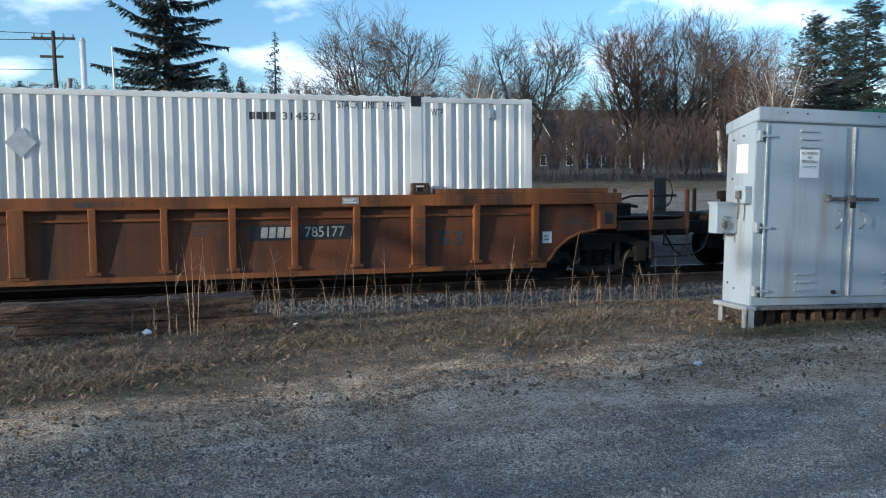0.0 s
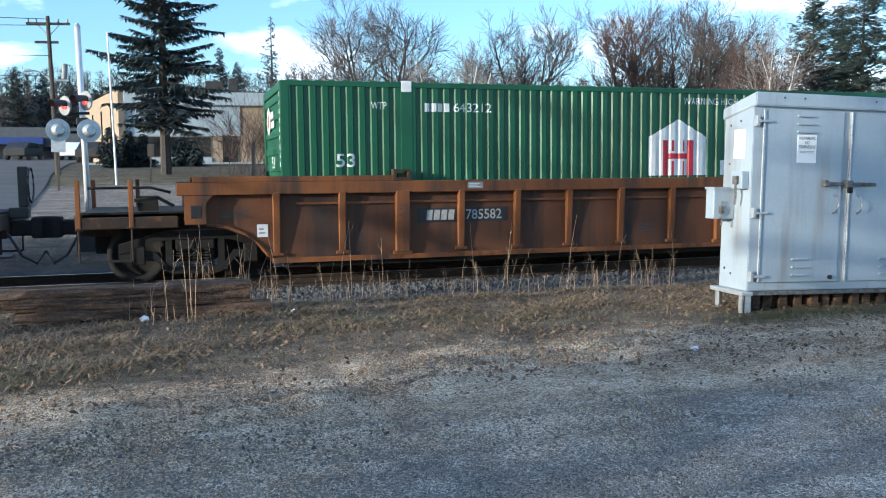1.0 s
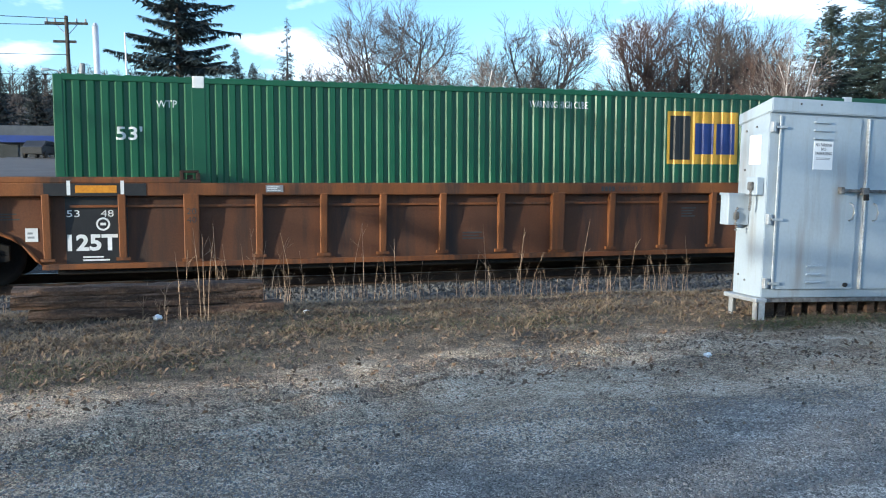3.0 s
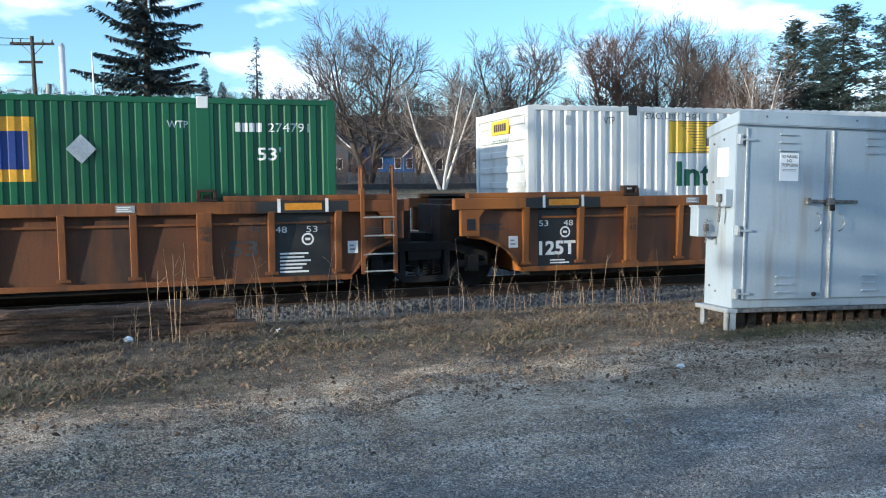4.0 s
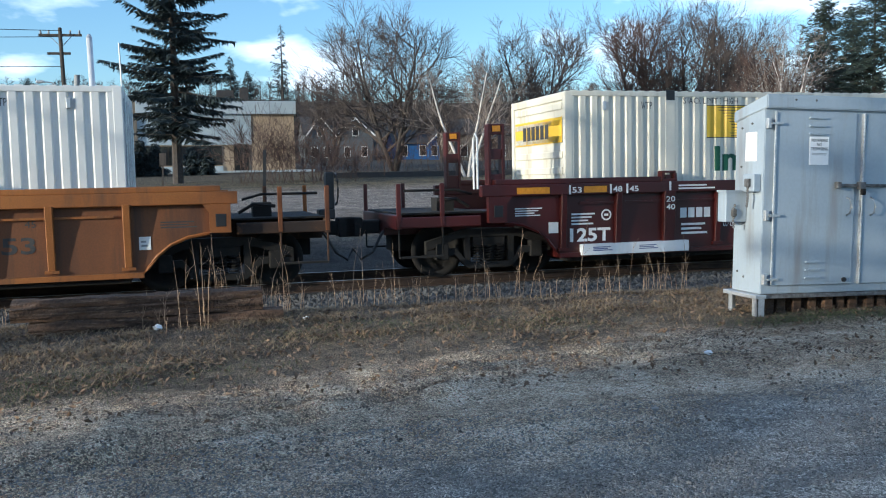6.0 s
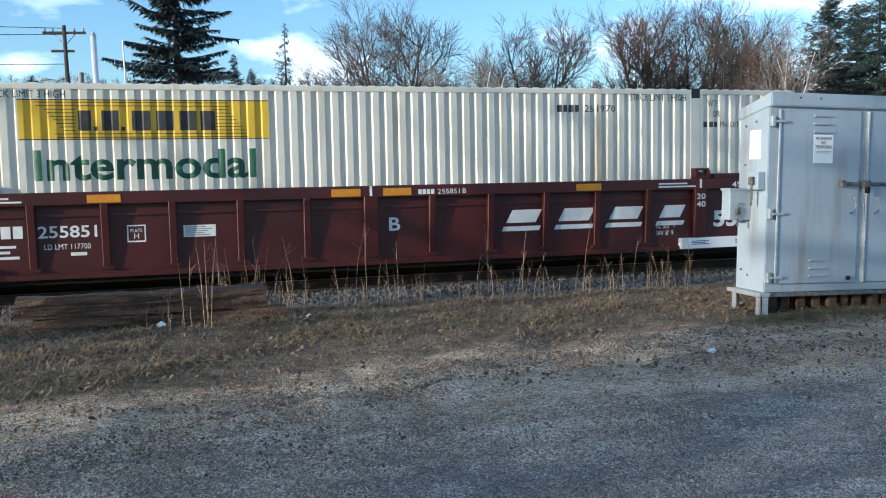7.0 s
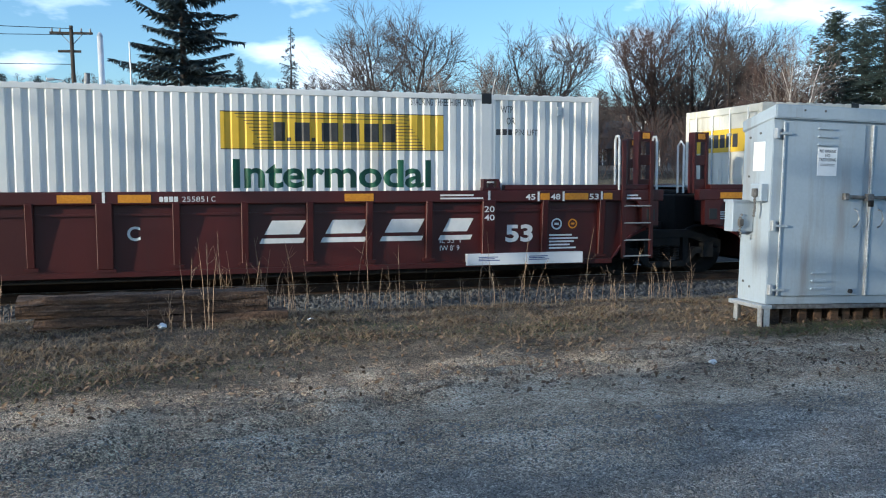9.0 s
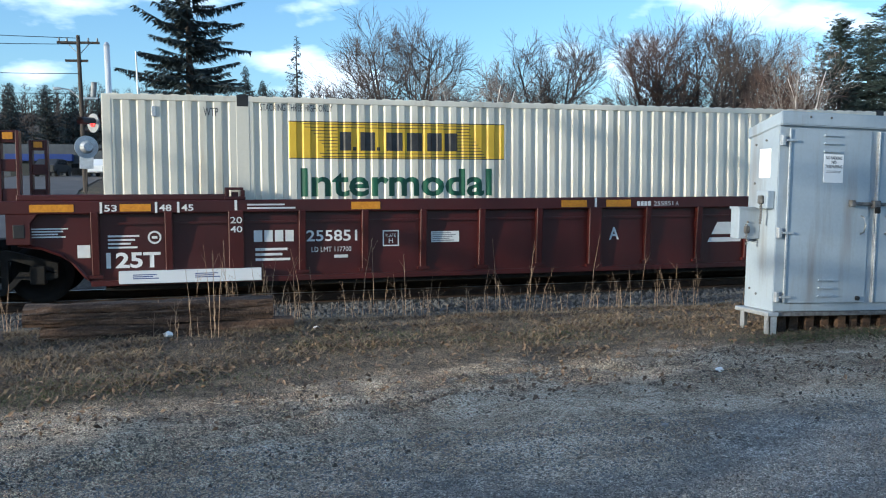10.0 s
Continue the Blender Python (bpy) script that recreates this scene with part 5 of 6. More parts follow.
LABEL_TIE = "split weathered old wooden railway tie stacked on the verge"
old_tie(-1.83, 0.76, 9.80, gh(-0.5, 9.8) - 0.10, 0.24, 0.25, 0.5, LABEL_TIE)
old_tie(-2.0, 0.54, 9.84, gh(-0.5, 9.8) + 0.145, 0.22, 0.26, 1.2, LABEL_TIE)


# ---- signal cabinet ----
def cabinet():
    e = empty("signal_cabinet", pose(5.64, 8.05, 0.15, 0, 1.5, 0))
    tagged(e, "large silver-grey steel signal cabinet on a low stand", "signal cabinet")
    W, D, B, T = 2.40, 0.52, 0.24, 2.21
    bm = bmesh.new()
    a = [bm.verts.new(p) for p in ((0, 0, B), (W, 0, B), (W, D, B), (0, D, B), (0, 0, T), (W, 0, T), (W, D, T - 0.11), (0, D, T - 0.11))]
    for f in ((0, 3, 2, 1), (4, 5, 6, 7), (0, 1, 5, 4), (1, 2, 6, 5), (2, 3, 7, 6), (3, 0, 4, 7)):
        bm.faces.new([a[i] for i in f])
    bmesh.ops.bevel(bm, geom=bm.edges[:], offset=0.008, segments=2, affect="EDGES")
    part("body", bm, M_CASE, e)
    bm = bmesh.new()
    a = [bm.verts.new(p) for p in ((-0.015, -0.05, T + 0.0), (W + 0.015, -0.05, T), (W + 0.015, D + 0.03, T - 0.12), (-0.015, D + 0.03, T - 0.12), (-0.015, -0.05, T + 0.145), (W + 0.015, -0.05, T + 0.145), (W + 0.015, D + 0.03, T + 0.0), (-0.015, D + 0.03, T + 0.0))]
    for f in ((0, 3, 2, 1), (4, 5, 6, 7), (0, 1, 5, 4), (1, 2, 6, 5), (2, 3, 7, 6), (3, 0, 4, 7)):
        bm.faces.new([a[i] for i in f])
    bmesh.ops.bevel(bm, geom=bm.edges[:], offset=0.010, segments=2, affect="EDGES")
    part("roof", bm, M_CASE, e, "shallow sloping roof cap")
    for x in (0.33, 0.58, 1.5, 1.9):
        part("bolt", tube(bmesh.new(), [(x, -0.056, T + 0.09), (x, -0.046, T + 0.09)], 0.012, 8), M_CASEDIRT, e)
    for x0, x1, hx in ((0.11, 1.12, 0.11), (1.24, 2.28, 2.28)):
        d = part("door", boxes((x0, x1, -0.026, -0.002, B + 0.09, T - 0.03), bevel=0.006), M_CASE, e, "wide flat steel door")
        side = 1 if hx == x0 else -1
        part("edge_strip", boxes((hx - 0.012, hx + 0.012, -0.040, -0.026, B + 0.10, T - 0.04), bevel=0.004), M_GALV, d, "bright hinge strip")
        for z in (B + 0.16, 1.08, T - 0.16):
            bm = boxes((hx - 0.085 * side - 0.02, hx - 0.085 * side + 0.02, -0.05, 0.0, z - 0.055, z + 0.055), bevel=0.006)
            lo, hi = sorted((hx - 0.06 * side, hx + 0.07 * side))
            box(bm, lo, hi, -0.055, -0.03, z - 0.012, z + 0.012)
            part("hinge", bm, M_GALV, d, "heavy steel hinge")
        for base in (1.94, 0.40):
            for k in range(3):
                z = base + k * 0.085
                bm = bmesh.new()
                cx = (x0 + x1) / 2
                prism(bm, [(cx - 0.10, z), (cx + 0.10, z), (cx + 0.09, z + 0.018), (cx - 0.09, z + 0.018)], -0.05, -0.024)
                part("louver", bm, M_CASE, d)
    part("centre_strip", boxes((1.205, 1.225, -0.042, -0.002, B + 0.09, T - 0.03), bevel=0.004), M_GALV, e, "bright centre strip")
    bm = boxes((0.86, 1.55, -0.062, -0.03, 1.385, 1.42), bevel=0.006)
    box(bm, 0.86, 0.91, -0.085, -0.03, 1.37, 1.44, bevel=0.006)
    box(bm, 1.14, 1.22, -0.09, -0.03, 1.36, 1.44, bevel=0.006)
    part("locking_bar", bm, M_CASEDIRT, e, "dark locking bar across both doors")
    part("padlock", boxes((1.15, 1.21, -0.105, -0.075, 1.30, 1.37), bevel=0.01), M_STEEL, e, "hanging steel padlock")
    for x in (1.03, 1.34):
        part("handle", tube(bmesh.new(), [(x, -0.026, 1.27), (x, -0.075, 1.25), (x + 0.01, -0.085, 1.17), (x, -0.075, 1.10), (x, -0.026, 1.08)], 0.011, 8), M_GALV, e, "bright curved door handle", True)
    part("knob", tube(bmesh.new(), [(1.02, -0.026, B + 0.14), (1.02, -0.05, B + 0.14)], 0.025, 10), M_BLACK, e)
    s = part("notice", boxes((0.53, 0.77, -0.031, -0.0262, 1.62, 1.92)), M_PAPER, e, "white no-parking notice sheet")
    for t, z, x0, x1 in (("NO PARKING", 1.865, 0.55, 0.75), ("NO", 1.82, 0.62, 0.68), ("TRESPASSING", 1.775, 0.545, 0.755)):
        part("lettering", onto(written(t, x0, x1, z, z + 0.033, 0.01), -0.0325), M_DARKLETTER, s)
    bars2 = bmesh.new()
    for z in (1.74, 1.725):
        bars2.faces.new([bars2.verts.new(p) for p in ((0.56, -0.0325, z), (0.74, -0.0325, z), (0.74, -0.0325, z + 0.006), (0.56, -0.0325, z + 0.006))])
    part("fine_print", bars2, M_GREY, s)
    # things on the end wall
    part("sheet", boxes((-0.006, -0.001, 0.13, 0.33, 1.66, 1.97)), M_PAPER, e, "blank white sheet on the end wall")
    bm = boxes((-0.09, -0.002, 0.04, 0.24, 1.33, 1.52), bevel=0.012)
    part("lock_box", bm, M_CASE, e, "small grey lock box")
    for k in range(9):
        z = 1.40 - 0.028 * k
        bm = bmesh.new()
        bmesh.ops.create_icosphere(bm, subdivisions=1, radius=0.017)
        o = part("chain_link", bm, M_CASEDIRT, e)
        o.matrix_basis = pose(-0.10, 0.13 + 0.006 * math.sin(k), z)
    part("padlock", boxes((-0.125, -0.09, 0.09, 0.17, 1.38, 1.47), bevel=0.012), M_CASEDIRT, e, "dirty padlock")
    part("power_box", boxes((-0.26, -0.002, 0.28, 0.44, 1.00, 1.33), bevel=0.010), M_CASE, e, "grey power box on the end wall")
    part("power_box_lip", boxes((-0.27, 0.0, 0.27, 0.45, 1.32, 1.345)), M_CASE, e)
    part("padlock", boxes((-0.20, -0.14, 0.245, 0.28, 1.06, 1.14), bevel=0.012), M_CASEDIRT, e, "dirty padlock")
    for k in range(8):
        bm = bmesh.new()
        bmesh.ops.create_icosphere(bm, subdivisions=1, radius=0.016)
        o = part("chain_link", bm, M_CASEDIRT, e)
        o.matrix_basis = pose(-0.17 + 0.01 * math.cos(k * 2), 0.265, 1.18 - 0.033 * k)
    for y, z in ((0.40, 2.02), (0.22, 2.06), (0.42, 0.45), (0.3, 0.4), (0.40, 1.60)):
        part("bolt", tube(bmesh.new(), [(-0.012, y, z), (0.0, y, z)], 0.012, 8), M_CASEDIRT, e)
    # stand
    part("stand_leg", boxes((-0.045, 0.045, -0.02, 0.012, -0.06, B - 0.05), (-0.045, -0.03, -0.02, 0.07, -0.06, B - 0.05)), M_GALV, e)
    part("stand_leg", boxes((-0.045, 0.04, 0.50, 0.515, -0.06, B - 0.05), (-0.045, -0.03, 0.44, 0.515, -0.06, B - 0.05)), M_GALV, e)
    part("stand_rail", boxes((-0.075, 0.06, -0.03, D + 0.06, B - 0.05, B - 0.005), bevel=0.008), M_GALV, e)
    part("stand_rail", boxes((0.06, W, -0.01, 0.06, B - 0.05, B - 0.005), bevel=0.006), M_CASEDIRT, e)
    for k in range(12):
        x = 0.13 + k * 0.185 + random.uniform(-0.02, 0.02)
        part("support_block", boxes((x, x + 0.105, 0.10 + random.uniform(-0.02, 0.02), 0.24, -0.06, B - 0.05), bevel=0.01), M_TIE, e, "short dark wooden support block")
    return e


cabinet()


# ---- trees ----
class Wood:
    """Gathers tapered limbs as plain tubes."""

    def __init__(self):
        self.v, self.f = [], []

    def limb(self, pts, r0, r1, sides):
        k0 = len(self.v)
        m = len(pts)
        for i, p in enumerate(pts):
            d = (pts[min(i + 1, m - 1)] - pts[max(i - 1, 0)]).normalized()
            u = d.orthogonal().normalized()
            q = d.cross(u)
            r = r0 + (r1 - r0) * i / (m - 1)
            for s in range(sides):
                a = 6.2832 * s / sides
                self.v.append(tuple(p + (u * math.cos(a) + q * math.sin(a)) * r))
        for i in range(m - 1):
            for s in range(sides):
                a, b = k0 + i * sides + s, k0 + i * sides + (s + 1) % sides
                self.f.append((a, b, b + sides, a + sides))


def grow(wood, rnd, p, d, length, r, level, last, up, thin, kids):
    n = 4 if level < 2 else 3
    pts = [p]
    q = d.copy()
    for i in range(n):
        q = (q + Vector((rnd.gauss(0, 0.075), rnd.gauss(0, 0.075), rnd.gauss(0.02, 0.06) + up))).normalized()
        pts.append(pts[-1] + q * (length / n))
    r1 = r * (0.55 if level < last else 0.3)
    wood.limb(pts, r, max(r1, thin * 0.5), 7 if level == 0 else 4 if level < 3 else 3)
    if level >= last:
        return
    count = kids[min(level, len(kids) - 1)]
    for k in range(count):
        f = 0.28 + 0.72 * (k + rnd.random()) / count if level else 0.35 + 0.65 * (k + rnd.random()) / count
        i = min(int(f * n), n - 1)
        base = pts[i].lerp(pts[i + 1], f * n - i)
        axis = (pts[i + 1] - pts[i]).normalized()
        a = rnd.uniform(0, 6.2832)
        side = axis.orthogonal().normalized()
        side.rotate(Matrix.Rotation(a, 3, axis))
        spread = rnd.uniform(0.38, 0.78)
        nd = (axis * (1 - spread * 0.45) + side * spread).normalized()
        grow(wood, rnd, base, nd, length * rnd.uniform(0.50, 0.80), max(r * rnd.uniform(0.4, 0.58), thin), level + 1, last, up, thin, kids)


def bare_tree(x, y, h, spread, seed, twig, bark, label, stems=1, last=4, kids=(6, 5, 5, 5), lean=(0, 0), thin=0.008, up=0.05, trunk_r=None):
    rnd = random.Random(seed)
    e = empty("bare_tree", pose(x, y, gh(x, y) - 0.1))
    tagged(e, label, "tree", "bare trees beyond the track")
    trunk, crown = Wood(), Wood()
    for s in range(stems):
        a = 6.2832 * s / stems + rnd.random()
        out = (0.30 if stems > 1 else 0.03) * spread
        d = Vector((math.cos(a) * out + lean[0], math.sin(a) * out + lean[1], 1)).normalized()
        r = trunk_r or h * 0.022 / (1 if stems == 1 else 1.4)
        pts = [Vector((0.1 * math.cos(a) * (stems > 1), 0.1 * math.sin(a) * (stems > 1), 0))]
        q = d.copy()
        seg = 7
        for i in range(seg):
            q = (q + Vector((rnd.gauss(0, 0.06), rnd.gauss(0, 0.06), 0.03))).normalized()
            pts.append(pts[-1] + q * (h * 0.80 / seg))
        trunk.limb(pts, r, r * 0.22, 8)
        nk = kids[0] * 2
        for k in range(nk):
            f = 0.16 + 0.82 * (k + rnd.random()) / nk
            i = min(int(f * seg), seg - 1)
            base = pts[i].lerp(pts[i + 1], f * seg - i)
            b = rnd.uniform(0, 6.2832)
            nd = Vector((math.cos(b) * spread, math.sin(b) * spread, rnd.uniform(0.45, 1.1))).normalized()
            grow(crown, rnd, base, nd, h * rnd.uniform(0.26, 0.40) * (1.08 - 0.62 * f), r * (0.62 - 0.45 * f), 1, last, up, thin, kids)
    raw("trunk", trunk.v, trunk.f, bark, e, smooth=True)
    raw("crown", crown.v, crown.f, twig, e, "leafless twigs")
    return e


def spruce(x, y, h, width, seed, material, label, gap=0.0, start=0.12, dens=1.0, droop=0.35, layered=0.0, group="evergreen trees beyond the track"):
    """A trunk with whorls of limbs that carry many small needle sprays."""
    rnd = random.Random(seed)
    e = empty("evergreen_tree", pose(x, y, gh(x, y) - 0.1))
    tagged(e, label, "tree", group)
    wood = Wood()
    wood.limb([Vector((0, 0, 0)), Vector((0.02, 0, h * 0.5)), Vector((0, 0.03, h))], h * 0.017, 0.015, 8)
    v, f = [], []
    z = h * start
    while z < h * 0.99:
        t = (z / h - start) / (1 - start)
        reach = width * (1 - t) ** 0.85 * (0.75 + 0.25 * min(1, t * 6)) * (0.80 + 0.34 * math.sin(z * 6.9 / max(1, h * 0.075)) * layered) + 0.12
        for k in range(1):
            if rnd.random() < gap:
                continue
            a = rnd.uniform(0, 6.2832)
            L = reach * rnd.uniform(0.45, 1.0) * (0.86 + 0.3 * noise.noise((math.cos(a) * 1.5, math.sin(a) * 1.5, z * 0.7 + seed)))
            d = Vector((math.cos(a), math.sin(a), 0))
            rise = rnd.uniform(-0.28, 0.16) + 0.5 * t
            pts = [Vector((0, 0, z)), Vector((0, 0, z)) + d * L * 0.5 + Vector((0, 0, rise * L * 0.5 - droop * L * 0.12)), Vector((0, 0, z)) + d * L + Vector((0, 0, rise * L - droop * L * 0.30 + 0.06 * L))]
            wood.limb(pts, 0.012 * L + 0.008, 0.004, 3)
            side = Vector((-d.y, d.x, 0))
            n = max(5, int(L * 30 * dens))
            for j in range(n):
                u = 0.12 + 0.88 * (j + rnd.random()) / n
                p = pts[0].lerp(pts[1], u * 2) if u < 0.5 else pts[1].lerp(pts[2], u * 2 - 1)
                sl = (0.15 + 0.24 * L * (1 - u) * 0.5 + 0.12 * rnd.random()) * rnd.choice((-1, 1))
                tip = p + side * sl + d * abs(sl) * 0.55 + Vector((0, 0, -abs(sl) * rnd.uniform(0.1, 1.6) * droop * 2))
                wv = (tip - p).cross(Vector((rnd.gauss(0, 0.5), rnd.gauss(0, 0.5), 1))).normalized() * rnd.uniform(0.025, 0.055)
                m = p.lerp(tip, 0.45)
                i0 = len(v)
                v += [tuple(p), tuple(m + wv), tuple(tip), tuple(m - wv)]
                f.append((i0, i0 + 1, i0 + 2, i0 + 3))
        z += (h * 0.016 + 0.10 * rnd.random()) / 6
    raw("trunk", wood.v, wood.f, M_BARK, e)
    raw("crown", v, f, material, e, "drooping needle sprays")
    return e


def pine(x, y, h, width, seed, label):
    """A white pine: bare lower trunk, flat plumes of needles on level limbs."""
    rnd = random.Random(seed)
    e = empty("evergreen_tree", pose(x, y, gh(x, y) - 0.1))
    tagged(e, label, "tree", "evergreen trees beyond the track")
    wood = Wood()
    wood.limb([Vector((0, 0, 0)), Vector((0.1, 0.1, h * 0.5)), Vector((0, 0, h))], h * 0.018, 0.03, 8)
    v, f = [], []
    z = h * 0.16
    while z < h * 0.98:
        t = z / h
        reach = width * min(1.0, 1.25 - t) * rnd.uniform(0.6, 1.0)
        for k in range(5):
            a = rnd.uniform(0, 6.2832)
            L = reach * rnd.uniform(0.4, 1.2)
            d = Vector((math.cos(a), math.sin(a), rnd.uniform(-0.05, 0.35)))
            p0 = Vector((0, 0, z))
            p1 = p0 + d * L
            wood.limb([p0, p0.lerp(p1, 0.5) + Vector((0, 0, 0.1)), p1], 0.02 * L, 0.008, 4)
            for c in range(int(7 + L * 7)):
                u = rnd.uniform(0.3, 1.0)
                q = p0.lerp(p1, u) + Vector((rnd.gauss(0, 0.36), rnd.gauss(0, 0.36), rnd.gauss(0.10, 0.18)))
                for j in range(15):
                    w = Vector((rnd.gauss(0, 1), rnd.gauss(0, 1), rnd.gauss(0.4, 0.5))).normalized() * rnd.uniform(0.2, 0.42)
                    s = w.orthogonal().normalized() * 0.03
                    i0 = len(v)
                    v += [tuple(q - s), tuple(q + s), tuple(q + w)]
                    f.append((i0, i0 + 1, i0 + 2))
        z += h * 0.028
    raw("trunk", wood.v, wood.f, M_BARK, e)
    raw("crown", v, f, M_PINE, e, "plumes of green needles")
    return e


def at(px_slope, y):
    return px_slope * y


BARE = "leafless grey deciduous tree beyond the railway track"
bare_tree(at(0.212, 56), 56, 10.9, 1.2, 3, M_TWIG, M_BARK, "wide leafless multi-stemmed tree beyond the track", stems=4, last=4, kids=(5, 5, 5, 4), thin=0.012)
bare_tree(at(0.385, 58), 58, 10.6, 1.1, 5, M_TWIG, M_BARK, BARE, stems=3, last=4, kids=(5, 5, 5, 4), thin=0.012)
bare_tree(at(0.325, 80), 80, 10.5, 0.6, 8, M_TWIG, M_BARK, BARE, stems=2, last=4, kids=(5, 5, 4, 4), thin=0.015)
bare_tree(at(0.535, 62), 62, 12.2, 0.85, 11, M_REDTWIG, M_BARK, "leafless reddish-brown tree beyond the track", stems=3, last=4, kids=(6, 5, 5, 4), thin=0.012)
bare_tree(at(0.60, 60), 60, 12.4, 0.9, 13, M_TWIG, M_BARK, BARE, stems=3, last=4, kids=(6, 5, 5, 4), thin=0.012)
bare_tree(at(0.67, 64), 64, 12.2, 0.75, 17, M_REDTWIG, M_BARK, "leafless reddish-brown tree beyond the track", stems=2, last=4, kids=(6, 5, 5, 4), thin=0.012)
bare_tree(at(0.655, 75), 75, 14.0, 0.5, 19, M_BIRCHTWIG, M_BIRCH, "pale leafless birch above other trees", stems=2, last=4, kids=(4, 4, 4, 3), thin=0.010)
bare_tree(at(0.715, 50), 50, 8.0, 0.7, 23, M_REDTWIG, M_BARK, "leafless reddish-brown tree beyond the track", stems=3, last=4, kids=(5, 5, 5, 4), thin=0.010)
bare_tree(at(0.725, 47), 47, 9.5, 0.5, 29, M_BIRCHTWIG, M_BIRCH, "leaning white-barked birch without leaves", stems=3, last=4, kids=(3, 4, 4, 3), lean=(0.22, 0), thin=0.008, trunk_r=0.09)
bare_tree(at(0.300, 46), 46, 7.2, 1.1, 31, M_BIRCHTWIG, M_BIRCH, "forked white-barked birch without leaves", stems=3, last=4, kids=(3, 4, 4, 3), thin=0.008, trunk_r=0.10)
bare_tree(at(0.455, 90), 90, 8.5, 0.8, 37, M_TWIG, M_BARK, BARE, stems=2, last=4, kids=(5, 5, 4, 4), thin=0.016)
bare_tree(at(0.14, 85), 85, 9.0, 0.9, 41, M_TWIG, M_BARK, BARE, stems=3, last=4, kids=(5, 5, 4, 4), thin=0.016)
bare_tree(at(0.27, 95), 95, 9.5, 0.8, 43, M_TWIG, M_BARK, BARE, stems=2, last=4, kids=(5, 5, 4, 4), thin=0.016)
spruce(at(-0.030, 45), 45, 15.4, 5.5, 51, M_NEEDLE, "tall dark spruce with drooping boughs before a building", start=0.16, dens=2.0, droop=0.33, gap=0.10, layered=0.4)
spruce(at(0.086, 82), 82, 13.0, 3.6, 53, M_NEEDLE, "slender sparse spruce beyond the building", gap=0.55, dens=0.7)
spruce(at(0.030, 95), 95, 11.6, 4.2, 57, M_NEEDLE, "dark distant spruce above a roof", gap=0.15)
spruce(at(0.048, 110), 110, 11.5, 4.6, 59, M_NEEDLE, "dark distant spruce above a roof", gap=0.15)
for sx, sy, hh, ww, sd in ((-0.21, 98, 11, 3.0, 91), (-0.175, 105, 11.5, 3.2, 92), (-0.15, 100, 10.5, 3.0, 93), (-0.125, 104, 10, 2.8, 94), (-0.24, 95, 11, 3.0, 95), (-0.10, 112, 9.5, 2.6, 96)):
    spruce(at(sx, sy), sy, hh * 0.86, ww * 1.6, sd, M_NEEDLE, "dark evergreen far down the road", dens=0.7)
for sx, sy, hh, ww in ((-0.086, 53, 2.4, 1.3), (-0.068, 54, 2.2, 1.3), (-0.052, 54, 2.0, 1.2), (-0.015, 54, 1.8, 1.1), (0.001, 54, 1.8, 1.1)):
    spruce(at(sx, sy), sy, hh, ww, int(sy + hh * 10), M_NEEDLE, "low dark evergreen shrub before the building", start=0.03, dens=1.2, group="evergreen shrubs by the building")
PINE = "tall white pine with green needle plumes"
pine(at(0.795, 64), 64, 13.2, 4.4, 61, PINE)
pine(at(0.875, 62), 62, 14.4, 5.2, 67, PINE)
pine(at(0.965, 60), 60, 13.6, 5.4, 71, PINE)
pine(at(0.84, 74), 74, 15.0, 4.6, 73, PINE)


def shrubs(name, spots, label, material):
    wood = Wood()
    rnd = random.Random(5)
    for x, y, h, w, count in spots:
        for k in range(count):
            px, py = x + rnd.gauss(0, w), y + rnd.gauss(0, 0.8)
            p = Vector((px, py, gh(px, py)))
            d = Vector((rnd.gauss(0, 0.28), rnd.gauss(0, 0.28), 1)).normalized()
            grow(wood, rnd, p, d, h * rnd.uniform(0.5, 0.9), 0.016, 2, 4, 0.03, 0.009, (4, 4, 4, 4))
    return tagged(raw(name, wood.v, wood.f, material), label, "shrubs", kind="stuff")


shrubs("bare_shrubs", [(2.4, 44, 2.8, 0.6, 26), (3.9, 44.4, 2.6, 0.7, 26), (5.4, 44, 2.2, 0.7, 22), (7.4, 45, 1.3, 0.8, 12), (15.5, 50, 2.6, 1.3, 20), (18.0, 48, 3.0, 1.4, 26), (22.5, 50, 3.2, 1.8, 30), (26, 48, 3.0, 2.0, 30), (31, 50, 3.5, 2.5, 40), (36, 50, 3.5, 2.5, 40), (12, 55, 1.8, 3.0, 40), (9, 53, 1.6, 2.0, 26), (20, 56, 2.0, 3.0, 40), (28, 56, 2.2, 3.0, 40), (36, 57, 2.4, 3.0, 40), (44, 56, 3.0, 3.5, 50)], "tangled bare reddish-brown shrubs beyond the track", M_REDTWIG)


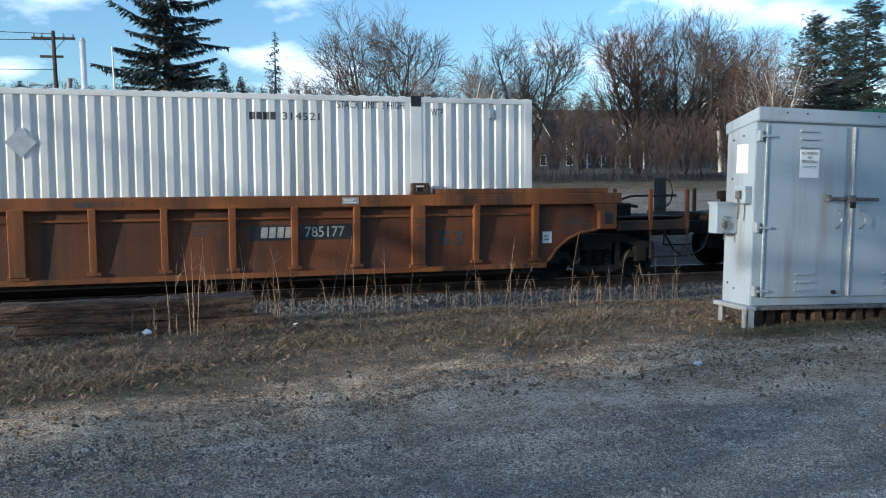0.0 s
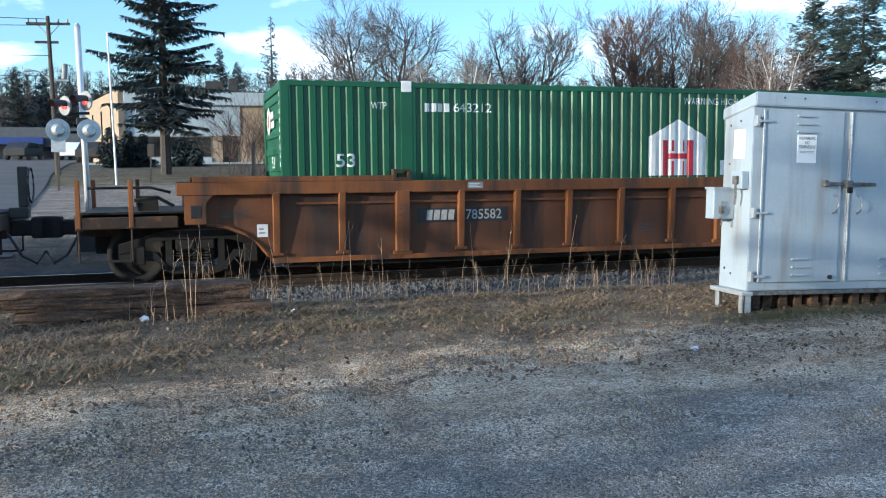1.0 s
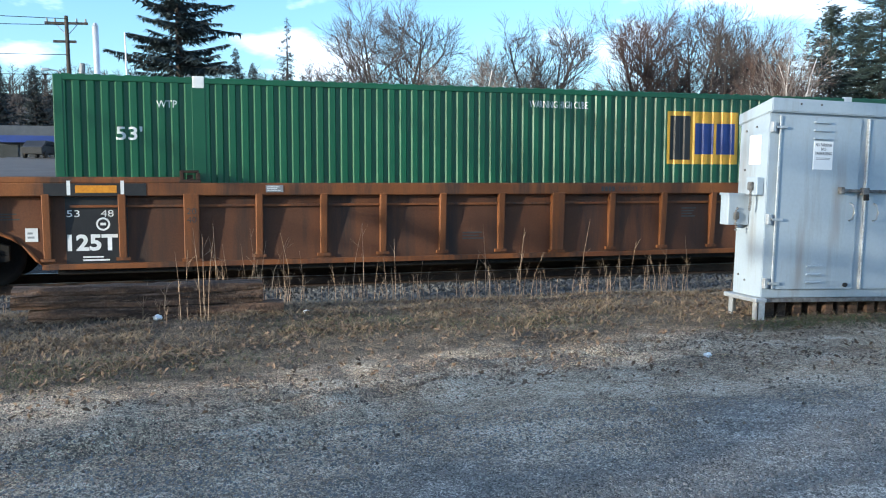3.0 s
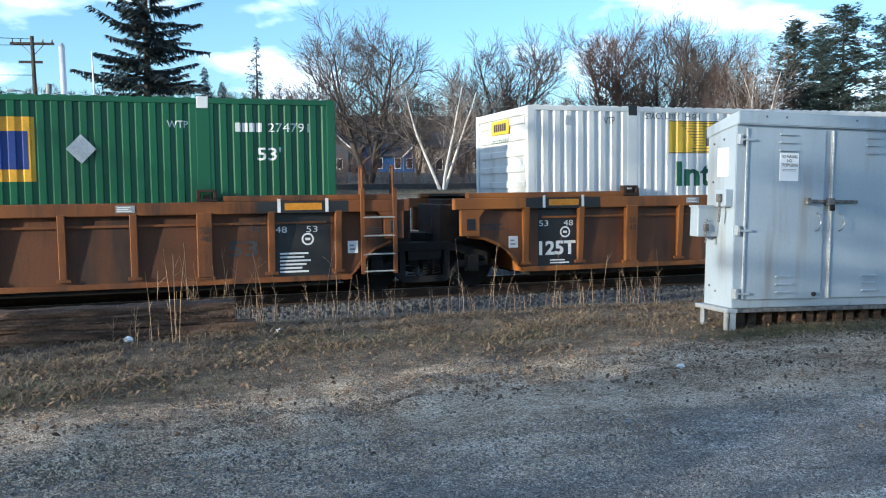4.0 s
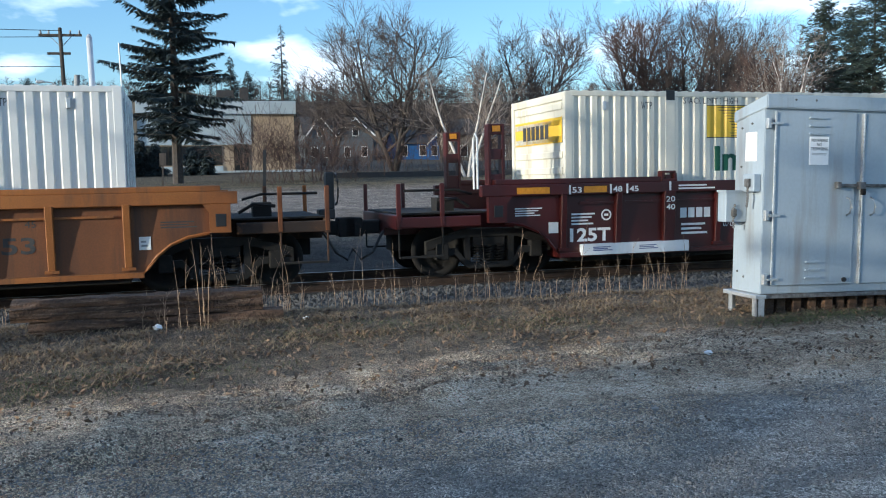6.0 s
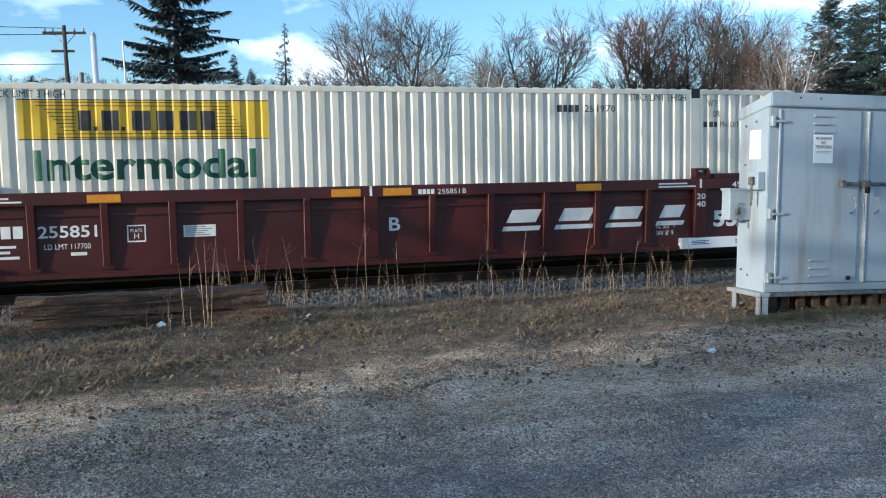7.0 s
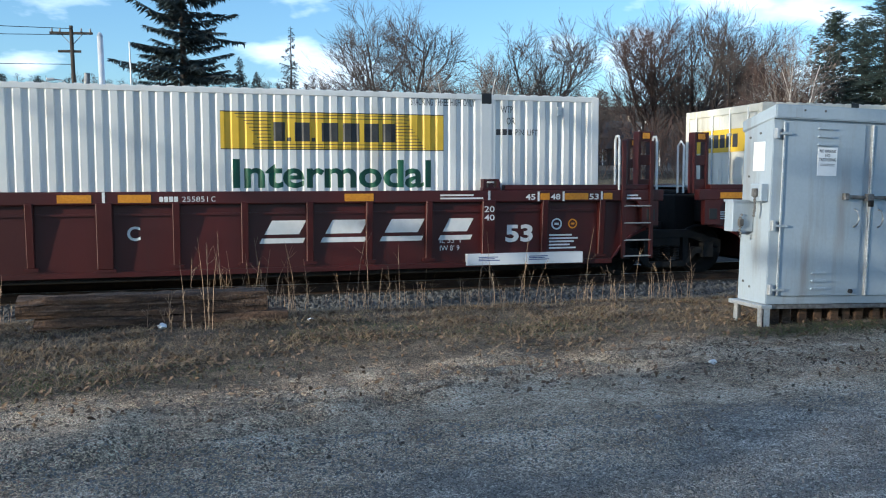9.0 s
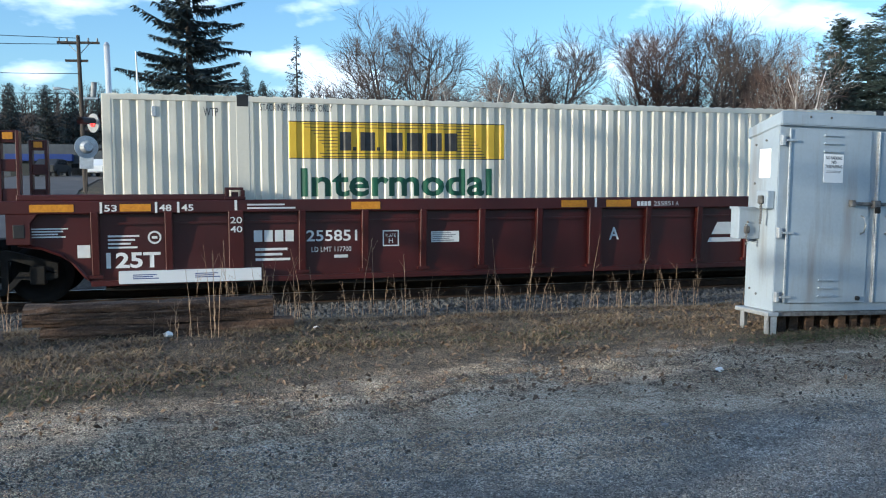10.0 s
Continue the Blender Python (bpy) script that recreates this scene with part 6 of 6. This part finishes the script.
def far_woods():
    wood = Wood()
    rnd = random.Random(9)
    for i in range(1500):
        y = rnd.uniform(135, 330)
        x = y * rnd.uniform(-0.42, 1.10)
        h = rnd.uniform(5, 9)
        z = gh(x, y)
        p = Vector((x, y, z))
        wood.limb([p, p + Vector((rnd.gauss(0, 0.5), 0, h))], 0.16, 0.05, 3)
        for k in range(13):
            f = rnd.uniform(0.3, 1.0)
            b = p + Vector((0, 0, h * f))
            L = h * rnd.uniform(0.15, 0.34)
            d = Vector((rnd.gauss(0, 1), rnd.gauss(0, 1), rnd.uniform(0.4, 1.6))).normalized()
            wood.limb([b, b + d * L], 0.07, 0.03, 3)
            for j in range(3):
                q = b + d * L * rnd.uniform(0.3, 0.9)
                e = Vector((rnd.gauss(0, 1), rnd.gauss(0, 1), rnd.uniform(0.2, 1.6))).normalized()
                wood.limb([q, q + e * L * 0.6], 0.045, 0.02, 3)
    return wood


fw = far_woods()
tagged(raw("far_woods", fw.v, fw.f, M_FARTREE), "distant leafless woods on a hillside", "woods", kind="stuff")


def far_evergreens():
    v, f = [], []
    rnd = random.Random(21)
    for i in range(170):
        y = rnd.uniform(140, 300)
        x = y * rnd.uniform(-0.35, 1.05)
        h = rnd.uniform(6, 10)
        z = gh(x, y)
        for k in range(60):
            t = rnd.random()
            r = h * 0.2 * (1 - t) + 0.2
            a = rnd.uniform(0, 6.28)
            c = Vector((x, y, z + h * (0.1 + 0.9 * t)))
            o = Vector((math.cos(a), math.sin(a), -0.25)) * r
            s = Vector((-math.sin(a), math.cos(a), 0)) * r * 0.35
            i0 = len(v)
            v += [tuple(c), tuple(c + o * 0.7 + s), tuple(c + o), tuple(c + o * 0.7 - s)]
            f.append((i0, i0 + 1, i0 + 2, i0 + 3))
    return v, f


fv, ff = far_evergreens()
tagged(raw("far_evergreens", fv, ff, M_NEEDLE), "distant dark evergreens on a hillside", "woods", kind="stuff")


# ---- buildings beyond the track ----
def windowed(name, parent, x0, x1, y, z0, z1, material=None):
    """A window set into a wall that faces the track."""
    wdw = part(name, boxes((x0 - 0.06, x1 + 0.06, y - 0.05, y - 0.003, z0 - 0.08, z0), (x0 - 0.06, x1 + 0.06, y - 0.05, y - 0.003, z1, z1 + 0.08), (x0 - 0.06, x0, y - 0.05, y - 0.003, z0, z1), (x1, x1 + 0.06, y - 0.05, y - 0.003, z0, z1)), material or M_TRIM, parent)
    part("pane", boxes((x0, x1, y - 0.02, y - 0.004, z0, z1)), M_GLASS, wdw, "dark reflecting pane")
    return wdw


def office():
    e = empty("office_building", pose(0, 0, 0))
    tagged(e, "low tan flat-roofed commercial building with white fascia", "building")
    y, z0 = 60.0, 2.4
    X0, X1, T = -4.55, 5.85, 7.15
    part("wall", boxes((X0, X1, y, y + 14, z0, T - 0.9)), M_TANWALL, e, "tan stucco walls")
    part("fascia", boxes((X0 + 0.3, X1 + 0.12, y - 0.30, y + 14, T - 0.9, T - 0.05), bevel=0.03), M_BAND, e, "white metal fascia band")
    sw = part("side_wall", boxes((-0.12, 0.3, -0.32, 15, z0, T + 0.05), bevel=0.02), M_TANWALL, e, "sunlit tan end wall")
    sw.matrix_basis = pose(X0, y, 0, 0, 0, 14.0)
    part("roof", boxes((X0, X1, y, y + 14, T - 0.05, T + 0.03)), M_ROOF, e, "flat dark roof")
    part("roof_unit", boxes((0.9, 2.1, y + 4, y + 5.4, T + 0.03, T + 1.1), bevel=0.03), M_ROOF, e, "dark rooftop unit")
    part("roof_unit", boxes((2.5, 3.1, y + 4, y + 5.0, T + 0.03, T + 1.3), bevel=0.03), M_ROOF, e, "dark rooftop unit")
    part("wall_panel", boxes((-4.2, 3.0, y - 0.06, y - 0.003, 4.25, T - 0.9)), M_BAND, e, "pale recessed wall panel")
    for x0, x1 in ((-4.0, -2.4), (-2.3, -0.7), (-0.6, 1.0)):
        windowed("window", e, x0, x1, y, 3.0, 4.1, M_STEEL)
    part("sill_band", boxes((-4.2, 1.1, y - 0.08, y - 0.004, 2.45, 2.85)), M_BAND, e, "pale band under the windows")
    d = part("door", boxes((1.9, 2.7, y - 0.05, y - 0.003, z0 + 0.1, 4.2)), M_GLASS, e, "dark glass entrance door")
    part("door_frame", boxes((1.82, 1.9, y - 0.07, y - 0.003, z0 + 0.1, 4.28), (2.7, 2.78, y - 0.07, y - 0.003, z0 + 0.1, 4.28), (1.9, 2.7, y - 0.07, y - 0.003, 4.2, 4.28)), M_STEEL, d)
    part("slab", boxes((X0 - 2, X1 + 1, y - 2.6, y, z0 - 0.5, z0 + 0.10)), M_BAND, e, "pale concrete walk")
    for y2 in (62, 66, 70):
        part("slit_window", boxes((-0.135, -0.115, y2 - 60, y2 - 59.4, 3.6, 6.2)), M_GLASS, sw, "narrow dark slit window")


office()


def house(x, y, w, d, eave, ridge, wall, label, front_gables, base=None, porch=False):
    z0 = gh(x, y) - 0.3 if base is None else base
    e = empty("house", pose(x, y, z0))
    tagged(e, label, "house", "houses beyond the track")
    part("wall", boxes((-w / 2, w / 2, 0, d, 0, eave)), wall, e)
    bm = bmesh.new()
    prism(bm, [(-d / 2 - 0.4, eave - 0.15), (0, ridge), (d / 2 + 0.4, eave - 0.15), (d / 2 + 0.4, eave - 0.02), (0, ridge + 0.16), (-d / 2 - 0.4, eave - 0.02)], -w / 2 - 0.3, w / 2 + 0.3)
    bmesh.ops.recalc_face_normals(bm, faces=bm.faces[:])
    r = part("roof", bm, M_ROOF, e, "dark shingled roof")
    r.matrix_basis = pose(0, d / 2, 0, 0, 0, 90)
    for s in (-1, 1):
        bm = bmesh.new()
        bm.faces.new([bm.verts.new(p) for p in ((s * w / 2, 0, eave), (s * w / 2, d, eave), (s * w / 2, d / 2, ridge))])
        part("gable", bm, wall, e)
    for gx, gw, gt in front_gables:
        g = part("front_gable", prism(bmesh.new(), [(gx - gw / 2, 0.02), (gx + gw / 2, 0.02), (gx + gw / 2, eave), (gx, gt), (gx - gw / 2, eave)], -0.6, d / 2), wall, e)
        for s in (-1, 1):
            a, b = Vector((gx, 0, gt + 0.14)), Vector((gx + s * (gw / 2 + 0.35), 0, eave - 0.16))
            n2 = Vector((-(b - a).z, 0, (b - a).x)).normalized() * 0.14 * (1 if s < 0 else -1)
            bm = prism(bmesh.new(), [(a.x, a.z), (b.x, b.z), (b.x + n2.x, b.z + n2.z), (a.x + n2.x, a.z + n2.z)], -0.9, d / 2)
            bmesh.ops.recalc_face_normals(bm, faces=bm.faces[:])
            part("gable_roof", bm, M_ROOF, e)
            bm = prism(bmesh.new(), [(a.x, a.z - 0.05), (b.x, b.z - 0.05), (b.x, b.z - 0.32), (a.x, a.z - 0.36)], -0.95, -0.9)
            bmesh.ops.recalc_face_normals(bm, faces=bm.faces[:])
            part("barge_board", bm, M_TRIM, e, "white barge board")
        windowed("window", e, gx - 0.42, gx + 0.42, -0.6, eave - 0.3, eave + 0.95)
        windowed("window", e, gx - gw / 4 - 0.4, gx - gw / 4 + 0.4, -0.6, 0.9, 2.3)
        windowed("window", e, gx + gw / 4 - 0.4, gx + gw / 4 + 0.4, -0.6, 0.9, 2.3)
    k = int(w // 2.4)
    for i in range(k):
        xx = -w / 2 + (i + 0.5) * w / k
        if all(abs(xx - gx) > gw / 2 + 0.5 for gx, gw, gt in front_gables):
            windowed("window", e, xx - 0.45, xx + 0.45, 0, 0.9, 2.4)
            if eave > 4.4:
                windowed("window", e, xx - 0.45, xx + 0.45, 0, 3.3, 4.5)
    if porch:
        part("porch_roof", boxes((-w / 2, w / 2, -2.2, 0.0, 2.6, 2.8)), M_ROOF, e)
        for i in range(5):
            xx = -w / 2 + 0.2 + i * (w - 0.4) / 4
            part("porch_post", boxes((xx - 0.08, xx + 0.08, -2.1, -1.94, 0, 2.6)), M_TRIM, e)
    part("chimney", boxes((w / 4, w / 4 + 0.6, d / 2 - 0.3, d / 2 + 0.3, ridge - 0.8, ridge + 1.0)), M_BEIGE, e)
    return e


house(19.4, 130, 10.5, 9, 4.3, 7.0, M_SIDING, "grey gabled house with white trim among trees", [(-3.0, 3.6, 6.9), (2.2, 5.2, 6.6)])
house(32.2, 131, 8.6, 7, 2.8, 4.8, M_BLUEHOUSE, "bright blue clapboard house among trees", [(2.6, 3.6, 4.6)])
house(37.8, 118, 8.5, 8, 4.0, 6.2, M_BEIGE, "beige clapboard house behind birches", [])
house(50.0, 120, 9.0, 8, 4.6, 8.0, M_SIDING, "grey house with a white-trimmed gable", [(-2.4, 4.0, 8.2)])
house(62.0, 125, 10.0, 8, 4.4, 7.2, M_SIDING, "dim grey porch house behind trees", [(3.0, 4.0, 7.0)], porch=True)
house(90.0, 122, 10.0, 8, 4.4, 6.8, M_BEIGE, "pale house behind bare trees", [])


def low_wall():
    e = part("retaining_wall", boxes((6.5, 17.0, 47.0, 47.4, 1.3, 2.15), bevel=0.03), M_ROOF)
    tagged(e, "low dark retaining wall along the grass", "wall", kind="structure")


low_wall()


# ---- poles, wires and the level crossing signal ----
def utility_pole(x, y, top, label):
    e = empty("utility_pole", pose(x, y, gh(x, y) - 0.2, 0, -1.0, 0))
    tagged(e, label, "utility pole")
    h = top - gh(x, y) + 0.2
    part("pole", tube(bmesh.new(), [(0, 0, 0), (0, 0, h)], [0.12, 0.085], 10), M_POLE, e)
    part("crossarm", boxes((-0.95, 0.95, -0.05, 0.05, h - 0.40, h - 0.29), bevel=0.01), M_POLE, e, "wooden crossarm")
    for dx in (-0.85, -0.5, 0.45, 0.85):
        part("insulator", tube(bmesh.new(), [(dx, 0, h - 0.28), (dx, 0, h - 0.12)], [0.05, 0.035], 8), M_GREY, e)
    part("brace", tube(bmesh.new(), [(-0.5, 0.06, h - 0.36), (0, 0.1, h - 0.9)], 0.02, 5), M_GALV, e)
    part("brace", tube(bmesh.new(), [(0.5, 0.06, h - 0.36), (0, 0.1, h - 0.9)], 0.02, 5), M_GALV, e)
    part("crossarm", boxes((-0.62, 0.4, -0.05, 0.05, h - 1.25, h - 1.14)), M_POLE, e)
    part("lamp_arm", tube(bmesh.new(), [(0, 0, h - 3.0), (-0.5, 0, h - 2.55), (-0.9, 0, h - 2.5)], 0.03, 6), M_GALV, e, "curved street lamp arm")
    part("lamp_head", boxes((-1.2, -0.85, -0.1, 0.1, h - 2.56, h - 2.44), bevel=0.03), M_GALV, e, "grey street lamp head")
    part("transformer", tube(bmesh.new(), [(0.55, 0, h - 2.9), (0.62, 0, h - 2.2)], [0.13, 0.13], 12), M_GREY, e, "small grey equipment can")
    part("bracket", boxes((0.1, 0.75, -0.04, 0.04, h - 3.0, h - 2.92)), M_GALV, e)


utility_pole(at(-0.139, 45), 45, 9.15, "weathered wooden utility pole with crossarm and street lamp")
e = empty("steel_pole", pose(at(-0.081, 40), 40, 1.0, 0, -1.2, 0))
tagged(e, "thin pale flagpole before the tan building", "pole")
part("pole", tube(bmesh.new(), [(0, 0, 0), (0, 0, 6.75)], [0.06, 0.03], 8), M_GALV, e)

bm = bmesh.new()
for z, sag, y1 in ((9.0, 0.5, 44.9), (8.75, 0.7, 45.1), (7.35, 0.5, 45.0), (6.4, 0.35, 45.0)):
    a, b = Vector((-6.3, y1, z)), Vector((-32, 30, z - 0.6))
    pts = [a.lerp(b, k / 10) - Vector((0, 0, sag * 4 * (k / 10) * (1 - k / 10))) for k in range(11)]
    tube(bm, pts, 0.018, 4, False)
tagged(part("overhead_wires", bm, M_BLACK), "dark overhead wires from a utility pole", "wires", kind="stuff")

def crossing_signal():
    x, y = -2.20, 20.0
    z = gh(x, y)
    e = empty("crossing_signal", pose(x, y, z - 0.1, 0, -0.9, 0))
    tagged(e, "level crossing signal mast with lit red flashing lamps", "crossing signal")
    part("mast", tube(bmesh.new(), [(0, 0, 0), (0, 0, 4.75)], 0.062, 12), M_ALU, e, "white aluminium mast", True)
    part("mast_cap", tube(bmesh.new(), [(0, 0, 4.75), (0, 0, 4.83)], [0.07, 0.03], 12), M_GALV, e)
    part("base", boxes((-0.25, 0.25, -0.25, 0.25, -0.1, 0.55), bevel=0.03), M_BLACK, e, "dark gate mechanism base")
    for lx, lz, lit in ((-0.31, 3.10, True), (0.10, 3.20, True), (-0.46, 2.60, False), (0.14, 2.58, False)):
        t = part("background_plate", tube(bmesh.new(), [(0, 0, 0), (0, 0.03, 0)], 0.20 if lit else 0.24, 22), M_GREY if lit else M_GALV, e, "round grey backing plate" if lit else "back of a round lamp plate")
        t.matrix_basis = pose(lx, -0.26, lz, 0, 0, -48 if lit else 20)
        if lit:
            part("lens", tube(bmesh.new(), [(0, -0.02, 0), (0, -0.002, 0)], 0.085, 18), M_REDLAMP, t, "lit red lens")
            hood = tube(bmesh.new(), [(0, -0.30, 0.0), (0, -0.002, 0.0)], [0.115, 0.115], 20, False)
            bmesh.ops.delete(hood, geom=[f for f in hood.faces if f.calc_center_median().z < -0.03], context="FACES")
            part("hood", hood, M_BLACK, t, "black lamp hood")
        else:
            part("housing", tube(bmesh.new(), [(0, -0.16, 0), (0, -0.001, 0)], [0.09, 0.14], 14), M_GALV, t)
    part("lamp_arm", tube(bmesh.new(), [(-0.50, -0.12, 2.95), (0.15, -0.12, 2.95)], 0.03, 8), M_BLACK, e)
    part("lamp_arm", tube(bmesh.new(), [(-0.54, -0.12, 2.56), (0.25, -0.12, 2.56)], 0.03, 8), M_BLACK, e)
    part("junction_box", boxes((-0.12, 0.12, -0.16, 0.0, 2.70, 2.86), bevel=0.02), M_BLACK, e)


crossing_signal()


def sign_post(x, y, h, label, material, w, hh):
    e = empty("sign_post", pose(x, y, gh(x, y) - 0.05, 0, 2.0, 0))
    tagged(e, label, "sign post")
    part("post", boxes((-0.03, 0.03, -0.03, 0.03, 0, h)), M_POLE, e)
    part("sign", boxes((-w / 2, w / 2, -0.05, -0.032, h - hh, h), bevel=0.004), material, e)


sign_post(-1.9, 41, 1.75, "small brown sign on a leaning post", M_POLE, 0.28, 0.55)
sign_post(2.35, 38, 1.9, "slim dark post sign by the lot", M_BLACK, 0.14, 1.6)
sign_post(-5.0, 36, 2.1, "pale sign by the road", M_GALV, 0.5, 0.6)


# parked cars and a road beyond the crossing
def parked_car(x, y, turn, paint, label):
    e = empty("parked_car", pose(x, y, gh(x, y), 0, 0, turn))
    tagged(e, label, "car")
    bm = bmesh.new()
    prism(bm, [(-2.1, 0.35), (2.1, 0.35), (2.15, 0.75), (1.3, 0.95), (0.75, 1.42), (-0.9, 1.45), (-1.7, 0.98), (-2.1, 0.9)], -0.85, 0.85)
    bmesh.ops.recalc_face_normals(bm, faces=bm.faces[:])
    bmesh.ops.bevel(bm, geom=bm.edges[:], offset=0.06, segments=2, affect="EDGES")
    part("body", bm, paint, e, smooth=False)
    bm = bmesh.new()
    prism(bm, [(-1.45, 1.0), (1.1, 1.0), (0.68, 1.36), (-0.86, 1.39)], -0.862, 0.862)
    bmesh.ops.recalc_face_normals(bm, faces=bm.faces[:])
    part("side_glass", bm, M_GLASS, e)
    for wx in (-1.3, 1.3):
        for wy in (-0.8, 0.8):
            part("wheel", tube(bmesh.new(), [(wx, wy - 0.1, 0.33), (wx, wy + 0.1, 0.33)], 0.33, 16), M_BLACK, e)


parked_car(-9.4, 78, 82, M_FASCIA, "white car parked far beyond the crossing")
parked_car(-13.5, 79, 80, M_BLACK, "black car parked far beyond the crossing")
parked_car(-6.6, 66, 80, M_BLACK, "dark car parked beside the tan building")

b = boxes((-18.5, -8.2, 84.0, 92.0, 2.4, 6.0), bevel=0.05)
shop = part("shop_building", b, M_SIDING)
tagged(shop, "low dim shop building far down the road", "building")
part("awning", boxes((-18.0, -12.6, 82.9, 84.0, 4.5, 5.1)), M_BLUE, shop, "dark blue awning")
for x in (-17, -14.5, -12, -10):
    part("window", boxes((x - 0.8, x + 0.8, 83.95, 83.997, 3.0, 4.3)), M_GLASS, shop)

bm = bmesh.new()
for i in range(24):
    y0, y1 = 19.5 + i * 2.6, 19.5 + (i + 1) * 2.6
    def edge(y):
        return np.interp(y, [19, 30, 45, 85], [-3.6, -4.9, -6.6, -9.3]), np.interp(y, [19, 30, 45, 85], [-10.5, -11.5, -13, -17])
    a, b2 = edge(y0), edge(y1)
    bm.faces.new([bm.verts.new(p) for p in ((a[1], y0, gh(a[1], y0) + 0.03), (a[0], y0, gh(a[0], y0) + 0.03), (b2[0], y1, gh(b2[0], y1) + 0.03), (b2[1], y1, gh(b2[1], y1) + 0.03))])
bmesh.ops.remove_doubles(bm, verts=bm.verts[:], dist=0.001)
M_ASPHALT = mat("worn_asphalt", (0.075, 0.075, 0.08), (0.055, 0.055, 0.06), 0.9, scale=0.8, bump=0.2)
tagged(part("road", bm, M_ASPHALT), "worn grey asphalt road beyond the crossing", "road", kind="structure")

# ---- behind the camera: unseen wall and trees, added to shade the lot and train ----
bm = boxes((-18, -15, -34, -4.6, -0.2, 10.5), bevel=0.05)
tagged(part("wall_behind", bm, M_BRICKMASS), "plain grey building behind the gravel lot", "building", kind="structure")
for x, y, h, ww, sd in ((-17.2, -3.4, 13, 2.6, 101), (-19.4, -2.2, 12, 2.6, 102), (-18.2, -0.6, 11, 2.4, 103)):
    spruce(x, y, h, ww, sd, M_NEEDLE, "dark spruce beside the gravel lot", start=0.1, dens=0.8, group="spruces beside the lot")
bare_tree(-19.0, 3.6, 13.0, 0.8, 83, M_TWIG, M_BARK, "leafless tree beside the gravel lot", stems=2, last=3, kids=(5, 5, 4), thin=0.02)


def motions():
    for ob, start in RUNNERS:
        walk(ob, run(start))
    for ob, x in ROLLERS:
        walk(ob, [(k / 30, pose(x, 0, WHEEL_R) @ Matrix.Rotation(-float(np.interp(k / 30, RUN_T, RUN_D)) / WHEEL_R, 4, "Y")) for k in range(301)])


motions()
